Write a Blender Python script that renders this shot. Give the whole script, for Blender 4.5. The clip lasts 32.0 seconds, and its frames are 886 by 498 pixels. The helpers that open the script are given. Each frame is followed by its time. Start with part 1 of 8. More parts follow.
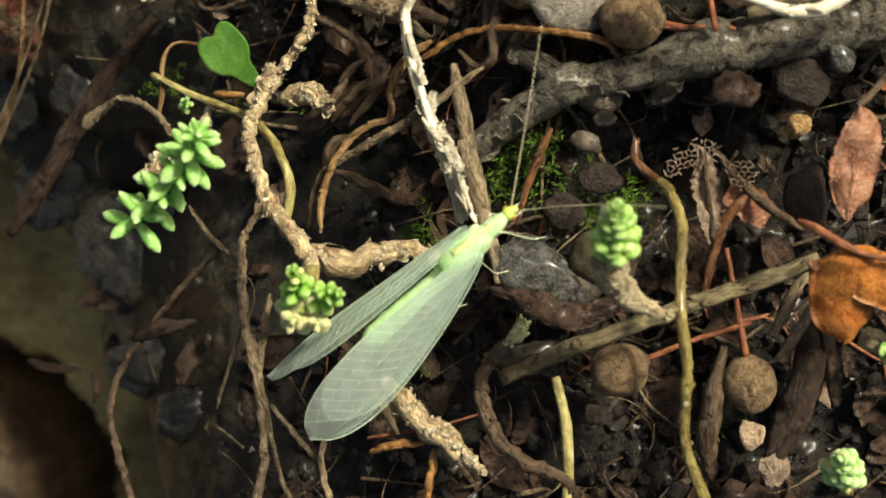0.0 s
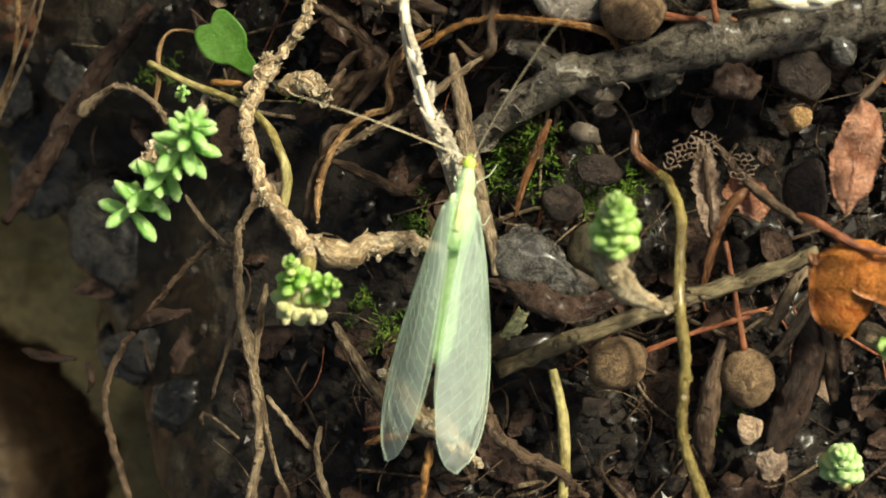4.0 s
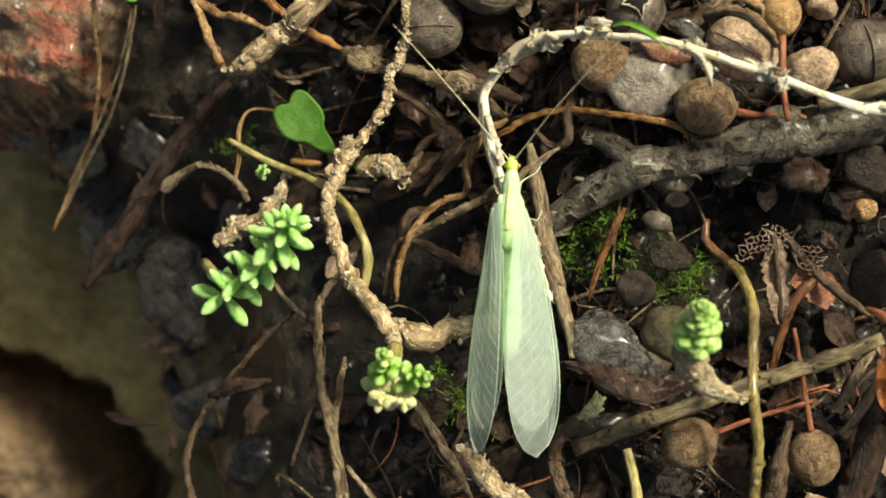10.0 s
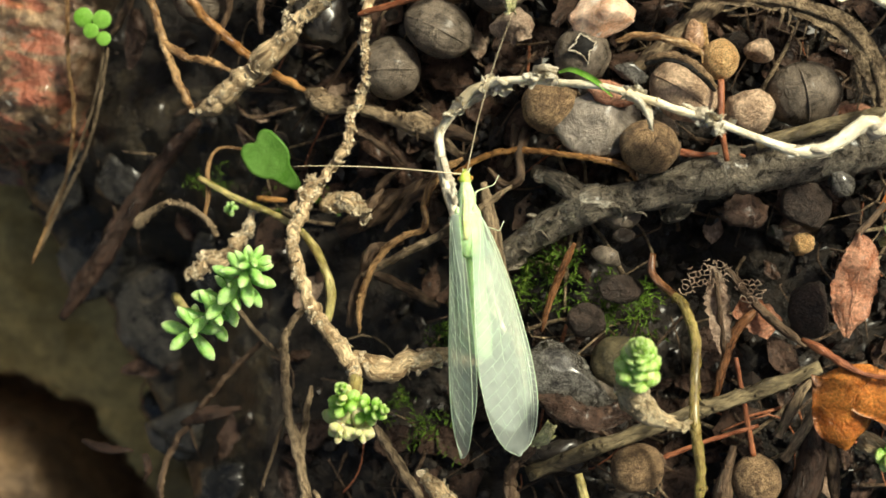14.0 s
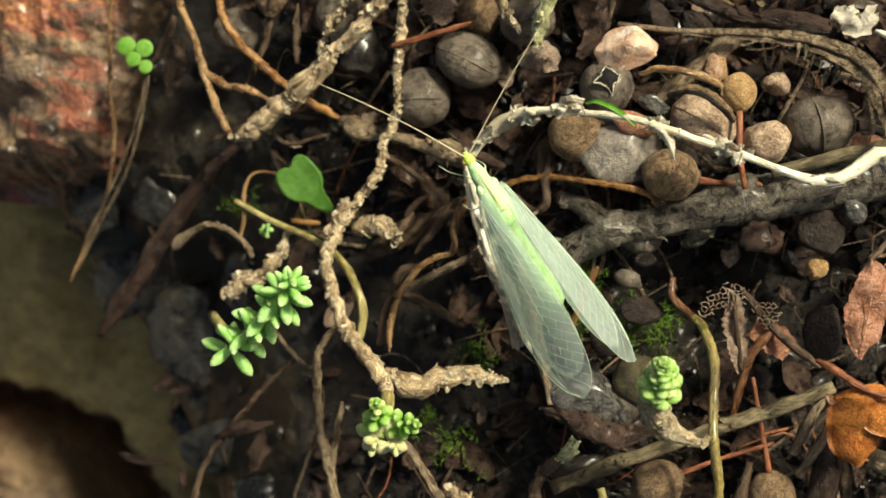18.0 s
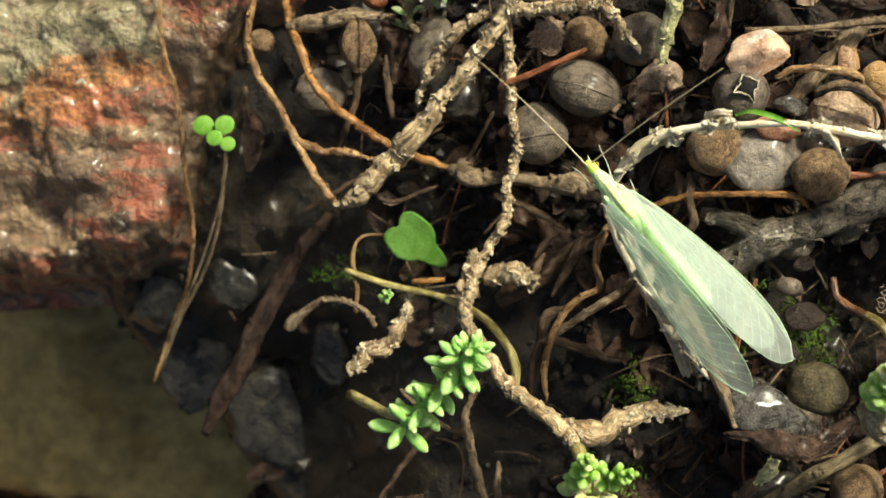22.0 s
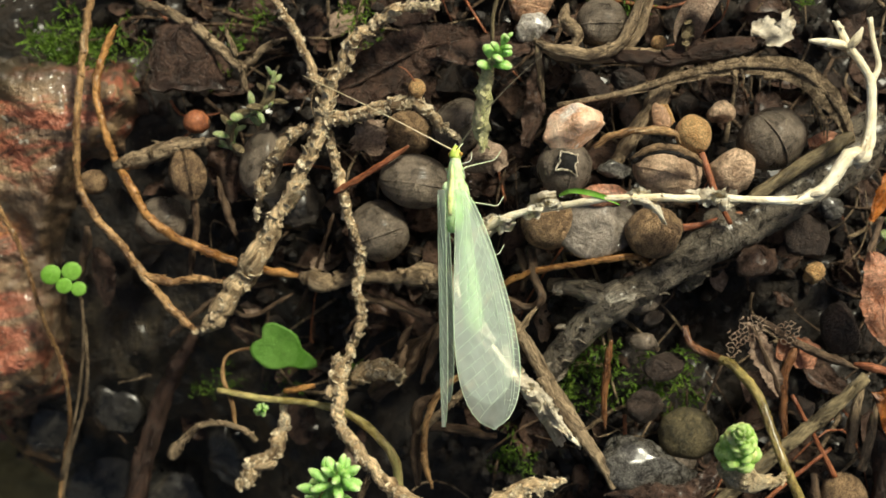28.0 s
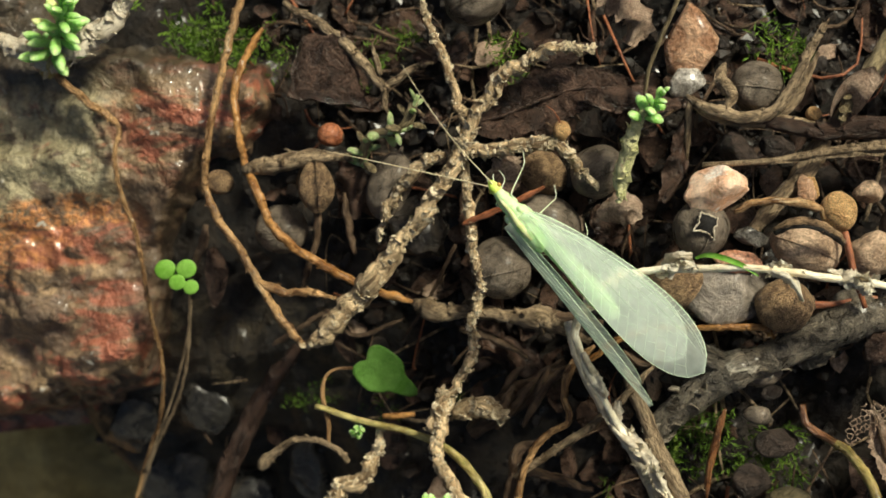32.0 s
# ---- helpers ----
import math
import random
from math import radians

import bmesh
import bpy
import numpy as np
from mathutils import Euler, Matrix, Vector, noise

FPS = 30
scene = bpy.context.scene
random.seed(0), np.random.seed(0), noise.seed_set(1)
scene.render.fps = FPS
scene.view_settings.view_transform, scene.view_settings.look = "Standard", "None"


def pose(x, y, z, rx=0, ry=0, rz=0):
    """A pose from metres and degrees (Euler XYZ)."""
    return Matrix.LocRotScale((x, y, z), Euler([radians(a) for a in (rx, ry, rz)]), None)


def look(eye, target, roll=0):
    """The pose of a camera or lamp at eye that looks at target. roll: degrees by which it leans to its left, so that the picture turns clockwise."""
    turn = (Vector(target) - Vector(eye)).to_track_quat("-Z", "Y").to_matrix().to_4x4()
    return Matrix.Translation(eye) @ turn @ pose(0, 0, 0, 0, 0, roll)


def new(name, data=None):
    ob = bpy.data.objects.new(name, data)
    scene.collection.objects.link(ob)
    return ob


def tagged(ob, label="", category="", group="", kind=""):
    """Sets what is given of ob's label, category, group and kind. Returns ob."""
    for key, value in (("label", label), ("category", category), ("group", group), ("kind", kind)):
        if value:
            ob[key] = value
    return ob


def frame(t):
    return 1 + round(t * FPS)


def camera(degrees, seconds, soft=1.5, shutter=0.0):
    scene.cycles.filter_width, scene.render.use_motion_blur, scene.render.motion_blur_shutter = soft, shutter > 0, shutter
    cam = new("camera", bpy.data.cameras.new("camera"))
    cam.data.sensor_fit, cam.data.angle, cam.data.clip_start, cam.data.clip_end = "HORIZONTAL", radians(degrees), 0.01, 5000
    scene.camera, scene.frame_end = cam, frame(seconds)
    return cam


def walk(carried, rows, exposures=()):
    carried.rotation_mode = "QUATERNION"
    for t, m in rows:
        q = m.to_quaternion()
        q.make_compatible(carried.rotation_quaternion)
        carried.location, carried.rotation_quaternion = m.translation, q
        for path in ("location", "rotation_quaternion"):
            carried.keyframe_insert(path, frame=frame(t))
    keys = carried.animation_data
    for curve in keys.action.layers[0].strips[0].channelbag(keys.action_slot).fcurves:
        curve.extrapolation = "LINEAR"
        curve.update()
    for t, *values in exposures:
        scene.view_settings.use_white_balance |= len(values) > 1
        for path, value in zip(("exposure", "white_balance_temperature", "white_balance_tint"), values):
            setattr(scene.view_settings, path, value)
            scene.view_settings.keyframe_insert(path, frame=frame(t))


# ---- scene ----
cam = camera(37.35, 32.0, soft=1.6)
cam.data.dof.use_dof = True
cam.data.dof.focus_distance = 0.0755
cam.data.dof.aperture_fstop = 62.0
PATH = [
    (0.0, pose(0.00000, 0.00000, 0.07331, 0.551, 2.670, 5.336)),
    (0.5, pose(0.00066, 0.00007, 0.07362, 0.665, 2.713, 5.390)),
    (1.0, pose(0.00171, 0.00009, 0.07359, 0.854, 2.752, 5.198)),
    (1.5, pose(0.00226, 0.00026, 0.07340, 0.944, 2.647, 5.131)),
    (2.0, pose(0.00262, 0.00073, 0.07268, 1.145, 2.602, 4.936)),
    (2.5, pose(0.00235, 0.00056, 0.07193, 1.386, 2.550, 5.186)),
    (3.0, pose(0.00208, -0.00019, 0.07249, 0.993, 2.679, 5.706)),
    (3.5, pose(0.00056, -0.00006, 0.07285, 0.634, 2.170, 5.781)),
    (4.0, pose(-0.00012, 0.00012, 0.07290, 0.082, 2.487, 5.704)),
    (4.5, pose(-0.00067, -0.00002, 0.07375, -0.211, 2.567, 5.737)),
    (6.5, pose(-0.00146, 0.00102, 0.07404, -0.113, 2.833, 5.620)),
    (7.0, pose(-0.00257, 0.00083, 0.07467, -0.381, 2.770, 5.565)),
    (7.5, pose(-0.00267, 0.00107, 0.07488, -0.679, 2.744, 5.680)),
    (8.0, pose(-0.00406, 0.00246, 0.07544, -0.754, 2.728, 5.757)),
    (8.5, pose(-0.00419, 0.00357, 0.07483, -0.409, 2.754, 5.757)),
    (9.0, pose(-0.00426, 0.00437, 0.07452, -0.119, 2.761, 5.844)),
    (9.5, pose(-0.00428, 0.00486, 0.07543, -0.476, 2.622, 5.775)),
    (10.0, pose(-0.00483, 0.00535, 0.07614, -0.678, 2.587, 5.794)),
    (10.5, pose(-0.00564, 0.00596, 0.07687, -0.903, 2.578, 5.959)),
    (11.0, pose(-0.00507, 0.00603, 0.07738, -0.880, 2.650, 5.923)),
    (11.5, pose(-0.00412, 0.00709, 0.07773, -0.686, 2.606, 5.919)),
    (12.0, pose(-0.00285, 0.00749, 0.07811, -0.465, 2.706, 5.698)),
    (12.5, pose(-0.00222, 0.00777, 0.07770, -0.519, 2.443, 5.279)),
    (13.0, pose(-0.00199, 0.00750, 0.07792, -0.343, 2.367, 5.300)),
    (13.5, pose(-0.00186, 0.00704, 0.07879, -0.565, 2.373, 5.270)),
    (14.0, pose(-0.00274, 0.00772, 0.07940, -0.733, 2.349, 5.243)),
    (14.5, pose(-0.00262, 0.00792, 0.07914, -0.661, 2.393, 5.565)),
    (16.5, pose(-0.00292, 0.00852, 0.08067, -0.113, 2.658, 5.718)),
    (17.0, pose(-0.00288, 0.00870, 0.08145, -0.327, 2.620, 5.679)),
    (17.5, pose(-0.00277, 0.00852, 0.08222, 0.233, 2.713, 5.762)),
    (18.0, pose(-0.00402, 0.00768, 0.08287, 0.218, 2.606, 5.682)),
    (18.5, pose(-0.00548, 0.00760, 0.08218, 0.352, 2.808, 5.624)),
    (19.0, pose(-0.00729, 0.00830, 0.08102, 0.441, 2.791, 5.175)),
    (19.5, pose(-0.00933, 0.00886, 0.08039, 0.548, 3.333, 4.402)),
    (20.0, pose(-0.01137, 0.01005, 0.07982, 0.813, 2.172, 2.632)),
    (20.5, pose(-0.01368, 0.00862, 0.07997, 0.978, 0.107, 1.028)),
    (21.0, pose(-0.01684, 0.00750, 0.08064, 0.563, -1.272, -0.156)),
    (21.5, pose(-0.01955, 0.00798, 0.08012, 1.468, -2.356, -1.332)),
    (22.0, pose(-0.02170, 0.00923, 0.07890, 1.068, -3.579, -3.423)),
    (22.5, pose(-0.02161, 0.00998, 0.07775, 0.423, -4.650, -6.262)),
    (23.0, pose(-0.02173, 0.01157, 0.07799, 0.223, -5.021, -9.222)),
    (23.5, pose(-0.02119, 0.01401, 0.07694, -0.387, -5.513, -12.032)),
    (24.0, pose(-0.02043, 0.01440, 0.07652, 0.457, -5.737, -13.779)),
    (24.5, pose(-0.01912, 0.01463, 0.07666, 0.431, -5.741, -15.119)),
    (25.0, pose(-0.01841, 0.01539, 0.07814, 0.620, -5.752, -15.960)),
    (25.5, pose(-0.01815, 0.01642, 0.07771, 0.668, -6.505, -15.628)),
    (27.5, pose(-0.01519, 0.01774, 0.07925, -0.739, -5.939, -13.912)),
    (28.0, pose(-0.01454, 0.01766, 0.08048, -0.352, -5.788, -13.404)),
    (28.5, pose(-0.01430, 0.01807, 0.08022, -0.228, -5.465, -12.528)),
    (29.0, pose(-0.01290, 0.01892, 0.08060, -0.480, -5.265, -11.832)),
    (29.5, pose(-0.01146, 0.02103, 0.07942, -0.413, -5.079, -11.198)),
    (30.0, pose(-0.01219, 0.02043, 0.07908, -0.839, -4.413, -9.811)),
    (30.5, pose(-0.01318, 0.01930, 0.08001, -1.060, -3.278, -7.557)),
    (31.0, pose(-0.01485, 0.01967, 0.07998, -0.961, -3.105, -6.374)),
    (31.5, pose(-0.01855, 0.02038, 0.07951, -0.697, -3.434, -5.968)),
    (32.0, pose(-0.01870, 0.02006, 0.07873, -0.480, -3.658, -6.257)),
]
walk(cam, PATH, exposures=[(0.0, 0.34, 6750, 0), (6.0, 0.36, 6750, 0), (13.0, 0.42, 6750, 0), (19.0, 0.30, 6700, 0), (23.0, 0.55, 6650, 0), (26.0, 0.20, 6650, 1), (32.0, 0.12, 6600, 1)])

# ---------- light ----------
SUN_EL, SUN_AZ = 48.0, 43.0          # height, and turn from +y towards +x
world = bpy.data.worlds.new("world")
scene.world = world
world.use_nodes = True
wn = world.node_tree.nodes
sky = wn.new("ShaderNodeTexSky")
sky.sky_type, sky.sun_disc = "NISHITA", False
sky.air_density, sky.dust_density, sky.ozone_density = 0.7, 6.0, 0.3
sky.sun_elevation, sky.sun_rotation = radians(SUN_EL), radians(SUN_AZ)
wn["Background"].inputs["Strength"].default_value = 0.066
world.node_tree.links.new(sky.outputs[0], wn["Background"].inputs["Color"])
sun = new("sun", bpy.data.lights.new("sun", "SUN"))
sun.data.energy, sun.data.angle, sun.data.color = 4.6, radians(9.0), (1.0, 0.92, 0.76)
sun.matrix_world = look((math.sin(radians(SUN_AZ)) * math.cos(radians(SUN_EL)), math.cos(radians(SUN_AZ)) * math.cos(radians(SUN_EL)), math.sin(radians(SUN_EL))), (0, 0, 0))

# ---------- materials ----------
MM = 0.001


def mat(name, c1, c2, scale=1.5, rough=0.75, bump=0.12, c3=None, spot=0.55, fine=6.0, thin=0.0, sss=0.0, stretch=(1, 1, 1), coat=0.0, spec=0.4, grain=0.5, vary=0.35, tip=None):
    """A two-tone mottled surface; scale is features per mm, c3 the colour of stains, flecks or painted glints."""
    m = bpy.data.materials.new(name)
    m.use_nodes = True
    nt = m.node_tree
    n, l = nt.nodes, nt.links
    b = n["Principled BSDF"]
    tc = n.new("ShaderNodeAttribute")
    tc.attribute_name = "grain"
    mp = n.new("ShaderNodeMapping")
    mp.inputs["Scale"].default_value = stretch
    l.new(tc.outputs["Vector"], mp.inputs["Vector"])

    def noise_tex(s, detail, dist=0.0):
        t = n.new("ShaderNodeTexNoise")
        t.inputs["Scale"].default_value = s
        t.inputs["Detail"].default_value = detail
        t.inputs["Roughness"].default_value = 0.66
        t.inputs["Distortion"].default_value = dist
        l.new(mp.outputs[0], t.inputs["Vector"])
        return t

    def mix(fac, a, c):
        x = n.new("ShaderNodeMix")
        x.data_type = "RGBA"
        l.new(fac, x.inputs["Factor"])
        for sock, v in ((x.inputs[6], a), (x.inputs[7], c)):
            if isinstance(v, tuple):
                sock.default_value = (*v, 1)
            else:
                l.new(v, sock)
        return x.outputs[2]

    def ramp(src, lo, hi):
        r = n.new("ShaderNodeMapRange")
        r.inputs["From Min"].default_value, r.inputs["From Max"].default_value = lo, hi
        l.new(src, r.inputs["Value"])
        return r.outputs[0]

    big, small = noise_tex(scale, 6, 0.6), noise_tex(fine, 6)
    col = mix(ramp(big.outputs["Fac"], 0.40, 0.60), c1, c2)
    if c3:
        st = noise_tex(scale * 0.45, 5, 1.2)
        col = mix(ramp(st.outputs["Fac"], spot, spot + 0.10), col, c3)
    if tip:
        end = n.new("ShaderNodeAttribute")
        end.attribute_name = "tip"
        col = mix(end.outputs["Fac"], col, tip)
    hsv = n.new("ShaderNodeHueSaturation")
    info = n.new("ShaderNodeObjectInfo")
    one = n.new("ShaderNodeMath")
    one.operation = "MULTIPLY_ADD"
    geo = n.new("ShaderNodeNewGeometry")
    lot = n.new("ShaderNodeMath")
    lot.operation = "MULTIPLY_ADD"
    l.new(geo.outputs["Random Per Island"], lot.inputs[0])
    lot.inputs[1].default_value = 0.6
    part_lot = n.new("ShaderNodeMath")
    part_lot.operation = "MULTIPLY"
    l.new(info.outputs["Random"], part_lot.inputs[0])
    part_lot.inputs[1].default_value = 0.4
    l.new(part_lot.outputs[0], lot.inputs[2])
    l.new(lot.outputs[0], one.inputs[0])
    one.inputs[1].default_value, one.inputs[2].default_value = vary, 1.0 - vary / 2
    fleck = n.new("ShaderNodeMapRange")
    fleck.inputs["From Min"].default_value, fleck.inputs["From Max"].default_value = 0.32, 0.68
    fleck.inputs["To Min"].default_value, fleck.inputs["To Max"].default_value = 1.0 - grain, 1.0 + grain
    l.new(small.outputs["Fac"], fleck.inputs["Value"])
    both = n.new("ShaderNodeMath")
    both.operation = "MULTIPLY"
    l.new(one.outputs[0], both.inputs[0])
    l.new(fleck.outputs[0], both.inputs[1])
    l.new(both.outputs[0], hsv.inputs["Value"])
    l.new(col, hsv.inputs["Color"])
    l.new(hsv.outputs[0], b.inputs["Base Color"])
    wet = n.new("ShaderNodeMapRange")
    wet.inputs["From Min"].default_value, wet.inputs["From Max"].default_value = 0.35, 0.65
    wet.inputs["To Min"].default_value, wet.inputs["To Max"].default_value = max(rough - 0.25, 0.15), min(rough + 0.12, 1.0)
    l.new(big.outputs["Fac"], wet.inputs["Value"])
    l.new(wet.outputs[0], b.inputs["Roughness"])
    b.inputs["Specular IOR Level"].default_value = spec
    b.inputs["Coat Weight"].default_value = coat
    b.inputs["Coat Roughness"].default_value = 0.25
    if sss:
        b.inputs["Subsurface Weight"].default_value = sss
        b.inputs["Subsurface Scale"].default_value = 0.0008
        b.inputs["Subsurface Radius"].default_value = (0.6, 1.0, 0.25)
    h = n.new("ShaderNodeMath")
    h.operation = "MULTIPLY_ADD"
    l.new(small.outputs["Fac"], h.inputs[0])
    h.inputs[1].default_value = 0.5
    l.new(big.outputs["Fac"], h.inputs[2])
    bp = n.new("ShaderNodeBump")
    bp.inputs["Distance"].default_value = 2.2 * bump * MM
    bp.inputs["Strength"].default_value = 1.0
    l.new(h.outputs[0], bp.inputs["Height"])
    l.new(bp.outputs[0], b.inputs["Normal"])
    if thin:
        tr = n.new("ShaderNodeBsdfTranslucent")
        l.new(hsv.outputs[0], tr.inputs["Color"])
        ms = n.new("ShaderNodeMixShader")
        ms.inputs[0].default_value = thin
        l.new(b.outputs[0], ms.inputs[1])
        l.new(tr.outputs[0], ms.inputs[2])
        l.new(ms.outputs[0], n["Material Output"].inputs["Surface"])
    return m


def wing_mat(name, colour, clear):
    """A clear, pearly membrane."""
    m = bpy.data.materials.new(name)
    m.use_nodes = True
    n, l = m.node_tree.nodes, m.node_tree.links
    b = n["Principled BSDF"]
    b.inputs["Base Color"].default_value = (*colour, 1)
    b.inputs["Roughness"].default_value = 0.30
    b.inputs["Specular IOR Level"].default_value = 0.5
    tc, nz = n.new("ShaderNodeTexCoord"), n.new("ShaderNodeTexNoise")
    nz.inputs["Scale"].default_value, nz.inputs["Detail"].default_value = 1500, 3
    l.new(tc.outputs["Object"], nz.inputs["Vector"])
    bp = n.new("ShaderNodeBump")
    bp.inputs["Distance"].default_value = 0.04 * MM
    l.new(nz.outputs["Fac"], bp.inputs["Height"])
    l.new(bp.outputs[0], b.inputs["Normal"])
    tl, tp, m1, m2 = n.new("ShaderNodeBsdfTranslucent"), n.new("ShaderNodeBsdfTransparent"), n.new("ShaderNodeMixShader"), n.new("ShaderNodeMixShader")
    tl.inputs["Color"].default_value = (*colour, 1)
    m1.inputs[0].default_value = 0.45
    l.new(b.outputs[0], m1.inputs[1])
    l.new(tl.outputs[0], m1.inputs[2])
    r = n.new("ShaderNodeMapRange")
    r.inputs["From Min"].default_value, r.inputs["From Max"].default_value = 0.3, 0.7
    r.inputs["To Min"].default_value, r.inputs["To Max"].default_value = clear - 0.05, clear + 0.05
    l.new(nz.outputs["Fac"], r.inputs["Value"])
    l.new(r.outputs[0], m2.inputs[0])
    l.new(m1.outputs[0], m2.inputs[1])
    l.new(tp.outputs[0], m2.inputs[2])
    l.new(m2.outputs[0], n["Material Output"].inputs["Surface"])
    return m


def rock_mat(name):
    """Wet layered rock: pale ochre beds, brick-red bands, brown seams, dark cracks; shade painted on its right rim."""
    m = bpy.data.materials.new(name)
    m.use_nodes = True
    n, l = m.node_tree.nodes, m.node_tree.links
    b = n["Principled BSDF"]
    tc = n.new("ShaderNodeAttribute")
    tc.attribute_name = "grain"

    def tex(scale, detail, dist, stretch=(1, 1, 1), turn=0.0, shift=0.0):
        mp, t = n.new("ShaderNodeMapping"), n.new("ShaderNodeTexNoise")
        mp.inputs["Scale"].default_value = stretch
        mp.inputs["Rotation"].default_value = (0, 0, radians(turn))
        mp.inputs["Location"].default_value = (shift, shift * 0.7, 0)
        l.new(tc.outputs["Vector"], mp.inputs["Vector"])
        l.new(mp.outputs[0], t.inputs["Vector"])
        t.inputs["Scale"].default_value, t.inputs["Detail"].default_value = scale, detail
        t.inputs["Roughness"].default_value, t.inputs["Distortion"].default_value = 0.62, dist
        return t.outputs["Fac"]

    def ramp(src, lo, hi, a=0.0, c=1.0):
        r = n.new("ShaderNodeMapRange")
        r.interpolation_type = "SMOOTHSTEP"
        for key, v in (("From Min", lo), ("From Max", hi), ("To Min", a), ("To Max", c)):
            r.inputs[key].default_value = v
        l.new(src, r.inputs["Value"])
        return r.outputs[0]

    def math_node(kind, a, c):
        x = n.new("ShaderNodeMath")
        x.operation = kind
        for sock, v in zip(x.inputs, (a, c)):
            if isinstance(v, float):
                sock.default_value = v
            else:
                l.new(v, sock)
        return x.outputs[0]

    def mix(fac, a, c):
        x = n.new("ShaderNodeMix")
        x.data_type = "RGBA"
        l.new(fac, x.inputs["Factor"])
        for sock, v in ((x.inputs[6], a), (x.inputs[7], c)):
            if isinstance(v, tuple):
                sock.default_value = (*v, 1)
            else:
                l.new(v, sock)
        return x.outputs[2]

    big, mid, fine = tex(0.10, 4, 1.2), tex(0.40, 4, 0.35), tex(2.6, 4, 0.2)
    band = tex(0.22, 5, 1.4, (0.45, 1.3, 1), 8, 11.0)
    seam = tex(0.16, 4, 2.2, (0.7, 1.2, 1), -20, 31.0)
    xyz = n.new("ShaderNodeSeparateXYZ")
    l.new(tc.outputs["Vector"], xyz.inputs[0])
    col = mix(ramp(mid, 0.40, 0.62), (0.13, 0.085, 0.055), (0.30, 0.20, 0.11))
    col = mix(ramp(band, 0.47, 0.56), col, (0.33, 0.110, 0.062))
    col = mix(math_node("MULTIPLY", ramp(band, 0.58, 0.66), ramp(fine, 0.4, 0.6)), col, (0.20, 0.050, 0.032))
    level = math_node("ADD", xyz.outputs[1], math_node("MULTIPLY", big, 16.0))
    pale = math_node("MULTIPLY", ramp(level, 29.5, 32.5), ramp(math_node("ADD", xyz.outputs[0], math_node("MULTIPLY", mid, 6.0)), -29.0, -32.5))
    rust = math_node("MULTIPLY", ramp(level, 28.0, 29.8), ramp(level, 33.0, 31.0))
    col = mix(math_node("MULTIPLY", pale, ramp(mid, 0.34, 0.48)), col, (0.29, 0.25, 0.15))
    col = mix(math_node("MULTIPLY", rust, ramp(fine, 0.36, 0.60)), col, (0.46, 0.20, 0.068))
    col = mix(math_node("MULTIPLY", ramp(seam, 0.53, 0.62), ramp(mid, 0.36, 0.52)), col, (0.085, 0.058, 0.036))
    col = mix(ramp(tex(0.9, 3, 0.5, (1, 1, 1), 0, 57.0), 0.66, 0.72), col, (0.50, 0.46, 0.38))
    # shade of the steep right side, put into the colour as dark brown
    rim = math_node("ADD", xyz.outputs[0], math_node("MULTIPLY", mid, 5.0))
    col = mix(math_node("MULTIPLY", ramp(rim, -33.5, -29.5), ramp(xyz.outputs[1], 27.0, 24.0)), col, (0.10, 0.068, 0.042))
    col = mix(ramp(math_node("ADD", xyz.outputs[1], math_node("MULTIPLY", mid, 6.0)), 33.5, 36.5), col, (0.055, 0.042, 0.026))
    blotch = tex(0.8, 5, 0.6, (1, 1, 1), 0, 77.0)
    col = mix(ramp(blotch, 0.55, 0.68, 0.0, 0.75), col, (0.115, 0.066, 0.036))
    hsv = n.new("ShaderNodeHueSaturation")
    l.new(ramp(fine, 0.3, 0.7, 0.72, 1.28), hsv.inputs["Value"])
    l.new(col, hsv.inputs["Color"])
    l.new(hsv.outputs[0], b.inputs["Base Color"])
    l.new(ramp(tex(0.35, 4, 0.5, (1, 1, 1), 0, 21.0), 0.40, 0.60, 0.28, 0.72), b.inputs["Roughness"])
    b.inputs["Coat Weight"].default_value, b.inputs["Coat Roughness"].default_value = 0.45, 0.16
    bp = n.new("ShaderNodeBump")
    bp.inputs["Distance"].default_value = 0.55 * MM
    l.new(math_node("ADD", math_node("ADD", mid, math_node("MULTIPLY", blotch, 0.8)), math_node("MULTIPLY", fine, 0.4)), bp.inputs["Height"])
    l.new(bp.outputs[0], b.inputs["Normal"])
    return m


SOIL = mat("soil", (0.007, 0.005, 0.0035), (0.026, 0.018, 0.0115), 0.7, 0.7, 0.35, (0.050, 0.036, 0.023), 0.63, 4.0, coat=0.2)
MOUTH_SHADE = mat("mouth_shade", (0.003, 0.002, 0.0015), (0.008, 0.006, 0.004), 1.0, 0.9, 0.1)
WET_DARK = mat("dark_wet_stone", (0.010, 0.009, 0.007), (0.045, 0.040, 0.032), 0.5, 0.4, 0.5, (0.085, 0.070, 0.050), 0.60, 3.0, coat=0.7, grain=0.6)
SOIL_DARK = mat("dark_crumbs", (0.007, 0.005, 0.0035), (0.026, 0.018, 0.012), 1.2, 0.45, 0.2, (0.050, 0.036, 0.025), 0.65, coat=0.45)
HUMUS = mat("humus", (0.00675, 0.004125, 0.002625), (0.03375, 0.0195, 0.01125), 1.5, 0.55, 0.2, (0.09, 0.05625, 0.0345), 0.66, coat=0.2)
BARK = mat("grey_bark", (0.038, 0.030, 0.020), (0.25, 0.207, 0.15), 1.7, 0.42, 0.3, (0.64, 0.58, 0.47), 0.62, 9.0, grain=0.7, spec=0.6, coat=0.25)
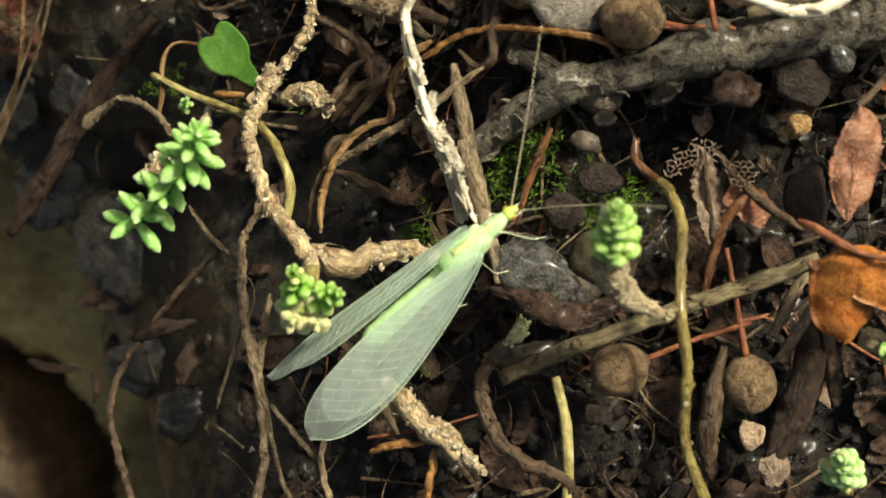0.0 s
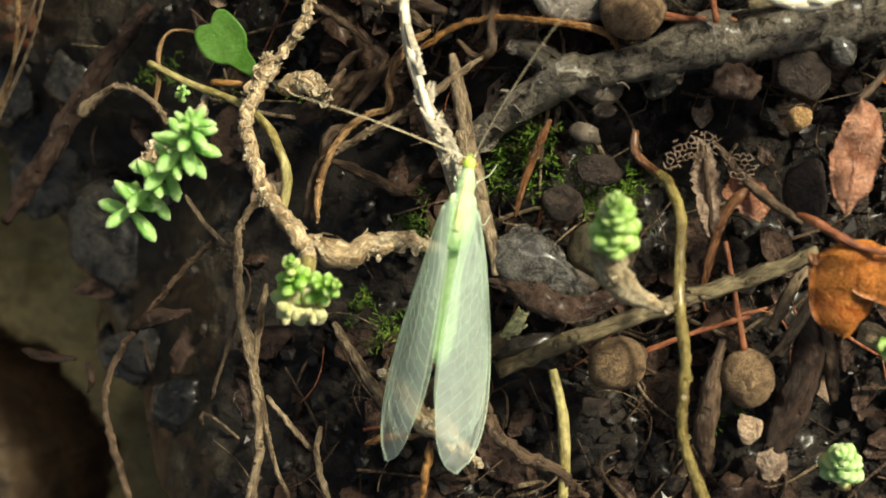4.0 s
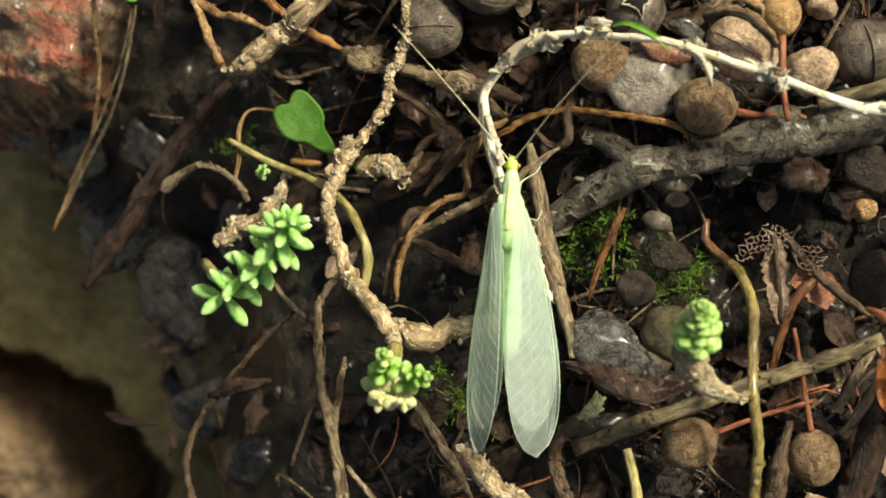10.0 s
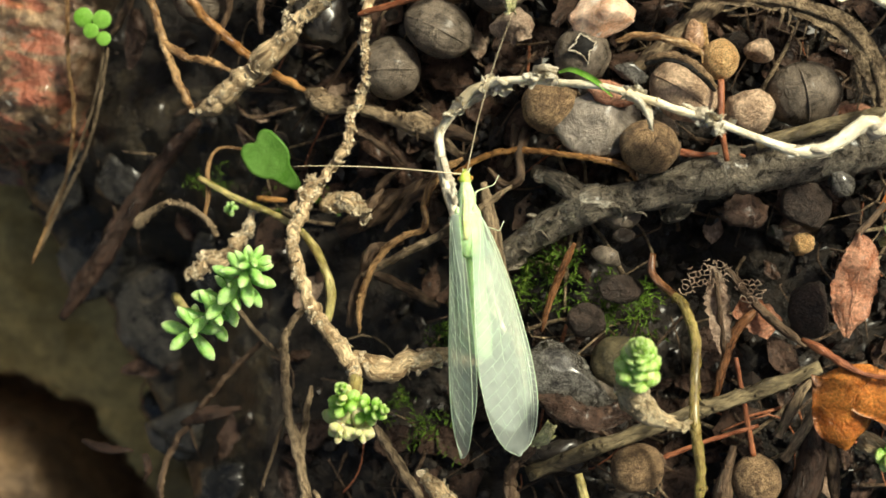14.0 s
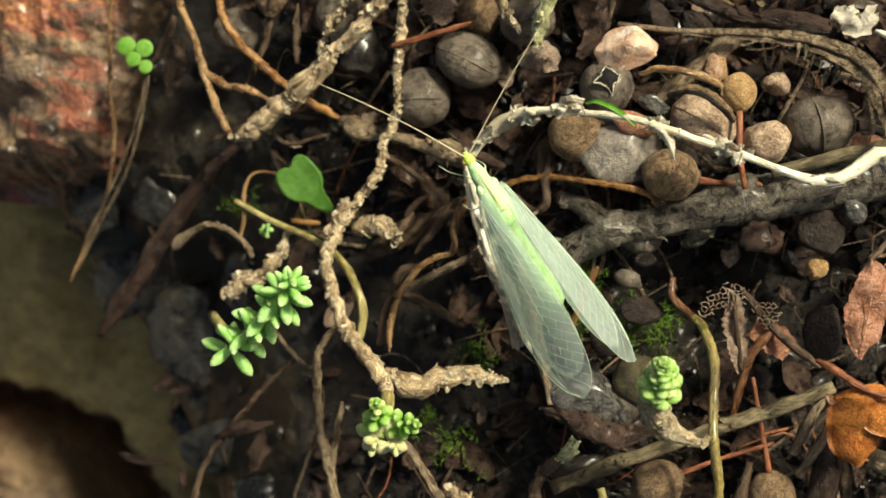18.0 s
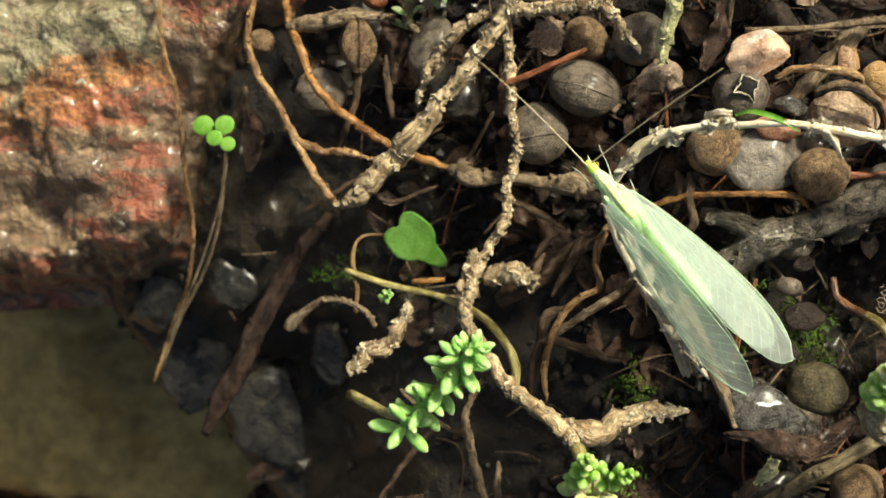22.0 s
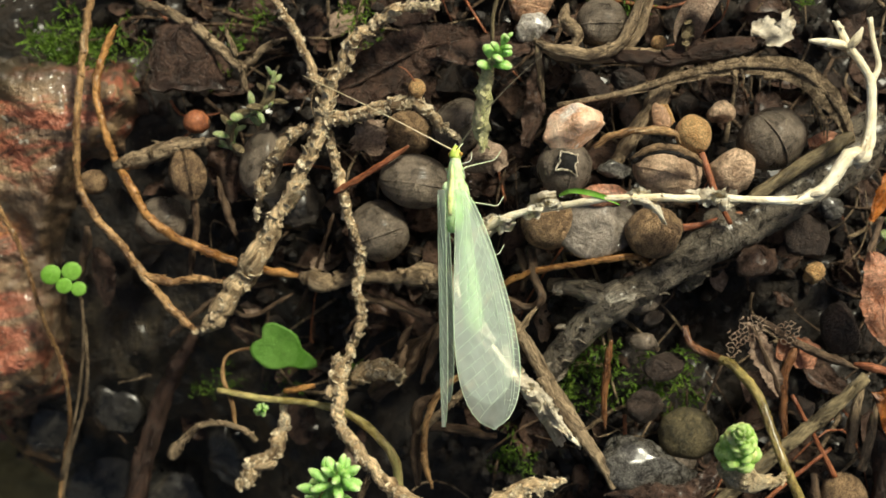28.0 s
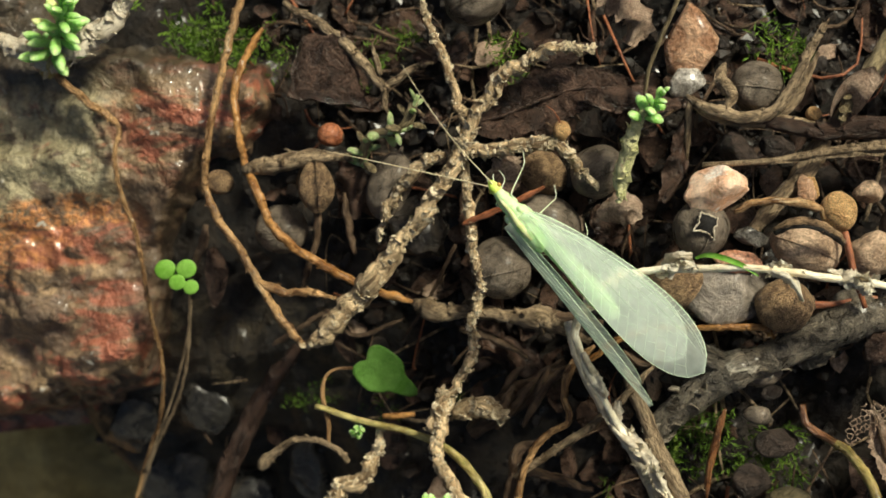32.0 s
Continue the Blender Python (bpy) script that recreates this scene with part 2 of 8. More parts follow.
BARK_PALE = mat("pale_bark", (0.12, 0.09, 0.062), (0.48, 0.41, 0.31), 2.4, 0.6, 0.4, (0.74, 0.68, 0.58), 0.56, 8.0, grain=0.6)
TWIG = mat("brown_twig", (0.04488, 0.02543, 0.01496), (0.1571, 0.101, 0.05984), 1.8, 0.55, 0.2, (0.2244, 0.1496, 0.08976), 0.62, 7.0)
RUST_TWIG = mat("wet_rusty_twig", (0.07, 0.026, 0.010), (0.24, 0.10, 0.035), 1.8, 0.3, 0.2, (0.40, 0.22, 0.10), 0.64, 8.0, coat=0.5)
TWIG_DARK = mat("dark_twig", (0.018, 0.010, 0.0065), (0.062, 0.033, 0.021), 1.6, 0.5, 0.25, (0.13, 0.075, 0.05), 0.64, 7.0)
TWIG_GREY = mat("weathered_twig", (0.1101, 0.07404, 0.04202), (0.4202, 0.3102, 0.1901), 1.8, 0.55, 0.26, (0.05503, 0.03602, 0.02101), 0.58, 9.0)
CRUST = mat("crusty_root", (0.252, 0.162, 0.0816), (0.768, 0.576, 0.342), 1.8, 0.8, 0.3, (0.12, 0.0744, 0.0396), 0.57, 6.0, grain=0.5)
CRUST_PALE = mat("crusty_scales", (0.46, 0.35, 0.21), (0.93, 0.79, 0.56), 1.4, 0.8, 0.3, (0.2016, 0.1288, 0.0672), 0.58, 6.0, grain=0.5)
ROOT = mat("tan_root", (0.15, 0.075, 0.030), (0.50, 0.30, 0.13), 1.7, 0.45, 0.2, (0.66, 0.50, 0.30), 0.60, 8.0, coat=0.2, grain=0.6)
ROOT_ORANGE = mat("orange_root", (0.20, 0.085, 0.026), (0.54, 0.27, 0.08), 1.6, 0.4, 0.16, (0.60, 0.40, 0.18), 0.62, 8.0, coat=0.3, grain=0.5)
RED_STALK = mat("red_stalk", (0.20, 0.06, 0.025), (0.36, 0.13, 0.055), 1.8, 0.5, 0.1, (0.12, 0.04, 0.02), 0.62, coat=0.2)
STRAW = mat("bleached_straw", (0.72, 0.60, 0.38), (0.93, 0.87, 0.69), 0.9, 0.45, 0.10, (0.50, 0.34, 0.16), 0.66, 6.0, coat=0.15, grain=0.2)
STRAW_DULL = mat("dull_straw", (0.075, 0.057, 0.030), (0.25, 0.195, 0.105), 1.8, 0.5, 0.15, (0.055, 0.037, 0.022), 0.60, 7.0)
STEM_GREEN = mat("olive_stem", (0.25, 0.20, 0.065), (0.52, 0.44, 0.18), 1.3, 0.38, 0.16, (0.22, 0.12, 0.045), 0.63, 6.0, sss=0.15, coat=0.3, grain=0.4)
STEM_OLIVE = mat("wet_olive_stem", (0.15, 0.105, 0.030), (0.36, 0.275, 0.085), 1.3, 0.28, 0.16, (0.52, 0.43, 0.20), 0.66, 9.0, sss=0.2, coat=0.6, grain=0.5)
SEDUM = mat("stonecrop_leaf", (0.21, 0.46, 0.085), (0.36, 0.61, 0.18), 0.9, 0.36, 0.05, (0.40, 0.64, 0.18), 0.62, sss=0.35, coat=0.25, grain=0.15, vary=0.3, tip=(0.68, 0.85, 0.45))
SEDUM_BUD = mat("stonecrop_bud", (0.21, 0.47, 0.045), (0.32, 0.58, 0.085), 0.9, 0.30, 0.12, (0.44, 0.66, 0.16), 0.62, sss=0.35, coat=0.2, grain=0.15, vary=0.3, tip=(0.66, 0.84, 0.36))
SEDUM_PALE = mat("pale_stonecrop_leaf", (0.46, 0.60, 0.14), (0.66, 0.70, 0.32), 0.9, 0.42, 0.05, (0.80, 0.68, 0.50), 0.58, sss=0.35, grain=0.12, vary=0.12)
SEDUM_DULL = mat("dull_stonecrop_leaf", (0.22, 0.32, 0.12), (0.44, 0.50, 0.26), 1.4, 0.45, 0.15, (0.52, 0.48, 0.34), 0.58, sss=0.3, grain=0.25, vary=0.4)
LEAF = mat("green_leaf", (0.117, 0.288, 0.0405), (0.171, 0.36, 0.0675), 0.5, 0.4, 0.06, (0.216, 0.405, 0.09), 0.62, thin=0.35, grain=0.12, vary=0.12)
SPROUT = mat("sprout_leaf", (0.2132, 0.4756, 0.0574), (0.2952, 0.574, 0.0984), 0.6, 0.4, 0.04, thin=0.35, grain=0.12, vary=0.12)
MOSS = mat("moss", (0.050, 0.100, 0.010), (0.13, 0.22, 0.022), 0.9, 0.6, 0.05, (0.26, 0.32, 0.05), 0.6, thin=0.3, vary=0.7)
DRY_RED = mat("dry_red_leaf", (0.44, 0.18, 0.10), (0.68, 0.36, 0.23), 0.9, 0.42, 0.22, (0.24, 0.09, 0.05), 0.64, thin=0.25, coat=0.15)
DRY_ORANGE = mat("dry_orange_leaf", (0.46, 0.13, 0.022), (0.72, 0.27, 0.05), 0.7, 0.42, 0.15, (0.20, 0.07, 0.02), 0.57, thin=0.3, coat=0.25)
DRY_DARK = mat("dry_brown_leaf", (0.030, 0.017, 0.012), (0.115, 0.066, 0.045), 0.9, 0.4, 0.25, (0.24, 0.15, 0.10), 0.63, thin=0.1, coat=0.1)
DRY_TAN = mat("dry_tan_leaf", (0.30, 0.20, 0.14), (0.46, 0.34, 0.25), 1.1, 0.65, 0.2, (0.2, 0.12, 0.08), 0.58, thin=0.2)
PAPER_WHITE = mat("white_sheath", (0.80, 0.72, 0.55), (0.95, 0.91, 0.80), 1.2, 0.55, 0.15, (0.62, 0.48, 0.30), 0.68, 5.0, thin=0.4, grain=0.25)
PAPER = mat("papery_husk", (0.56, 0.48, 0.35), (0.80, 0.73, 0.60), 1.0, 0.6, 0.15, (0.40, 0.28, 0.16), 0.62, 5.0, thin=0.25, grain=0.25)
NUT = mat("grey_seed", (0.06875, 0.05375, 0.03875), (0.1875, 0.1475, 0.11), 1.1, 0.48, 0.12, (0.325, 0.2625, 0.1938), 0.62, 11.0, coat=0.15, grain=0.6)
NUT_BROWN = mat("brown_berry", (0.1634, 0.0989, 0.0539), (0.3956, 0.258, 0.1372), 1.8, 0.75, 0.30, (0.0946, 0.05676, 0.03332), 0.58, 13.0, grain=0.75)
FUZZ = mat("fuzzy_berry", (0.22, 0.11, 0.042), (0.46, 0.25, 0.10), 1.8, 0.85, 0.4, (0.15, 0.075, 0.03), 0.6, 14.0, grain=0.8)
NUT_TAN = mat("tan_seed", (0.48, 0.26, 0.10), (0.72, 0.46, 0.21), 1.4, 0.75, 0.3, (0.30, 0.15, 0.06), 0.62, 12.0, grain=0.6)
OLIVE_SEED = mat("olive_seed", (0.045, 0.037, 0.018), (0.115, 0.092, 0.046), 1.2, 0.7, 0.15, (0.04, 0.032, 0.018), 0.58, 7.0)
STONE_PALE = mat("pale_wet_stone", (0.24, 0.21, 0.174), (0.552, 0.504, 0.444), 0.8, 0.25, 0.3, (0.132, 0.108, 0.084), 0.54, 5.0, coat=1.0)
GLASSY = mat("glassy_flake", (0.085, 0.07, 0.055), (0.25, 0.21, 0.17), 0.45, 0.18, 0.3, (0.70, 0.67, 0.62), 0.66, 1.3, coat=1.0, grain=0.4)
AMBER_STONE = mat("amber_stone", (0.30, 0.15, 0.08), (0.58, 0.36, 0.22), 0.6, 0.35, 0.3, (0.68, 0.52, 0.38), 0.58, 4.0, coat=0.5)
STALK_LIME = mat("lime_stalk", (0.483, 0.483, 0.207), (0.759, 0.713, 0.414), 1.6, 0.5, 0.2, (0.667, 0.552, 0.368), 0.56, 6.0)
CREAM_LEAF = mat("cream_leaf", (0.46, 0.52, 0.18), (0.70, 0.64, 0.38), 0.9, 0.45, 0.06, (0.78, 0.56, 0.40), 0.60, sss=0.3, grain=0.12, vary=0.12)
QUARTZ = mat("pink_quartz", (0.66, 0.363, 0.22), (0.88, 0.638, 0.473), 0.5, 0.35, 0.15, (0.92, 0.902, 0.836), 0.55, coat=0.3, grain=0.25)
STONE_TAN = mat("tan_stone", (0.3036, 0.2001, 0.127), (0.6348, 0.4554, 0.3105), 0.9, 0.55, 0.2, (0.1794, 0.1173, 0.0759), 0.58)
# the pale third colour paints wet sparkle onto the grey stone
STONE_GREY = mat("wet_grey_stone", (0.045, 0.040, 0.034), (0.20, 0.185, 0.16), 1.1, 0.25, 0.4, (0.48, 0.45, 0.40), 0.62, 9.0, coat=0.9, grain=0.8)
STONE_BROWN = mat("brown_stone", (0.016, 0.011, 0.0085), (0.055, 0.037, 0.028), 0.8, 0.6, 0.3, (0.12, 0.08, 0.06), 0.64, grain=0.6)
ROCK = rock_mat("rusty_rock")
CLAY = mat("olive_clay", (0.0108, 0.0081, 0.0045), (0.0468, 0.0342, 0.0171), 0.30, 0.55, 0.45, (0.0765, 0.0522, 0.027), 0.60, 2.2, coat=0.35, grain=0.6)
ROCK_OLIVE = mat("olive_rock", (0.203, 0.148, 0.053), (0.468, 0.351, 0.133), 0.07, 0.8, 0.2, (0.2851, 0.1616, 0.07603), 0.55, 0.6, grain=0.3)
ROCK_BROWN = mat("brown_rock", (0.11, 0.075, 0.045), (0.24, 0.155, 0.085), 0.08, 0.8, 0.2, (0.30, 0.145, 0.07), 0.58, 0.6, grain=0.3)
BODY = mat("lacewing_green", (0.44, 0.70, 0.28), (0.60, 0.82, 0.44), 0.9, 0.38, 0.05, (0.66, 0.82, 0.34), 0.6, sss=0.3, grain=0.15, vary=0.12)
BODY_YELLOW = mat("lacewing_yellow", (0.62, 0.74, 0.27), (0.76, 0.84, 0.42), 1.1, 0.4, 0.04, sss=0.3, grain=0.12, vary=0.12)
HEAD_LIME = mat("lacewing_head", (0.52, 0.72, 0.10), (0.70, 0.82, 0.22), 1.1, 0.4, 0.04, sss=0.2, grain=0.15, vary=0.12)
LEG = mat("lacewing_leg", (0.50, 0.62, 0.36), (0.68, 0.76, 0.52), 1.2, 0.45, 0.03, sss=0.2, grain=0.12, vary=0.12)
EYE = mat("lacewing_eye", (0.30, 0.16, 0.03), (0.50, 0.32, 0.06), 2.0, 0.2, 0.01, coat=0.8, grain=0.12, vary=0.12)
ANTENNA = mat("antenna_straw", (0.66, 0.54, 0.32), (0.80, 0.70, 0.48), 2.0, 0.5, 0.02, grain=0.12, vary=0.12)
WING = wing_mat("wing_membrane", (0.86, 0.97, 0.90), 0.68)
STALK_TAN = mat("scarred_stalk", (0.52, 0.39, 0.22), (0.78, 0.66, 0.44), 1.6, 0.6, 0.35, (0.15, 0.09, 0.045), 0.60, 6.0)
EDGE = mat("wing_edge_green", (0.70, 0.88, 0.62), (0.82, 0.93, 0.74), 1.5, 0.4, 0.02, thin=0.3, grain=0.12, vary=0.12)
VEIN = mat("wing_vein", (0.72, 0.87, 0.70), (0.83, 0.93, 0.80), 1.5, 0.4, 0.02, thin=0.4, grain=0.12, vary=0.12)


# ---------- building ----------
ORIGIN = {}


def set_grain(me, places):
    """The coordinates, in mm, along which the surface pattern runs."""
    a = me.attributes.new("grain", "FLOAT_VECTOR", "POINT")
    a.data.foreach_set("vector", np.asarray(places, np.float32).ravel())


def fibre(line, sides, along=0.30):
    """Pattern coordinates of a tube: drawn out along its length, with no seam round it."""
    run = np.concatenate([[0], np.cumsum(np.linalg.norm(np.diff(line[:, :3], axis=0), axis=1))])
    g = np.arange(sides) * 2 * math.pi / sides
    out = np.empty((len(line), sides, 3))
    out[:, :, 0] = 0.9 * np.cos(g) * np.maximum(line[:, 3:4], 0.25) + line[0, 0] * 3.7
    out[:, :, 1] = 0.9 * np.sin(g) * np.maximum(line[:, 3:4], 0.25) + line[0, 1] * 2.3
    out[:, :, 2] = run[:, None] * along
    return out.reshape(-1, 3)


def mesh_ob(name, verts, faces, material, parent=None, label="", smooth=True, grain=None):
    """One mesh from vertices in mm; under a parent it is a part."""
    v = np.array(verts, float) * MM
    if parent is None:
        o = np.array([v[:, 0].mean(), v[:, 1].mean(), v[:, 2].min()])
    else:
        o = ORIGIN[parent]
    me = bpy.data.meshes.new(name)
    me.from_pydata((v - o).tolist(), [], faces)
    set_grain(me, v / MM if grain is None else grain)
    if smooth:
        me.shade_smooth()
    me.materials.append(material)
    ob = new(name, me)
    ORIGIN[ob] = o
    if parent is None:
        ob.location = o
    else:
        ob.parent = parent
        if label:
            ob["label"] = label
    return ob


def thing(name, x, y, z, label, category, group=""):
    """An Empty at the base of a thing made of parts."""
    ob = tagged(new(name), label, category, group)
    ob.location = (x * MM, y * MM, z * MM)
    ORIGIN[ob] = np.array([x, y, z]) * MM
    return ob


def spline(pts, step=6):
    """A smooth line through rows of numbers."""
    p = np.array(pts, float)
    if len(p) < 3:
        t = np.linspace(0, 1, step + 1)[:, None]
        return p[0] * (1 - t) + p[-1] * t
    q = np.vstack([2 * p[0] - p[1], p, 2 * p[-1] - p[-2]])
    out = []
    for i in range(1, len(q) - 2):
        a, b, c, d = q[i - 1:i + 3]
        for s in np.arange(step) / step:
            out.append(0.5 * (2 * b + (c - a) * s + (2 * a - 5 * b + 4 * c - d) * s * s + (3 * b - a - 3 * c + d) * s ** 3))
    out.append(p[-1])
    return np.array(out)


def rings(line, sides=8, rough=0.12, freq=1.2, flat=1.0, cap=True, ridge=0.0):
    """Vertices and faces of a tube along rows of x, y, z, radius, with an uneven skin."""
    V, F = [], []
    up = Vector((0.13, 0.21, 0.97))
    for i, (x, y, z, r) in enumerate(line):
        a, b = line[max(i - 1, 0)][:3], line[min(i + 1, len(line) - 1)][:3]
        t = Vector(b - a).normalized()
        u = t.cross(up).normalized()
        w = u.cross(t)
        for k in range(sides):
            g = 2 * math.pi * k / sides
            d = u * math.cos(g) + w * math.sin(g) * flat
            q = Vector((x, y, z))
            n = noise.noise(q * freq + d * 1.3) + 0.5 * noise.noise(q * freq * 2.9 + d * 2.6)
            if ridge:
                n += ridge * noise.noise(q * 0.35 + d * 3.6)
            V.append(Vector((x, y, z)) + d * r * (1 + rough * n * 2))
    m = len(line)
    for i in range(m - 1):
        for k in range(sides):
            j = (k + 1) % sides
            F.append((i * sides + k, i * sides + j, (i + 1) * sides + j, (i + 1) * sides + k))
    if cap:
        F.append(tuple(reversed(range(sides))))
        F.append(tuple(range((m - 1) * sides, m * sides)))
    return [tuple(v) for v in V], F


def tube(name, pts, material, parent=None, label="", sides=8, rough=0.12, freq=1.2, step=6, flat=1.0):
    line = spline(pts, step)
    V, F = rings(line, sides, rough, freq, flat)
    return mesh_ob(name, V, F, material, parent, label, grain=fibre(line, sides))


def join(chunks):
    V, F = [], []
    for v, f in chunks:
        k = len(V)
        V += v
        F += [tuple(i + k for i in q) for q in f]
    return V, F


def flakes(line, count, size, rng, lift=0.55):
    """Loose bent scales round a line of x, y, z, radius."""
    out = []
    for _ in range(count):
        i = rng.randrange(len(line) - 1)
        s = rng.random()
        c = line[i] * (1 - s) + line[i + 1] * s
        t = Vector(line[i + 1][:3] - line[i][:3]).normalized()
        a = Vector((rng.gauss(0, 1), rng.gauss(0, 1), rng.gauss(0.5, 1)))
        d = (a - t * a.dot(t)).normalized()
        side = t.cross(d)
        p = Vector(c[:3]) + d * c[3] * 0.85
        big = rng.choice((0.45, 0.6, 0.75, 0.95, 1.25))
        w, h = size * big * rng.uniform(0.7, 1.1), size * big * rng.uniform(0.8, 1.4)
        fw = (t * (1 if rng.random() < 0.8 else -1) + d * lift * rng.uniform(0.2, 1.6) + side * rng.uniform(-0.6, 0.6)).normalized()
        nn = fw.cross(side).normalized() * size * 0.18
        e = fw * h
        V = [p - side * w * 0.4, p + side * w * 0.4, p + e * 0.35 + side * w * 0.62 + nn * 0.6, p + e * 0.75 + side * w * 0.5 + nn, p + e * rng.uniform(0.85, 1.1) + side * w * rng.uniform(-0.2, 0.2) + nn * 0.4, p + e * 0.72 - side * w * 0.52 + nn, p + e * 0.35 - side * w * 0.6 + nn * 0.6]
        V += [v - d * size * 0.16 for v in V]
        F = [(0, 1, 2, 3, 4, 5, 6), (13, 12, 11, 10, 9, 8, 7)] + [(k, 7 + k, 7 + (k + 1) % 7, (k + 1) % 7) for k in range(7)]
        out.append(([tuple(v) for v in V], F))
    return out


def gnarl(pts, amount, seed):
    """A close line through x, y, z, radius that wanders and swells as old stems do."""
    run = float(np.linalg.norm(np.diff(np.array(pts)[:, :3], axis=0), axis=1).sum())
    thick = float(np.array(pts)[:, 3].mean())
    line = spline(pts, int(min(max(run / len(pts) / (thick * 0.45), 6), 22)))
    far = np.concatenate([[0], np.cumsum(np.linalg.norm(np.diff(line[:, :3], axis=0), axis=1))])
    for i, d in enumerate(far):
        r = line[i, 3] * min(1.0, 0.4 + 0.6 * (far[-1] - d) / (5 * thick), 0.55 + 0.45 * d / (3 * thick))
        ease = min(1.0, d / (3 * thick), (far[-1] - d) / (3 * thick) + 0.15)
        for k in range(3):
            line[i, k] += amount * ease * thick * (0.8 * noise.noise(Vector((d * 0.33 / thick, seed * 1.7, k * 9.1))) + 0.45 * noise.noise(Vector((d * 0.9 / thick, seed * 1.3, k * 5.3 + 40))))
        line[i, 3] = r * (1 + amount * (0.25 * noise.noise(Vector((d * 0.21 / thick, seed * 2.9, 71))) + 0.22 * noise.noise(Vector((d * 1.1 / thick, seed * 2.1, 91)))))
    return line


def root(name, label, pts, material, category="root", group="", scaly=0.0, sides=8, rough=0.16, forks=(), seed=1, flat=1.0, ridge=0.0, step=6):
    """A root or twig along x, y, z, radius in mm, with side shoots and loose scales."""
    rng = random.Random(seed)
    wild = 0.0 if sides > 20 or category in ("grass straw", "grass stalk", "stem") else 0.2 if category == "twig" else 0.3 if category in ("branch", "stalk") else 0.9 if scaly >= 0.5 else 0.45 if group == "creeping roots" else 0.6
    line = gnarl(pts, wild, seed) if wild else spline(pts, step)
    if not scaly and not forks:
        V, F = rings(line, sides, rough, 1.4, flat, True, ridge)
        return tagged(mesh_ob(name, V, F, material, grain=fibre(line, sides)), label, category, group)
    ob = thing(name, *pts[0][:3], label, category, group)
    V, F = rings(line, sides, rough, 1.4, flat, True, ridge)
    mesh_ob("stem", V, F, material, ob, grain=fibre(line, sides, 0.8 if sides > 20 else 0.30))
    lines = [line]
    for f in forks:
        g = gnarl(f, wild, seed + 7) if wild else spline(f, 5)
        lines.append(g)
        V, F = rings(g, max(6, sides - 2), rough, 1.4)
        mesh_ob("side_shoot", V, F, material, ob, grain=fibre(g, max(6, sides - 2)))
    if scaly:
        chunks = []
        for g in lines:
            run = float(np.linalg.norm(np.diff(g[:, :3], axis=0), axis=1).sum())
            r = float(g[:, 3].mean())
            chunks += flakes(g, int(run / r * 8.5 * scaly) + 3, r * 0.85, rng, 0.5)
        V, F = join(chunks)
        mesh_ob("scale_cover", V, F, CRUST_PALE if material is CRUST else BARK_PALE if material is BARK else material, ob, "loose flaking scales", smooth=False)["kind"] = "stuff"
    return ob


def ball(rx, ry, rz, n=20, m=12, skin=None):
    """An ellipsoid about the origin, long way along x; skin(u, v) scales it."""
    V, F = [], []
    for i in range(m + 1):
        v = math.pi * i / m
        for k in range(n):
            u = 2 * math.pi * k / n
            s = skin(u, v) if skin else 1.0
            V.append((rx * math.cos(v) * s, ry * math.sin(v) * math.cos(u) * s, rz * math.sin(v) * math.sin(u) * s))
    for i in range(m):
        for k in range(n):
            j = (k + 1) % n
            F.append((i * n + k, i * n + j, (i + 1) * n + j, (i + 1) * n + k))
    return V, F


def put(V, x, y, z, yaw=0, tilt=0, roll=0):
    m = pose(0, 0, 0, roll, -tilt, yaw).to_3x3()
    return [tuple(m @ Vector(v) + Vector((x, y, z))) for v in V]


def capsule(label, x, y, z, length, wide, yaw=0, tilt=0, material=None, ridge=3, name="seed_capsule", group="dark seed capsules", seed=1, tip=True, seam=True):
    """A dark dry capsule with lengthwise ridges, a raised seam and a small beak."""
    ob = thing(name, x, y, z - wide * 0.45, label, "seed capsule", group)

    def skin(u, v):
        groove = 0.010 * math.cos(u * 26 + 3 * math.cos(v)) * math.sin(v)
        return 1 + groove + 0.035 * math.cos(u * ridge) * math.sin(v) + 0.05 * noise.noise(Vector((math.cos(v) * 2 + seed * 3.1, math.sin(v) * math.cos(u) * 2, math.sin(v) * math.sin(u) * 2)))

    V, F = ball(length / 2, wide / 2, wide * 0.47, 84, 20, skin)
    mesh_ob("shell", put(V, x, y, z, yaw, tilt), F, material or NUT, ob)
    if seam:
        path = [(length * 0.49 * math.cos(a), -wide * 0.05, wide * 0.485 * math.sin(a), 0.016 * wide) for a in np.linspace(0.25, 2.9, 12)]
        V, F = rings(np.array(path), 6, 0.1)
        mesh_ob("seam", put(V, x, y, z, yaw, tilt), F, material or NUT, ob)
    if tip:
        V, F = rings(np.array([(length * 0.44, 0, 0, wide * 0.10), (length * 0.52, 0, 0, wide * 0.055), (length * 0.60, 0, 0.02, wide * 0.035)]), 8, 0.15)
        mesh_ob("beak", put(V, x, y, z, yaw, tilt), F, material or NUT, ob)
    return ob


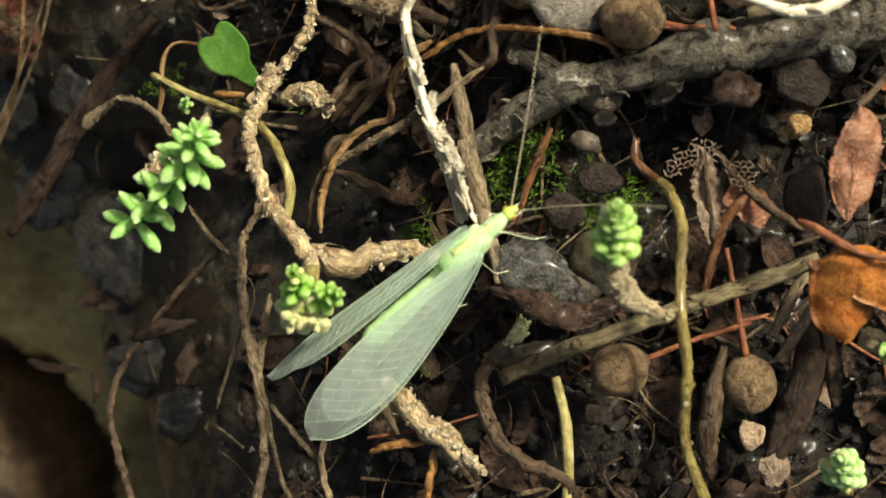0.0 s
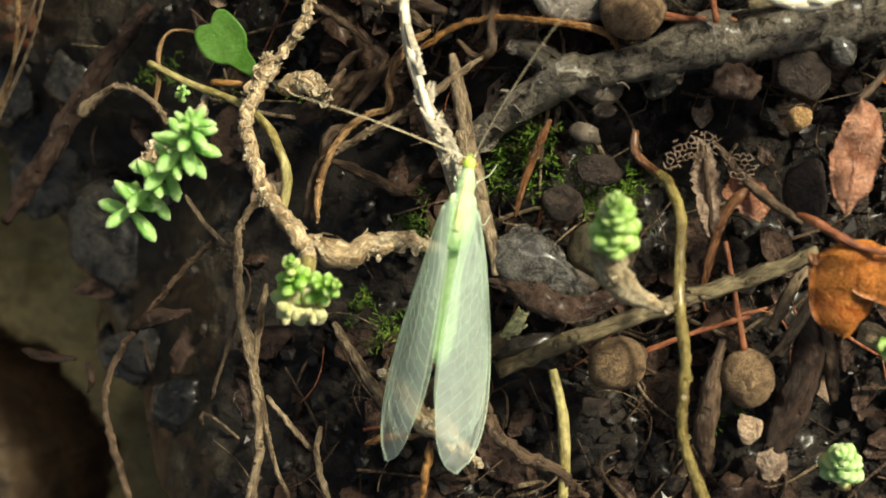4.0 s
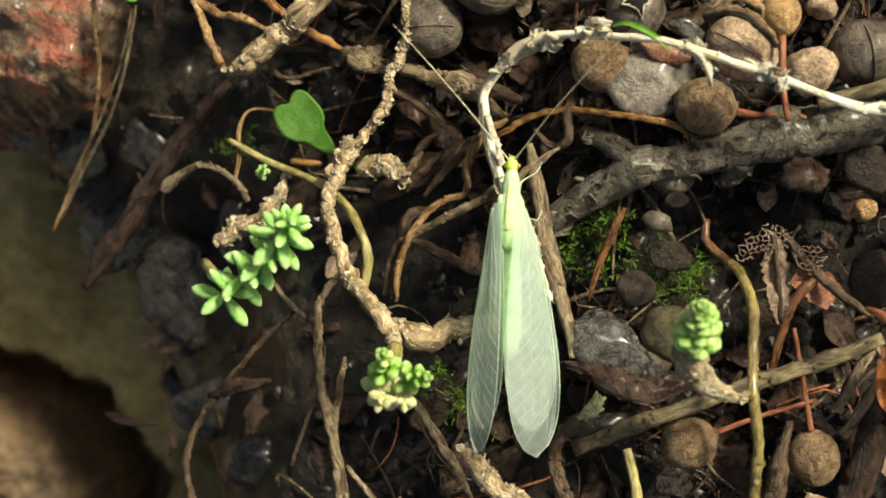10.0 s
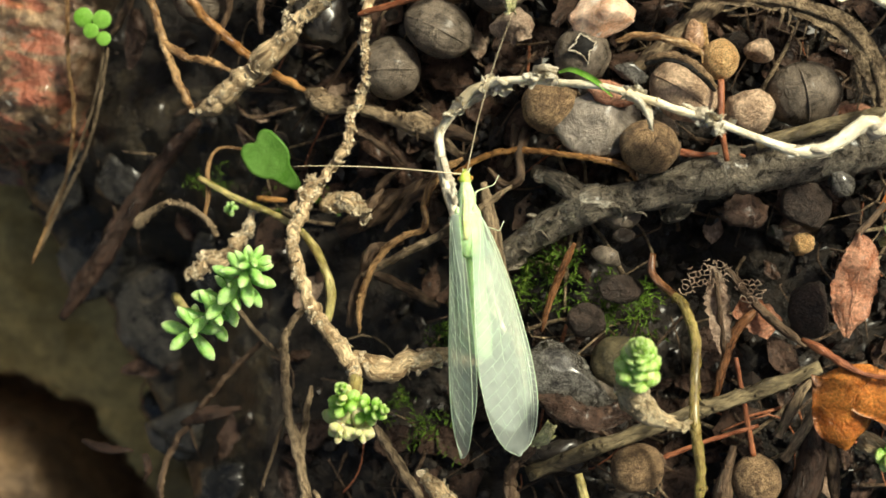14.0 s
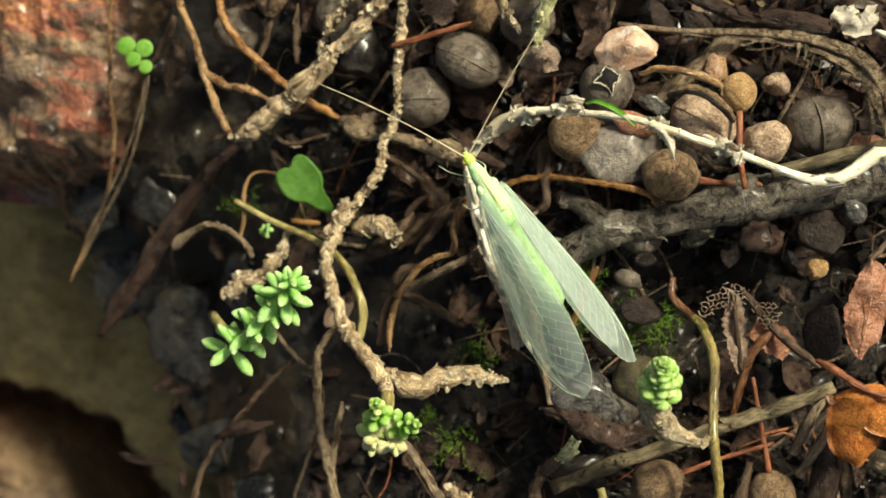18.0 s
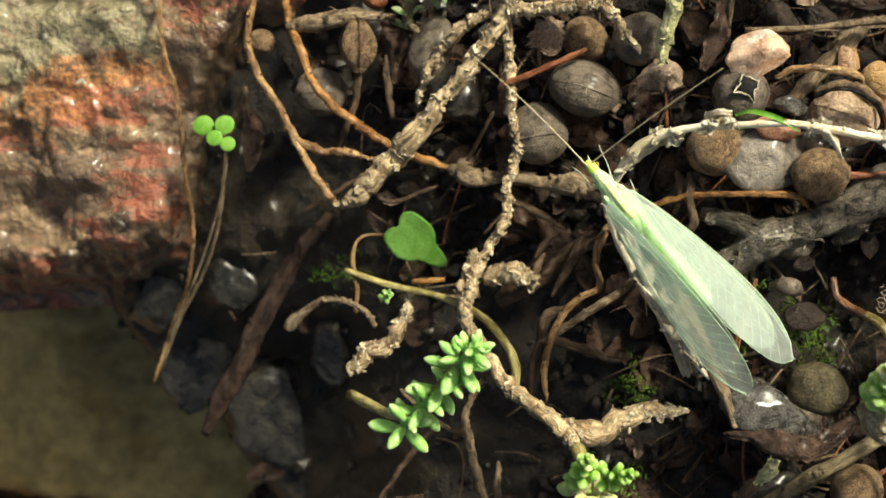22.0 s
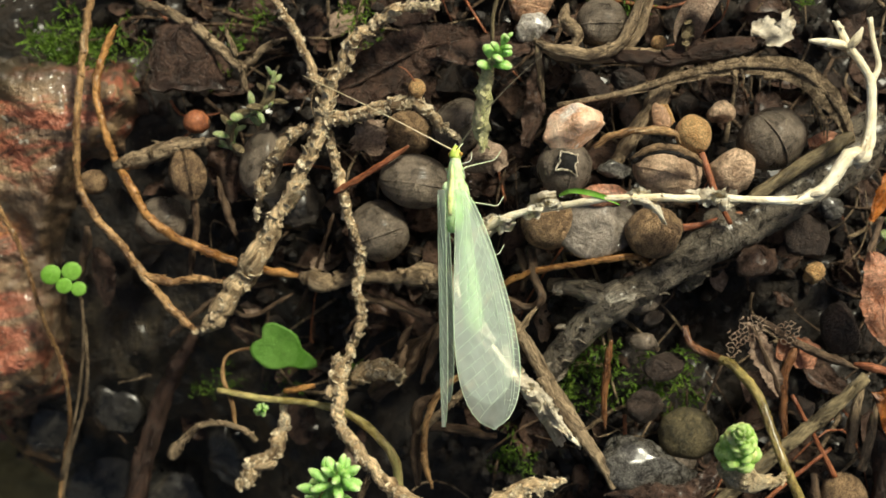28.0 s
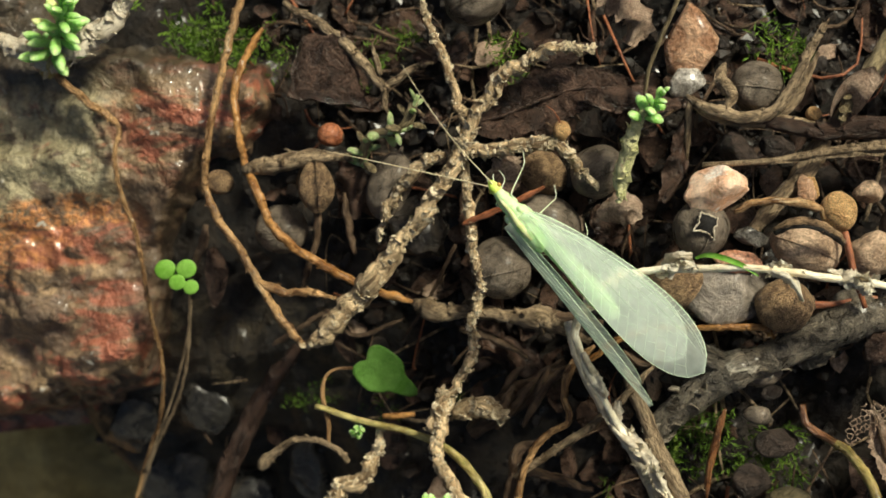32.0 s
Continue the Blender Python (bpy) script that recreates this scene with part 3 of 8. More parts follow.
def berry(label, x, y, z, d, stalk=(), material=None, stalk_mat=None, seed=1, group="round brown berries", rim_yaw=0):
    """A dry round berry with a dented skin, a rim at the stalk and the stalk itself."""
    ob = thing("dry_berry", x, y, z - d * 0.47, label, "berry", group)

    def skin(u, v):
        q = Vector((math.cos(v), math.sin(v) * math.cos(u), math.sin(v) * math.sin(u)))
        return 1 + 0.07 * noise.noise(q * 1.7 + Vector((seed * 5.3, 0, 0))) + 0.03 * noise.noise(q * 6) + 0.05 * max(0, math.cos(v)) ** 6

    V, F = ball(d * 0.52, d * 0.49, d * 0.47, 28, 18, skin)
    mesh_ob("skin", put(V, x, y, z, rim_yaw), F, material or NUT_BROWN, ob)
    V, F = rings(np.array([(d * 0.48, 0, 0, d * 0.14), (d * 0.55, 0, 0, d * 0.13), (d * 0.57, 0, 0, d * 0.07)]), 10, 0.2)
    mesh_ob("rim", put(V, x, y, z, rim_yaw), F, stalk_mat or TWIG, ob)
    if len(stalk):
        tube("stalk", stalk, stalk_mat or RED_STALK, ob, sides=7, rough=0.12)
    return ob


def stone(name, label, x, y, z, sx, sy, sz, material, yaw=0, seed=1, cuts=7, rough=0.10, detail=3, category="stone", group="", strata=0.0):
    """A stone: a ball cut by flats and roughened."""
    rng = random.Random(seed)
    bm = bmesh.new()
    bmesh.ops.create_icosphere(bm, subdivisions=detail, radius=1)
    planes = []
    for _ in range(cuts):
        d = Vector((rng.gauss(0, 1), rng.gauss(0, 1), rng.gauss(0, 1))).normalized()
        planes.append((d, rng.uniform(0.55, 0.84)))
    V = []
    for v in bm.verts:
        c = v.co.copy()
        for d, h in planes:
            o = c.dot(d) - h
            if o > 0:
                c -= d * o * 0.93
        c *= 1 + rough * noise.noise(v.co * 2.3 + Vector((seed, 0, 0))) + rough * 0.5 * noise.noise(v.co * 6 + Vector((0, seed, 0))) + rough * 0.3 * abs(noise.noise(v.co * 15 + Vector((0, 0, seed)))) + strata * math.sin(v.co.z * 9 + v.co.y * 16 + 4 * noise.noise(v.co * 2.5)) * 0.02
        V.append((c.x * sx / 2, c.y * sy / 2, c.z * sz / 2))
    F = [tuple(w.index for w in f.verts) for f in bm.faces]
    bm.free()
    return tagged(mesh_ob(name, put(V, x, y, z, yaw), F, material), label, category, group)


def blade(pts, widths, thick=0.06, curl=0.0, ripple=0.0, cols=8, step=6, seed=0, teeth=0.0, twist=0.0):
    """A leaf blade: a strip along x, y, z with half-widths, curled across, wavy, with some thickness."""
    line = spline([(*p, w) for p, w in zip(pts, widths)], step)
    V, n = [], len(line)
    for i, (x, y, z, w) in enumerate(line):
        a, b = line[max(i - 1, 0)][:3], line[min(i + 1, n - 1)][:3]
        t = Vector(b - a).normalized()
        s = t.cross(Vector((0, 0, 1)))
        s = s.normalized() if s.length > 1e-4 else Vector((1, 0, 0))
        s = Matrix.Rotation(radians(twist), 3, t) @ s
        nn = s.cross(t)
        for k in range(cols + 1):
            q = 2 * k / cols - 1
            ww = w * (1 + teeth * (noise.noise(Vector((i * 1.7, q * 0.1 + seed, 3))) if abs(q) > 0.95 else 0))
            h = curl * w * q * q + ripple * noise.noise(Vector((x * 0.9 + seed, y * 0.9, q)))
            V.append(Vector((x, y, z)) + s * ww * q + nn * h)
    c = cols + 1
    top = [tuple(v) for v in V]
    low = [(v.x, v.y, v.z - thick) for v in V]
    F = [(i * c + k, i * c + k + 1, (i + 1) * c + k + 1, (i + 1) * c + k) for i in range(n - 1) for k in range(cols)]
    m = len(top)
    F += [tuple(m + j for j in reversed(f)) for f in F]
    edge = [k for k in range(c)] + [i * c + cols for i in range(1, n)] + [(n - 1) * c + k for k in range(cols - 1, -1, -1)] + [i * c for i in range(n - 2, 0, -1)]
    F += [(edge[j], edge[(j + 1) % len(edge)], m + edge[(j + 1) % len(edge)], m + edge[j]) for j in range(len(edge))]
    return top + low, F


CLUBS = {}


def club_mesh(material):
    """One fleshy leaf, 1 long, along +x; shared by all leaves of a colour."""
    if material.name not in CLUBS:
        V, F = [], []
        prof = [(0.0, 0.12), (0.15, 0.18), (0.35, 0.245), (0.55, 0.285), (0.74, 0.275), (0.90, 0.175), (1.0, 0.03)]
        for x, r in prof:
            for k in range(10):
                g = 2 * math.pi * k / 10
                V.append((x, r * math.cos(g) * 1.18, r * math.sin(g) * (0.62 if math.sin(g) > 0 else 0.95) + 0.12 * x * x))
        for i in range(len(prof) - 1):
            for k in range(10):
                j = (k + 1) % 10
                F.append((i * 10 + k, i * 10 + j, (i + 1) * 10 + j, (i + 1) * 10 + k))
        F.append(tuple(reversed(range(10))))
        F.append(tuple(range(60, 70)))
        me = bpy.data.meshes.new("fleshy_leaf")
        me.from_pydata((np.array(V) * MM).tolist(), [], F)
        set_grain(me, np.array(V) * 1.6)
        me.attributes.new("tip", "FLOAT", "POINT").data.foreach_set("value", [0.65 * min(max((v[0] - 0.70) / 0.30, 0), 1) ** 1.5 for v in V])
        me.shade_smooth()
        me.materials.append(material)
        CLUBS[material.name] = me
    return CLUBS[material.name]


def sprig(label, stem, tips, stem_mat=None, leaf_mat=None, pale_mat=None, pale=0.2, seed=1, group="stonecrop sprigs", fat=1.0):
    """A stonecrop sprig: a stem along x, y, z, radius; tips are shoots as rows (x0,y0,z0, x1,y1,z1, leaf length, leaves, opening 0..1)."""
    rng = random.Random(seed)
    ob = thing("stonecrop_sprig", *stem[0][:3], label, "stonecrop", group)
    tube("stem", stem, stem_mat or STEM_GREEN, ob, sides=9, rough=0.14)
    if stem_mat in (STALK_TAN, STALK_LIME):
        line = spline(stem, 8)
        V, F = join(flakes(line, 16 * len(stem), float(line[:, 3].mean()) * 0.5, rng, 0.5))
        mesh_ob("leaf_scar", V, F, stem_mat, ob, "dry leaf bases", smooth=False)["kind"] = "stuff"
    for x0, y0, z0, x1, y1, z1, size, count, opening, *own in tips:
        a, b = Vector((x0, y0, z0)), Vector((x1, y1, z1))
        t = (b - a).normalized()
        u = t.cross(Vector((0.3, 0.9, 0.2))).normalized()
        w = t.cross(u)
        core = [(*(a + (b - a) * s), size * 0.16 * (1 - 0.4 * s)) for s in (0, 0.5, 1)]
        tube("shoot", core, own[0] if own else leaf_mat or SEDUM, ob, sides=8, rough=0.05)
        for i in range(count):
            s = i / max(count - 1, 1)
            ang = i * 2.39996 + rng.uniform(-0.25, 0.25)
            out = u * math.cos(ang) + w * math.sin(ang)
            open_at = radians(min(60 + 38 * opening, 100) * (1 - s ** 1.6) + max(6 + 24 * opening, 4) * s ** 1.6 + rng.uniform(-7, 7))
            d = (out * math.sin(open_at) + t * math.cos(open_at)).normalized()
            ln = size * (1.0 - 0.55 * s * s) * rng.uniform(0.85, 1.12)
            p = a + (b - a) * (s * 0.96)
            side = d.cross(t).normalized() if d.cross(t).length > 1e-3 else u
            up = side.cross(d) * -1
            m = Matrix((d, side, d.cross(side))).transposed().to_4x4()
            me = club_mesh((pale_mat or SEDUM_PALE) if rng.random() < pale else (own[0] if own else leaf_mat or SEDUM))
            q = new("leaf", me)
            q.parent = ob
            q.matrix_basis = Matrix.Translation(Vector(p * MM) - Vector(ORIGIN[ob])) @ m @ Matrix.Diagonal((ln, ln * fat * rng.uniform(0.9, 1.15), ln * fat, 1))
    return ob


def tuft(chunks, x, y, z, size, count, rng, droop=0.3):
    """Fine pointed leaves of moss round a point."""
    for _ in range(count):
        a = rng.uniform(0, 2 * math.pi)
        e = rng.uniform(0.25, 1.2)
        d = Vector((math.cos(a) * math.cos(e), math.sin(a) * math.cos(e), math.sin(e)))
        s = d.cross(Vector((0, 0, 1))).normalized()
        ln = size * rng.uniform(0.5, 1.1)
        w = ln * 0.095
        p = Vector((x + rng.gauss(0, size * 0.35), y + rng.gauss(0, size * 0.35), z))
        m = p + d * ln * 0.55
        e2 = p + d * ln - Vector((0, 0, ln * droop * 0.4))
        n = d.cross(s) * w * 0.5
        chunks.append(([tuple(p), tuple(m + s * w), tuple(e2), tuple(m - s * w), tuple(m + n)], [(0, 1, 4), (1, 2, 4), (2, 3, 4), (3, 0, 4)]))


def surface(x, y):
    """Height of the litter in mm."""
    l = min(max(2.3 - x, 0), 60)
    k = 1.0 - 0.22 * min(max((y - 15) / 12, 0), 1)
    return 2.5 - (0.46 * l - 0.0022 * l * l) * k


def leaf(name, label, pts, material, category, stalk=(), vein=None, seed=1, curl=0.0, ripple=0.0, teeth=0.0, twist=0.0):
    """A leaf: a thin blade along x, y, z, half-width, with a midrib, side veins and a stalk."""
    ob = thing(name, *pts[0][:3], label, category)
    P, W = [p[:3] for p in pts], [p[3] for p in pts]
    V, F = blade(P, W, 0.05, curl, ripple, 10, 8, seed, teeth, twist)
    mesh_ob("blade", V, F, material, ob)
    if vein:
        line = spline([(x, y, z + 0.04, vein * 0.8) for x, y, z in P], 5)
        V, F = rings(line, 6, 0.1)
        mesh_ob("midrib", V, F, material, ob)
    if len(stalk):
        tube("stalk", stalk, RED_STALK if material is DRY_ORANGE else TWIG, ob, sides=8, rough=0.3)
    return ob


def heart_leaf(label, at, yaw, size, stalk):
    """A rounded blade with a notch at one end, drawn out to a point at the other."""
    ob = thing("green_leaf", *at, label, "leaf")
    turns, steps, V = 48, 9, []
    for j in range(steps + 1):
        for i in range(turns):
            g = 2 * math.pi * i / turns
            away = abs(math.remainder(g - math.pi, 2 * math.pi))
            r = 0.92 + 0.95 * max(0, math.cos(g)) ** 22 + 0.20 * math.exp(-((away - 0.65) / 0.45) ** 2) - 0.20 * math.exp(-(away / 0.28) ** 2)
            x, y = r * math.cos(g) * j / steps, 1.04 * r * math.sin(g) * j / steps
            V.append((x * size, y * size, size * (0.13 * y * y - 0.10 * x * x + 0.03 * math.sin(6 * x + 2) * abs(y) - 0.05 * abs(y))))
    top = put(V, *at, yaw, -8, 16)
    low = [(x, y, z - 0.12) for x, y, z in top]
    F = [(j * turns + i, (j + 1) * turns + i, (j + 1) * turns + (i + 1) % turns, j * turns + (i + 1) % turns) for j in range(steps) for i in range(turns)]
    m = len(top)
    F += [tuple(m + k for k in reversed(f)) for f in F]
    F += [(steps * turns + i, m + steps * turns + i, m + steps * turns + (i + 1) % turns, steps * turns + (i + 1) % turns) for i in range(turns)]
    mesh_ob("blade", top + low, F, LEAF, ob)
    tube("stalk", stalk, STEM_GREEN, ob, sides=8)
    return ob


def leaf_net(name, mid, u, v, seed):
    """A lacy honeycomb of bare veins over a ragged patch with half-axes u and v."""
    rng = random.Random(seed)
    mid, u, v = Vector(mid), Vector(u), Vector(v)
    cell = 0.30
    nodes, edges = {}, set()

    def node(i, j):
        if (i, j) not in nodes:
            a, b = i * cell * 0.5 / u.length, j * cell * 0.2887 / v.length
            ragged = 0.92 + 0.7 * noise.noise(Vector((math.atan2(b, a) * 1.3, seed, 0)))
            q = mid + u * (a + rng.uniform(-0.09, 0.09) / u.length) + v * (b + rng.uniform(-0.09, 0.09) / v.length)
            q.z += rng.uniform(-0.05, 0.05) + 0.25 * a * a - 0.2 * b
            nodes[(i, j)] = (q, a * a + b * b < ragged * ragged)
        return nodes[(i, j)]

    for row in range(-9, 10):
        for col in range(-9, 10):
            x, y = 2 * col + row % 2, 3 * row
            ring = [(x, y + 2), (x + 1, y + 1), (x + 1, y - 1), (x, y - 2), (x - 1, y - 1), (x - 1, y + 1)]
            if rng.random() < 0.42:
                continue
            for one, two in zip(ring, ring[1:] + ring[:1]):
                edges.add(tuple(sorted((one, two))))
    chunks = []
    for one, two in sorted(edges):
        (p, inside), (q, within) = node(*one), node(*two)
        if inside and within:
            r = rng.choice((0.022, 0.032, 0.055))
            chunks.append(rings(np.array([(*p, r), (*((p + q) / 2 + Vector((0, 0, 0.02))), r * 0.8), (*q, r)]), 5, 0.2))
    V, F = join(chunks)
    return tagged(mesh_ob(name, V, F, DRY_TAN), "lacy net of bare leaf veins beside the skeleton leaf", "leaf net")


def frond_teeth(name, pts):
    chunks = []
    for x, y, z, r in pts:
        chunks.append(rings(np.array([(x, y + 0.5, z, r * 1.3), (x + 0.05, y, z - 0.1, r), (x - 0.05, y - 0.8, z - 0.4, r * 0.25)]), 6, 0.2, flat=0.5))
    V, F = join(chunks)
    return tagged(mesh_ob(name, V, F, TWIG_GREY), "row of ragged teeth hanging from the dry frond", "frond edge")


def slab(label, corners, thick, material, name="bark_flake", category="flake"):
    """A flat flake with a worn outline."""
    c = [Vector(p) for p in corners]
    n, V = 14, []
    for j in range(n + 1):
        for i in range(n + 1):
            u, v = i / n, j / n
            p = c[0] * (1 - u) * (1 - v) + c[1] * u * (1 - v) + c[2] * u * v + c[3] * (1 - u) * v
            e = min(u, v, 1 - u, 1 - v)
            p += Vector((noise.noise(p * 0.9), noise.noise(p * 0.9 + Vector((9, 0, 0))), 0)) * 0.28
            V.append(p + Vector((0, 0, thick * 0.5 * min(1, e * 9) + 0.14 * noise.noise(p * 1.1))))
    m = len(V)
    V += [Vector((p.x, p.y, p.z - thick)) for p in V]
    F = [(j * (n + 1) + i, j * (n + 1) + i + 1, (j + 1) * (n + 1) + i + 1, (j + 1) * (n + 1) + i) for j in range(n) for i in range(n)]
    F += [tuple(m + k for k in reversed(f)) for f in F]
    rim = [i for i in range(n + 1)] + [j * (n + 1) + n for j in range(1, n + 1)] + [n * (n + 1) + i for i in range(n - 1, -1, -1)] + [j * (n + 1) for j in range(n - 1, 0, -1)]
    F += [(rim[k], rim[(k + 1) % len(rim)], m + rim[(k + 1) % len(rim)], m + rim[k]) for k in range(len(rim))]
    return tagged(mesh_ob(name, [tuple(v) for v in V], F, material), label, category)


def rock_face(label, outline, material, drop=11.0, seed=3, level=None, bumps=()):
    """A broad rough rock: a lumpy top inside an outline of x, y in mm, with steep broken sides."""
    P = np.array(outline, float)
    xs = np.linspace(P[:, 0].min() - 2.5, P[:, 0].max() + 2.5, 170)
    ys = np.linspace(P[:, 1].min() - 2.5, P[:, 1].max() + 2.5, 170)
    X, Y = np.meshgrid(xs, ys)
    gap, inside = np.full(X.shape, 1e9), np.zeros(X.shape, bool)
    for (ax, ay), (bx, by) in zip(P, np.roll(P, -1, 0)):
        dx, dy = bx - ax, by - ay
        u = np.clip(((X - ax) * dx + (Y - ay) * dy) / (dx * dx + dy * dy), 0, 1)
        gap = np.minimum(gap, np.hypot(X - ax - u * dx, Y - ay - u * dy))
        if dy:
            inside ^= ((ay > Y) != (by > Y)) & (X < dx * (Y - ay) / dy + ax)
    gap = np.where(inside, gap, -gap)
    V = []
    for x, y, d in zip(X.ravel(), Y.ravel(), gap.ravel()):
        q = Vector((x, y, seed))
        d += 0.9 * noise.noise(q * 0.5) + 0.4 * noise.noise(q * 1.4)
        side = (1 - min(max((d + 1.2) / 3.4, 0), 1)) ** 2.2
        lump = 0.7 * noise.noise(q * 0.31) + 1.3 * noise.noise(q * 0.13) + 0.8 * noise.noise(Vector((x * 0.14 + y * 0.05, y * 0.5, seed))) + 0.25 * noise.noise(Vector((x * 0.5 + 2 * noise.noise(q * 0.2), y * 1.1 + 2 * noise.noise(q * 0.25), seed + 4))) + 0.14 * noise.noise(q * 0.8) + 0.05 * noise.noise(q * 1.9) + 0.02 * noise.noise(q * 4.2)
        step = 0.35 * math.floor(2.2 * noise.noise(q * 0.22 + Vector((7, 0, 0))) + 0.5 * noise.noise(q * 0.9))
        for bx, by, wide, high in bumps:
            lump += high * math.exp(-((x - bx) ** 2 + (y - by) ** 2) / wide ** 2)
        V.append((x, y, (surface(x, y) - 0.6 if level is None else level + 3 * noise.noise(q * 0.07)) + lump + step - drop * side))
    n = 170
    F = [(j * n + i, j * n + i + 1, (j + 1) * n + i + 1, (j + 1) * n + i) for j in range(n - 1) for i in range(n - 1)]
    return tagged(mesh_ob("rock", V, F, material), label, "rock")


def star_hole(label, p):
    """The mouth of an opened capsule: a plug coloured as its inner shade, with a pale torn rim."""
    x, y, z = p
    ob = thing("opened_capsule_mouth", x, y, z - 0.1, "ragged star-shaped mouth with a pale rim on a dark capsule", "seed capsule")
    rng = random.Random(31)
    reach = [(0.84, 0.60, 0.52, 0.50, 0.58)[k % 5] * rng.uniform(0.86, 1.16) for k in range(20)]
    hole, torn = [], []
    for k in range(20):
        g = 2 * math.pi * k / 20 + 0.35
        r = reach[k]
        hole.append((x + r * math.cos(g), y + r * math.sin(g), z + 0.16 - 0.16 * r))
        for side in range(1 + (k % 4 == 0)):
            d = Vector((math.cos(g + 0.16 * side), math.sin(g + 0.16 * side), rng.uniform(-0.1, 0.7)))
            q = Vector(hole[-1]) + Vector((rng.uniform(-0.04, 0.04), rng.uniform(-0.04, 0.04), 0.01))
            across = Vector((-d.y, d.x, rng.uniform(-0.3, 0.3))) * rng.uniform(0.05, 0.11)
            out = d * rng.uniform(0.02, 0.09)
            lip = [q - across, q + across, q + across * 0.6 + out, q - across * 0.7 + out * 0.8]
            lip += [v - Vector((0, 0, 0.05)) for v in lip]
            torn.append(([tuple(v) for v in lip], [(0, 1, 2, 3), (7, 6, 5, 4), (0, 4, 5, 1), (1, 5, 6, 2), (2, 6, 7, 3), (3, 7, 4, 0)]))
    ring = [(px + rng.uniform(-0.03, 0.03), py + rng.uniform(-0.03, 0.03), pz + 0.02, rng.choice((0.022, 0.035, 0.055))) for px, py, pz in hole]
    torn.append(rings(spline(ring + ring[:1], 2), 5, 0.5))
    V, F = join(torn)
    mesh_ob("rim", V, F, PAPER, ob, "pale torn rim", smooth=False)
    # no real hole: a near-black plug on the shell stands for inner shade
    V = hole[:20] + [(px, py, pz - 0.3) for px, py, pz in hole[:20]] + [(x, y, z + 0.06), (x, y, z - 0.3)]
    F = [(i, (i + 1) % 20, 40) for i in range(20)] + [(20 + (i + 1) % 20, 20 + i, 41) for i in range(20)] + [(i, 20 + i, 20 + (i + 1) % 20, (i + 1) % 20) for i in range(20)]
    mesh_ob("mouth", V, F, MOUTH_SHADE, ob, "near-black plug painted as the shade inside the mouth")
    return ob


def papery_knot(label, p, along, size, count, seed):
    """Crumpled shreds of dry sheath bunched round a node of the straw."""
    rng = random.Random(seed)
    ob = thing("papery_sheath", *p, label, "sheath")
    t = Vector(along).normalized()
    for k in range(count):
        out = Vector((rng.gauss(0, 1), rng.gauss(0, 1), rng.gauss(0.5, 1)))
        out = (out - t * out.dot(t)).normalized()
        q = Vector(p) + t * rng.uniform(-1, 1) * size + out * size * 0.22
        d = (out * rng.uniform(0.5, 1.1) + t * rng.gauss(0, 0.9)).normalized()
        e = (d + Vector((rng.gauss(0, 0.8), rng.gauss(0, 0.8), rng.gauss(-0.2, 0.6)))).normalized()
        r = size * rng.uniform(0.35, 0.75)
        pts, wide = [tuple(q), tuple(q + d * r * 0.6), tuple(q + d * r * 0.7 + e * r * 0.5)], [r * 0.30, r * rng.uniform(0.4, 0.65), r * 0.12]
        V, F = blade(pts, wide, 0.022, rng.uniform(-1.4, 1.4), 0.9, 6, 6, seed + k, 0.8, rng.uniform(-0.6, 0.6))
        mesh_ob("shred", V, F, PAPER_WHITE, ob)
    return ob


def crack(label, pts):
    ob = thing("shell_split", *pts[0][:3], "dark split with a raised lip on a cracked capsule", "seed capsule")
    # the shell is uncut; this dark tube paints the shade within the split
    tube("gap", pts, SOIL, ob, sides=6, rough=0.3)
    tube("lip", [(x, y + 0.16, z + 0.06, r * 1.15) for x, y, z, r in pts], NUT_BROWN, ob, sides=6, rough=0.4)
    return ob


def split_capsule(label, foot, tip, wide):
    """A pod burst along its seams: four bent valves round a pale core."""
    ob = thing("split_capsule", *foot, label, "seed capsule")
    a, b = Vector(foot), Vector(tip)
    t = (b - a).normalized()
    u = t.cross(Vector((0.1, 0.2, 1))).normalized()
    w = u.cross(t)
    for k in range(4):
        g = 2 * math.pi * (k + 0.5) / 4
        d, side = u * math.cos(g) + w * math.sin(g), w * math.cos(g) - u * math.sin(g)
        V = []
        for i in range(11):
            f = i / 10
            bulge = wide * (math.sin(math.pi * min(f * 0.93 + 0.05, 1)) ** 0.75)
            for j in range(7):
                q = j / 3 - 1
                V.append(tuple(a + (b - a) * f + d * bulge * (0.95 - 0.45 * q * q) + side * bulge * 0.62 * q * (1 - 0.35 * f)))
        top, m = V, len(V)
        low = [tuple(Vector(p) - d * 0.14) for p in top]
        F = [(i * 7 + j, i * 7 + j + 1, (i + 1) * 7 + j + 1, (i + 1) * 7 + j) for i in range(10) for j in range(6)]
        F += [tuple(m + x for x in reversed(f)) for f in F]
        rim = [j for j in range(7)] + [i * 7 + 6 for i in range(1, 11)] + [70 + j for j in range(5, -1, -1)] + [i * 7 for i in range(9, 0, -1)]
        F += [(rim[x], rim[(x + 1) % len(rim)], m + rim[(x + 1) % len(rim)], m + rim[x]) for x in range(len(rim))]
        mesh_ob("valve", top + low, F, NUT_BROWN, ob)
    V, F = rings(np.array([(*(a + (b - a) * f), wide * r) for f, r in ((0.1, 0.25), (0.4, 0.5), (0.7, 0.4), (0.9, 0.12))]), 10, 0.3)
    mesh_ob("core", V, F, TWIG_GREY, ob, "pale fibrous core")
    return ob


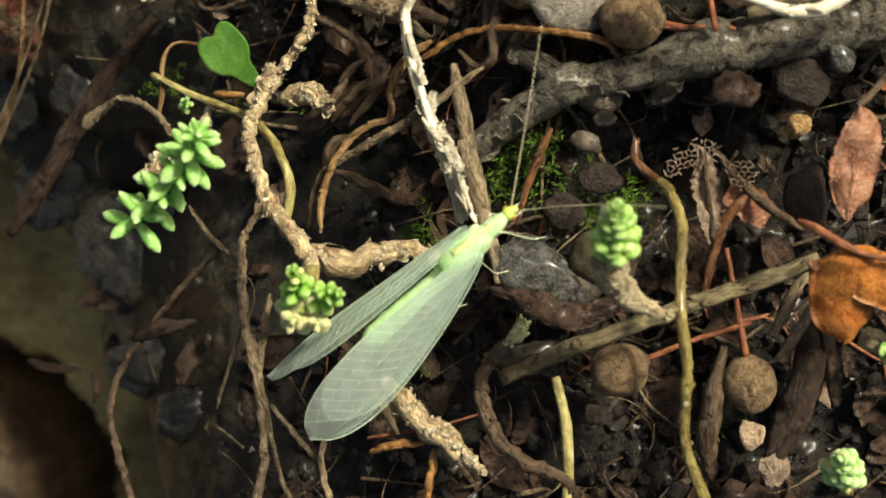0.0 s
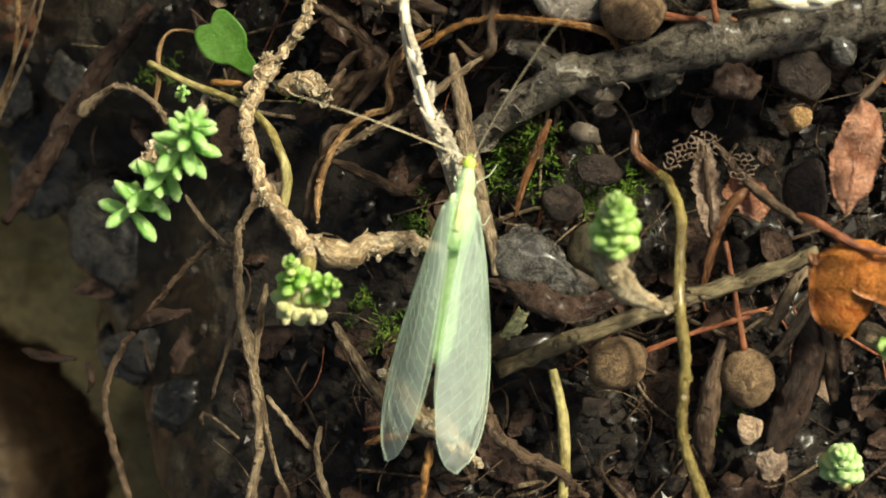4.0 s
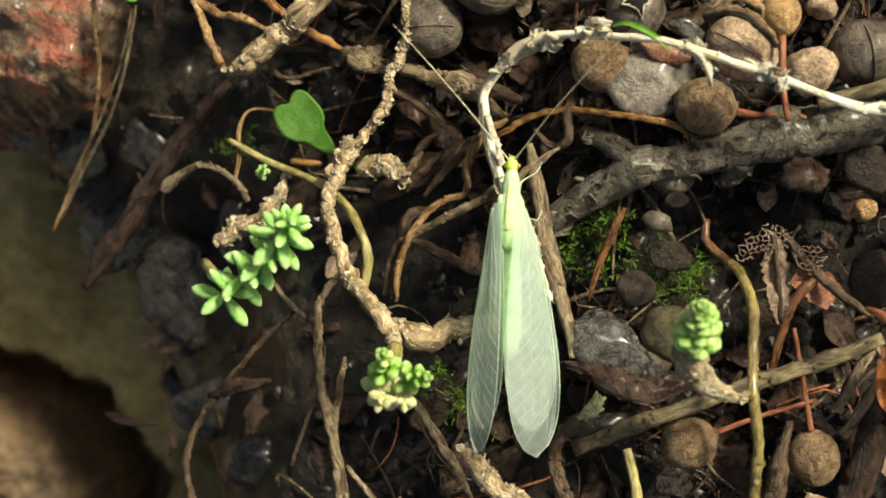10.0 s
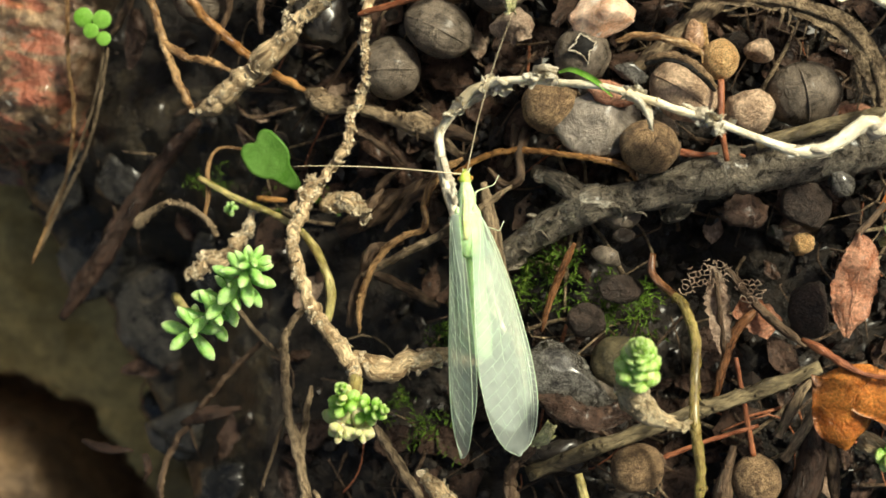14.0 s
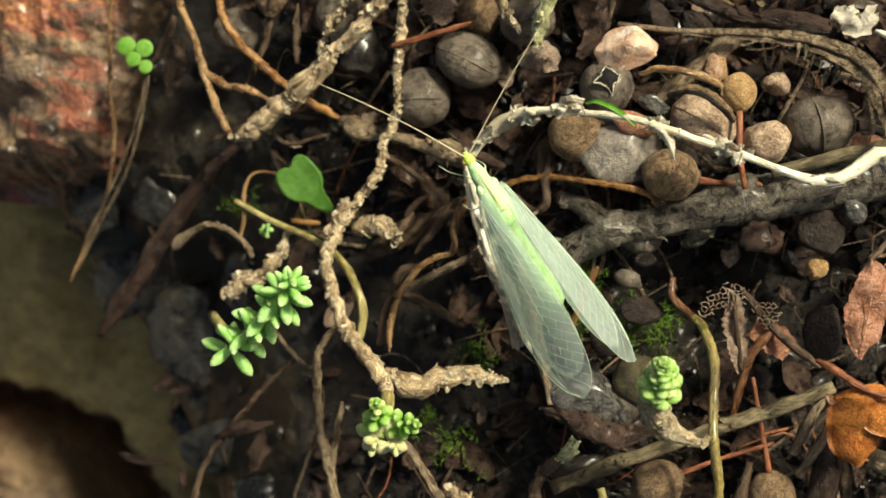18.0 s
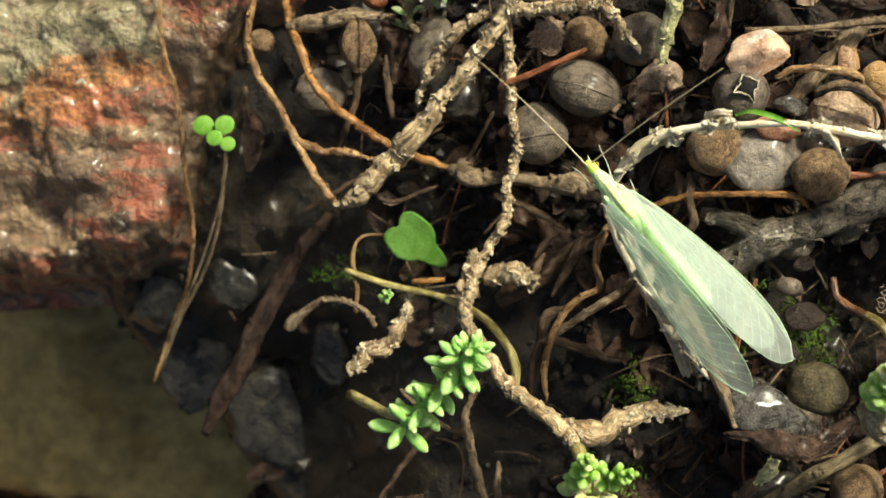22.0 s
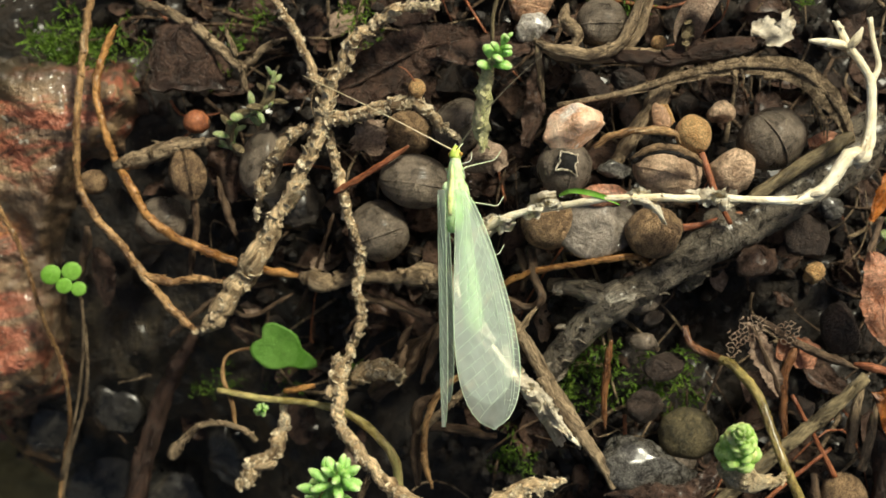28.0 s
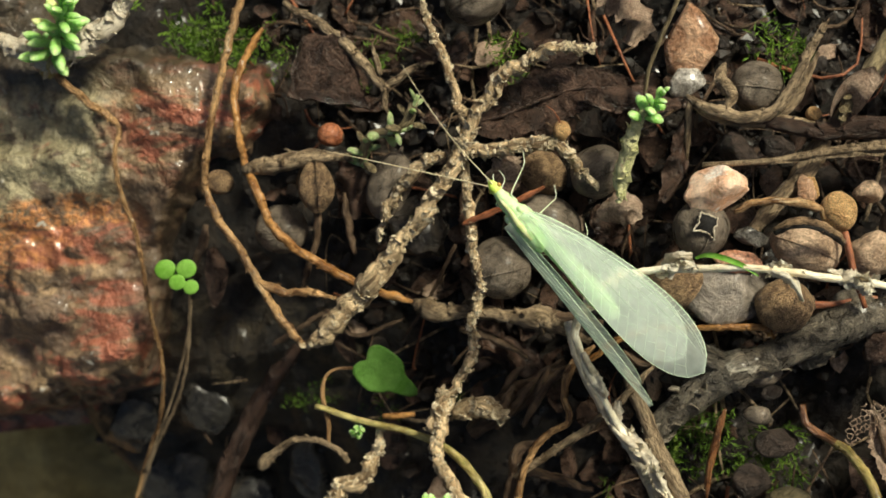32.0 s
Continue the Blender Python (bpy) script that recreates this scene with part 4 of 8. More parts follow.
def seedling(label, stem, leaves):
    ob = thing("seedling", *stem[0][:3], label, "seedling")
    tube("stem", stem, TWIG_GREY, ob, sides=7, rough=0.15)
    for (x, y, z), r in leaves:
        V, F = ball(r, r * 0.92, r * 0.14, 18, 10)
        mesh_ob("leaf", put(V, x, y, z, 20, 8, 6), F, SPROUT, ob)
    return ob


# ---------- ground ----------
def ground_height(x, y):
    q = Vector((x, y, 0))
    core = surface(x, y) - 4.5
    deep = min(max((-17 - x) / 10, 0), 1) * min(max((13 - y) / 10, 0), 1)
    core -= 10.0 * deep
    core -= 2.5 * math.exp(-((x + 11) / 6) ** 2 - ((y - 3) / 7) ** 2)
    core -= 2.2 * math.exp(-((x - 9.5) / 7) ** 2 - ((y - 5) / 4) ** 2)
    brink = min(max(((x + 39) * -0.804 + (y - 7.0) * -0.595 + 2.5 * noise.noise(q * 0.12)) / 8, 0), 1)
    core -= 45.0 * brink * brink * (3 - 2 * brink)
    core += 1.9 * noise.noise(q * 0.16) + (1 - 0.6 * deep) * (0.8 * noise.noise(q * 0.45) + 0.40 * noise.noise(q * 1.1) + 0.2 * noise.noise(q * 2.6))
    return core


def spread(n, lo, hi, far):
    """Close lines over the core from lo to hi, ever wider ones out to far."""
    core = list(np.linspace(lo, hi, n))
    gap, out = (hi - lo) / n, []
    while core[-1] + gap < far and len(out) < 40:
        gap *= 1.35
        core.append(core[-1] + gap)
        out.append(core[0] - gap)
        core.insert(0, core[0] - gap)
    return core


def ground():
    xs, ys = spread(260, -48, 34, 4000), spread(240, -26, 48, 4000)
    V = [(x, y, ground_height(x, y)) for y in ys for x in xs]
    n = len(xs)
    F = [(j * n + i, j * n + i + 1, (j + 1) * n + i + 1, (j + 1) * n + i) for j in range(len(ys) - 1) for i in range(n - 1)]
    ob = mesh_ob("ground", V, F, SOIL)
    ob.data.materials.append(CLAY)
    for f in ob.data.polygons:
        x, y, _ = V[f.vertices[0]]
        deep = min(max((-14 - x) / 9, 0), 1) * min(max((20 - y) / 9, 0), 1)
        if deep + 0.35 * noise.noise(Vector((x * 0.4, y * 0.4, 5))) > 0.4:
            f.material_index = 1
    return tagged(ob, "dark moist crumbly soil falling away to a hollow", "soil", kind="structure")


ground()

# ---------- branches and straws ----------
root("fallen_branch", "thick dark grey-brown branch with ringed nodes and peeling bark", [(-2.4, 6.0, -0.8, 0.72), (-0.5, 7.7, 0.4, 0.92), (1.3, 9.0, 1.4, 1.00), (2.6, 9.9, 2.3, 1.16), (3.3, 10.05, 2.4, 0.96), (4.8, 10.4, 2.5, 0.94), (7.1, 11.2, 2.7, 1.06), (9.2, 12.1, 2.9, 1.43), (10.0, 12.4, 2.9, 1.56), (11.2, 12.6, 2.9, 1.44), (14.1, 13.4, 2.9, 1.39), (16.7, 14.3, 2.9, 1.59), (19.0, 15.3, 2.9, 1.77), (21.2, 16.2, 2.9, 1.62)], BARK, category='branch', sides=28, rough=0.05, ridge=0.2, step=14, scaly=0.12, forks=[[(8.0, 10.9, 2.7, 0.81), (7.8, 10.0, 1.5, 0.63), (7.2, 9.4, 0.7, 0.32)], [(2.4, 9.8, 2.5, 0.86), (0.8, 11.0, 1.5, 0.63), (-0.8, 11.6, 0.3, 0.41)]], seed=1)
root("bark_ring", "raised ring of bark round the fallen branch", [(9.0, 12.1, 2.4, 1.20), (9.2, 12.2, 2.5, 1.41), (9.4, 12.3, 2.5, 1.20)], BARK, category='bark', group='rings on the branch', sides=24, rough=0.1, ridge=0.5, seed=3)
root("bark_ring", "raised ring of bark round the fallen branch", [(10.1, 12.4, 2.4, 1.30), (10.3, 12.4, 2.5, 1.50), (10.5, 12.6, 2.5, 1.30)], BARK, category='bark', group='rings on the branch', sides=24, rough=0.1, ridge=0.5, seed=4)
root("bark_ring", "raised ring of bark round the fallen branch", [(16.6, 14.2, 2.4, 1.35), (16.8, 14.3, 2.5, 1.56), (17.0, 14.4, 2.5, 1.35)], BARK, category='bark', group='rings on the branch', sides=24, rough=0.1, ridge=0.5, seed=5)
root("straw", "bleached white curved grass straw with papery nodes lying over the litter", [(-1.5, 1.8, 2.3, 0.15), (-2.2, 2.7, 2.5, 0.18), (-2.9, 4.4, 2.6, 0.18), (-3.7, 5.8, 2.6, 0.21), (-4.5, 6.8, 2.5, 0.22), (-5.3, 8.7, 2.3, 0.22), (-6.0, 10.4, 2.0, 0.25), (-6.5, 12.2, 1.8, 0.25), (-6.6, 13.3, 1.8, 0.26), (-5.6, 15.0, 2.6, 0.33), (-4.4, 16.0, 3.6, 0.32), (-2.5, 16.4, 5.0, 0.22), (-0.3, 16.3, 6.3, 0.22), (2.3, 16.1, 7.9, 0.21), (4.7, 15.6, 8.3, 0.21), (6.9, 15.0, 8.5, 0.21), (8.7, 14.6, 8.5, 0.21), (10.8, 14.0, 8.5, 0.21), (12.9, 13.5, 8.5, 0.31), (14.6, 13.9, 8.5, 0.37), (16.3, 15.3, 8.5, 0.44), (17.1, 15.1, 8.5, 0.47), (17.9, 16.6, 8.5, 0.31), (18.5, 19.0, 8.5, 0.27), (18.2, 20.3, 8.5, 0.24), (17.7, 21.4, 8.5, 0.24), (17.3, 22.9, 8.5, 0.17)], STRAW, category='grass straw', sides=10, rough=0.14, scaly=0.07, forks=[[(17.7, 21.4, 8.5, 0.24), (16.7, 21.8, 8.5, 0.27), (15.5, 22.2, 8.5, 0.10)], [(17.6, 21.3, 8.5, 0.20), (18.1, 21.7, 8.9, 0.27), (18.5, 22.2, 9.1, 0.07)], [(18.5, 19.0, 8.5, 0.17), (19.2, 19.9, 8.5, 0.17), (19.2, 21.4, 8.5, 0.14), (19.3, 22.7, 8.5, 0.17)]], seed=6)
papery_knot("bunch of crumpled white shreds on the bleached straw", (-1.0, 16.45, 6.05), (2.2, -0.1, 1.3), 0.75, 11, 11)
papery_knot("bunch of crumpled white shreds on the bleached straw", (8.6, 14.65, 8.6), (1.8, -0.5, 0), 0.85, 13, 12)
papery_knot("torn white sheath drooping from the straw over a berry", (3.9, 15.75, 8.2), (2.2, -0.4, 0.3), 0.55, 7, 13)
papery_knot("dry shreds fraying from the bend of the straw", (-3.6, 16.15, 4.2), (1.9, 0.5, 1.4), 0.8, 8, 14)
papery_knot("dry shreds fraying from the bend of the straw", (-5.7, 14.7, 2.6), (1.0, 1.5, 0.8), 0.7, 7, 15)
papery_knot("dry shreds round the lower end of the straw", (-4.2, 6.5, 2.6), (-0.8, 1.2, 0), 0.7, 7, 16)
papery_knot("dry shreds round the lower end of the straw", (-3.0, 4.6, 2.65), (-0.8, 1.4, 0), 0.6, 7, 17)
leaf("papery_sheath", "torn white papery sheath on a node of the straw", [(-1.8, 16.5, 4.9, 0.17), (-1.1, 17.0, 5.6, 0.39), (-0.2, 17.0, 6.0, 0.16)], PAPER, "sheath", stalk=(), vein=None, curl=-0.7, ripple=0.7, teeth=0.7, seed=7)
leaf("papery_sheath", "torn white papery sheath on a node of the straw", [(3.4, 15.9, 8.2, 0.22), (4.3, 15.6, 8.5, 0.46), (4.8, 14.9, 8.3, 0.30), (5.1, 14.1, 7.9, 0.16)], PAPER_WHITE, "sheath", stalk=(), vein=None, curl=-0.2, ripple=0.7, teeth=0.7, seed=8)
leaf("papery_sheath", "torn white papery sheath on a node of the straw", [(7.1, 14.9, 8.5, 0.26), (7.7, 14.9, 8.7, 0.52), (8.8, 14.8, 8.5, 0.23)], PAPER, "sheath", stalk=(), vein=None, curl=-0.7, ripple=0.7, teeth=0.7, seed=9)
leaf("papery_sheath", "torn white papery sheath on a node of the straw", [(12.5, 13.5, 8.5, 0.17), (13.7, 13.6, 8.7, 0.37), (14.8, 13.5, 8.5, 0.13)], PAPER, "sheath", stalk=(), vein=None, curl=-0.7, ripple=0.7, teeth=0.7, seed=10)
leaf("papery_sheath", "torn white papery sheath on a node of the straw", [(16.3, 15.0, 8.5, 0.27), (16.7, 15.0, 8.7, 0.64), (17.5, 15.5, 8.5, 0.27)], PAPER, "sheath", stalk=(), vein=None, curl=-0.7, ripple=0.7, teeth=0.7, seed=11)
leaf("papery_sheath", "torn white papery sheath on a node of the straw", [(-5.6, 8.5, 2.2, 0.25), (-4.9, 7.9, 2.7, 0.49), (-4.6, 8.9, 2.6, 0.15)], PAPER, "sheath", stalk=(), vein=None, curl=-0.7, ripple=0.7, teeth=0.7, seed=12)
leaf("papery_sheath", "torn white papery sheath on a node of the straw", [(-4.2, 6.5, 2.6, 0.31), (-3.6, 5.6, 2.8, 0.55), (-3.2, 6.0, 3.0, 0.18)], PAPER, "sheath", stalk=(), vein=None, curl=-0.7, ripple=0.7, teeth=0.7, seed=13)
leaf("papery_sheath", "torn white papery sheath on a node of the straw", [(-5.0, 7.5, 2.5, 0.25), (-4.3, 6.6, 3.0, 0.52), (-3.3, 5.4, 3.0, 0.43), (-2.7, 3.8, 2.9, 0.33), (-2.0, 2.5, 2.8, 0.15)], PAPER, "sheath", stalk=(), vein=None, curl=-0.7, ripple=0.7, teeth=0.7, seed=14)
leaf("papery_sheath", "torn white papery sheath on a node of the straw", [(-6.4, 11.9, 2.1, 0.25), (-5.8, 10.2, 2.5, 0.40), (-5.3, 9.1, 2.5, 0.31)], PAPER, "sheath", stalk=(), vein=None, curl=-0.7, ripple=0.7, teeth=0.7, seed=15)
leaf("papery_sheath", "torn white papery sheath on a node of the straw", [(-6.1, 14.4, 2.4, 0.23), (-5.3, 15.2, 2.9, 0.49), (-4.0, 15.9, 3.7, 0.35), (-2.8, 16.2, 4.7, 0.19)], PAPER, "sheath", stalk=(), vein=None, curl=-0.7, ripple=0.7, teeth=0.7, seed=16)
leaf("papery_sheath", "torn white papery sheath on a node of the straw", [(6.5, 15.4, 8.5, 0.18), (7.6, 15.0, 8.7, 0.42), (8.4, 14.6, 8.5, 0.18)], PAPER, "sheath", stalk=(), vein=None, curl=-0.7, ripple=0.7, teeth=0.7, seed=17)
leaf("grass_blade", "fresh bright green grass blade lying on the straw", [(-0.1, 16.9, 6.2, 0.07), (0.5, 17.0, 6.9, 0.13), (1.3, 16.7, 7.5, 0.16), (2.1, 16.2, 8.0, 0.13), (2.8, 15.6, 8.1, 0.03)], SPROUT, "grass", stalk=(), vein=None, curl=0.3, seed=18)
root("straw", "dull lower length of straw with peeling skin leaning on a twig", [(-6.8, 13.7, 0.7, 0.27), (-6.5, 11.9, 0.6, 0.31), (-5.9, 9.8, 0.7, 0.31), (-4.8, 7.5, 0.9, 0.38), (-3.8, 5.8, 1.0, 0.45), (-3.0, 3.7, 1.1, 0.42), (-2.5, 2.0, 1.1, 0.35)], PAPER, category='grass straw', scaly=0.3, sides=9, seed=19)
root("twig", "weathered split brown twig lying under the straw", [(-3.8, 10.6, 1.0, 0.38), (-3.0, 7.9, 1.4, 0.44), (-2.2, 5.2, 1.9, 0.43), (-1.4, 2.7, 2.3, 0.40), (-2.8, 6.3, 1.7, 0.38), (-2.0, 4.0, 2.1, 0.42), (-0.9, 1.3, 2.5, 0.38), (-0.2, -1.2, 2.6, 0.42)], TWIG_GREY, category='twig', sides=9, group='twigs', seed=20)
root("straw", "flattened grey-green straw lying across the litter", [(0.4, -6.3, 2.2, 0.46), (3.7, -4.4, 3.3, 0.45), (7.4, -2.6, 3.5, 0.45), (10.8, -1.0, 3.5, 0.46), (13.7, 0.3, 3.5, 0.46), (16.5, 1.7, 3.3, 0.37)], STRAW_DULL, category='grass straw', sides=8, flat=0.5, scaly=0.06, seed=21)
root("straw", "dull brown straw behind the bleached straw", [(11.4, 14.0, 4.5, 0.38), (14.9, 15.3, 4.9, 0.42), (18.1, 16.3, 5.3, 0.42)], STRAW_DULL, category='grass straw', seed=22)
root("twig", "grey forked twig among dark seeds", [(1.1, 26.2, 3.3, 0.31), (3.0, 24.7, 3.5, 0.34), (5.6, 24.3, 3.5, 0.38), (7.2, 25.1, 3.7, 0.31), (8.3, 26.8, 3.9, 0.28), (9.0, 27.9, 3.9, 0.28)], TWIG_GREY, category='twig', group='twigs', forks=[[(3.4, 24.8, 3.5, 0.27), (6.4, 24.3, 3.7, 0.28), (9.6, 23.4, 3.5, 0.24)], [(1.3, 26.1, 3.3, 0.27), (1.2, 24.6, 2.7, 0.24), (1.1, 22.6, 2.0, 0.24)]], seed=23)
root("twig", "thick straight grey-brown twig among the seeds", [(4.3, 17.8, 2.5, 0.52), (6.3, 19.8, 2.8, 0.55), (7.8, 21.2, 3.1, 0.59), (9.1, 23.1, 3.3, 0.59), (10.3, 24.6, 3.3, 0.42)], TWIG_GREY, category='twig', group='twigs', seed=24)
root("twig", "short straight reddish twig on a scaly root", [(-12.4, 20.2, -0.6, 0.20), (-9.8, 21.0, 0.4, 0.20), (-7.4, 21.9, 1.0, 0.20)], RED_STALK, category='twig', group='twigs', seed=25)
root("twig", "dark stalk of the orange leaf", [(10.5, 7.1, 2.7, 0.19), (11.7, 5.7, 3.5, 0.24), (13.1, 4.3, 4.5, 0.27), (14.8, 3.0, 6.5, 0.27)], TWIG, category='twig', group='twigs', seed=26)
root("twig", "bent wet brown twig beside the skeleton leaf", [(12.6, 4.8, 4.0, 0.27), (11.5, 3.5, 3.7, 0.30), (11.0, 1.4, 3.3, 0.27), (10.7, -1.3, 2.7, 0.25)], RUST_TWIG, category='twig', group='twigs', seed=27)
root("twig", "broken twig with orange wood showing", [(12.0, -10.4, 2.1, 0.50), (11.7, -8.2, 2.5, 0.62), (11.8, -5.8, 2.7, 0.59), (12.1, -3.4, 2.7, 0.46)], TWIG, category='twig', group='twigs', scaly=0.25, seed=28)
root("twig", "pale stub with a flared end", [(14.5, -2.6, 3.1, 0.62), (14.7, -2.0, 3.1, 0.40), (15.4, -0.3, 3.1, 0.34), (16.4, 1.5, 3.1, 0.31)], TWIG_GREY, category='twig', group='twigs', seed=29)
root("twig", "pale bent stub with a knobbed end", [(15.0, -3.9, 2.9, 0.50), (15.3, -3.3, 3.0, 0.31), (15.8, -2.3, 3.1, 0.31), (17.0, 0.3, 3.1, 0.28)], TWIG_GREY, category='twig', group='twigs', seed=30)
root("twig", "brown twig beside the curled leaf", [(18.3, -6.0, 2.5, 0.38), (17.8, -3.7, 2.7, 0.41), (17.1, -1.3, 2.8, 0.38), (16.8, 0.2, 2.8, 0.28)], TWIG, category='twig', group='twigs', seed=31)
root("twig", "hooked brown twig under the branch", [(-1.6, 14.1, 1.3, 0.31), (-1.8, 12.4, 1.4, 0.31), (-1.7, 11.0, 1.5, 0.28), (-2.5, 10.6, 0.9, 0.24), (-3.6, 11.5, 0.3, 0.25)], TWIG, category='twig', group='twigs', seed=32)
root("twig", "brown twig by the moss under the branch", [(1.9, 7.5, 1.6, 0.20), (1.3, 5.8, 1.2, 0.25), (0.8, 3.9, 0.7, 0.22), (0.5, 2.0, 0.4, 0.16)], RUST_TWIG, category='twig', group='twigs', seed=33)
root("stalk", "thin pale upright dry grass stalk", [(0.7, 31.7, 5.9, 0.13), (-0.5, 29.4, 5.1, 0.13), (-1.2, 27.8, 4.5, 0.13), (-1.5, 26.1, 3.7, 0.10), (-1.9, 24.1, 2.9, 0.10)], STRAW_DULL, category='grass stalk', seed=34)
root("branch", "thick dark reddish-brown buried branch", [(-23.5, 13.4, -8.7, 0.54), (-26.1, 10.4, -10.4, 0.63), (-28.7, 6.5, -11.5, 0.69), (-30.8, 2.8, -12.3, 0.70), (-33.2, -1.3, -13.3, 0.71)], TWIG_DARK, category='branch', sides=12, rough=0.14, scaly=0.06, seed=35)
root("branch", "brown stub of wood behind the roots", [(-12.9, 6.8, -5.6, 0.97), (-9.4, 9.1, -4.4, 0.81), (-6.8, 10.8, -3.5, 0.66)], TWIG, category='branch', sides=10, scaly=0.08, seed=36)

# ---------- roots ----------
root("scaly_root", "crusty scale-covered stonecrop stem hanging down to a green tip", [(-11.9, 24.6, -0.3, 0.26), (-11.9, 20.9, -0.7, 0.31), (-11.8, 18.2, -1.2, 0.31), (-11.6, 16.3, -1.3, 0.34), (-12.4, 14.1, -1.8, 0.32), (-12.5, 12.3, -1.8, 0.32), (-14.1, 9.7, -2.5, 0.35), (-15.4, 7.8, -2.7, 0.38), (-14.6, 10.0, -2.5, 0.35), (-14.8, 8.3, -2.3, 0.35), (-15.4, 6.2, -2.0, 0.42), (-14.6, 4.2, -0.6, 0.44), (-13.3, 2.0, 0.9, 0.42), (-11.5, 0.4, 2.6, 0.47), (-10.1, -1.1, 4.1, 0.36), (-9.8, -2.0, 5.3, 0.25)], CRUST, category='stonecrop stem', scaly=1.0, sides=10, rough=0.26, seed=37)
root("scaly_root", "crusty scale-covered stem running sideways under the insect", [(-10.6, -0.3, 2.4, 0.68), (-8.9, -0.7, 2.6, 0.68), (-7.1, -0.5, 2.4, 0.68), (-4.7, 0.0, 2.4, 0.61), (-3.1, -0.0, 2.1, 0.55)], CRUST, category='stonecrop stem', scaly=1.0, sides=10, seed=38)
root("scaly_root", "stout scaly grey root rising to a fork", [(-22.8, 13.5, -4.7, 0.40), (-20.9, 14.8, -4.0, 0.69), (-18.9, 16.8, -3.0, 0.74), (-16.3, 19.3, -1.7, 0.55), (-13.7, 22.3, -0.4, 0.49), (-12.2, 24.3, 0.4, 0.46), (-11.6, 25.6, 0.7, 0.43), (-10.3, 27.6, 1.4, 0.40), (-8.3, 29.2, 2.1, 0.38), (-5.9, 29.7, 2.9, 0.32), (-4.2, 29.5, 3.2, 0.26)], CRUST, category='root', scaly=1.2, sides=10, forks=[[(-11.6, 26.0, 0.7, 0.33), (-12.0, 27.5, 0.7, 0.28), (-12.4, 29.7, 0.6, 0.28), (-13.1, 32.3, 0.4, 0.28), (-13.4, 33.8, 0.3, 0.28)]], seed=39)
root("scaly_root", "scaly arm of a dry stem with hanging papery bits", [(-12.1, 24.7, 0.4, 0.36), (-10.4, 24.4, 1.1, 0.42), (-8.4, 24.4, 2.0, 0.46), (-6.4, 24.1, 2.5, 0.38), (-5.3, 22.6, 2.2, 0.25), (-4.4, 21.6, 1.9, 0.19)], CRUST, category='root', scaly=1.5, seed=40)
root("scaly_root", "thin crusty side root of a stem", [(-13.0, 24.5, -0.3, 0.38), (-14.5, 24.2, -1.0, 0.39), (-15.8, 22.8, -2.0, 0.36), (-17.0, 21.1, -3.2, 0.29), (-17.5, 19.7, -4.0, 0.22)], CRUST, category='root', scaly=1.0, seed=41)
root("scaly_root", "grey crusty stick above the split capsule", [(-25.5, 25.1, -4.5, 0.59), (-23.2, 25.3, -3.9, 0.59), (-20.9, 25.4, -3.2, 0.51), (-18.7, 25.1, -3.0, 0.40)], TWIG_GREY, category='twig', scaly=0.6, seed=42)
root("root", "orange-brown root creeping down over the rock", [(-24.1, 36.8, -4.8, 0.25), (-24.5, 35.8, -4.9, 0.25), (-25.3, 33.8, -4.9, 0.27), (-26.2, 31.4, -4.9, 0.24), (-27.0, 29.0, -4.9, 0.24), (-27.7, 26.6, -5.2, 0.24), (-28.1, 24.5, -5.8, 0.25), (-27.6, 22.5, -5.7, 0.27), (-26.4, 20.3, -5.4, 0.27), (-25.4, 18.0, -5.0, 0.29), (-24.2, 15.5, -5.1, 0.29), (-22.8, 13.5, -4.7, 0.32)], ROOT, category='root', group='creeping roots', scaly=0.25, rough=0.14, forks=[[(-25.3, 18.0, -4.9, 0.33), (-23.9, 17.2, -4.8, 0.30), (-22.2, 17.0, -4.5, 0.26), (-20.5, 16.4, -4.2, 0.22)]], seed=43)
root("root", "glossy orange root lying over dark seeds", [(-23.3, 33.9, -4.8, 0.22), (-24.6, 32.2, -4.9, 0.24), (-25.5, 30.1, -4.7, 0.24), (-25.5, 27.5, -4.3, 0.24), (-25.3, 25.3, -4.6, 0.24), (-24.7, 23.6, -3.6, 0.29), (-24.0, 21.4, -3.6, 0.29), (-23.0, 20.1, -4.0, 0.31), (-21.6, 18.9, -4.6, 0.29), (-19.0, 17.1, -5.2, 0.29), (-15.7, 15.6, -4.4, 0.29)], ROOT_ORANGE, category='root', group='creeping roots', scaly=0.15, rough=0.14, seed=44)
root("root", "brown buried root with a pale knob", [(-15.7, 15.6, -4.4, 0.44), (-14.8, 15.3, -3.9, 0.66), (-14.0, 15.0, -3.6, 0.62), (-13.3, 14.9, -3.5, 0.40), (-11.5, 14.6, -2.8, 0.47), (-9.8, 14.2, -2.3, 0.50), (-8.3, 13.9, -1.6, 0.78), (-6.9, 13.2, -1.2, 0.57), (-5.3, 12.1, -0.9, 0.42)], TWIG_GREY, category='root', scaly=0.35, seed=45)
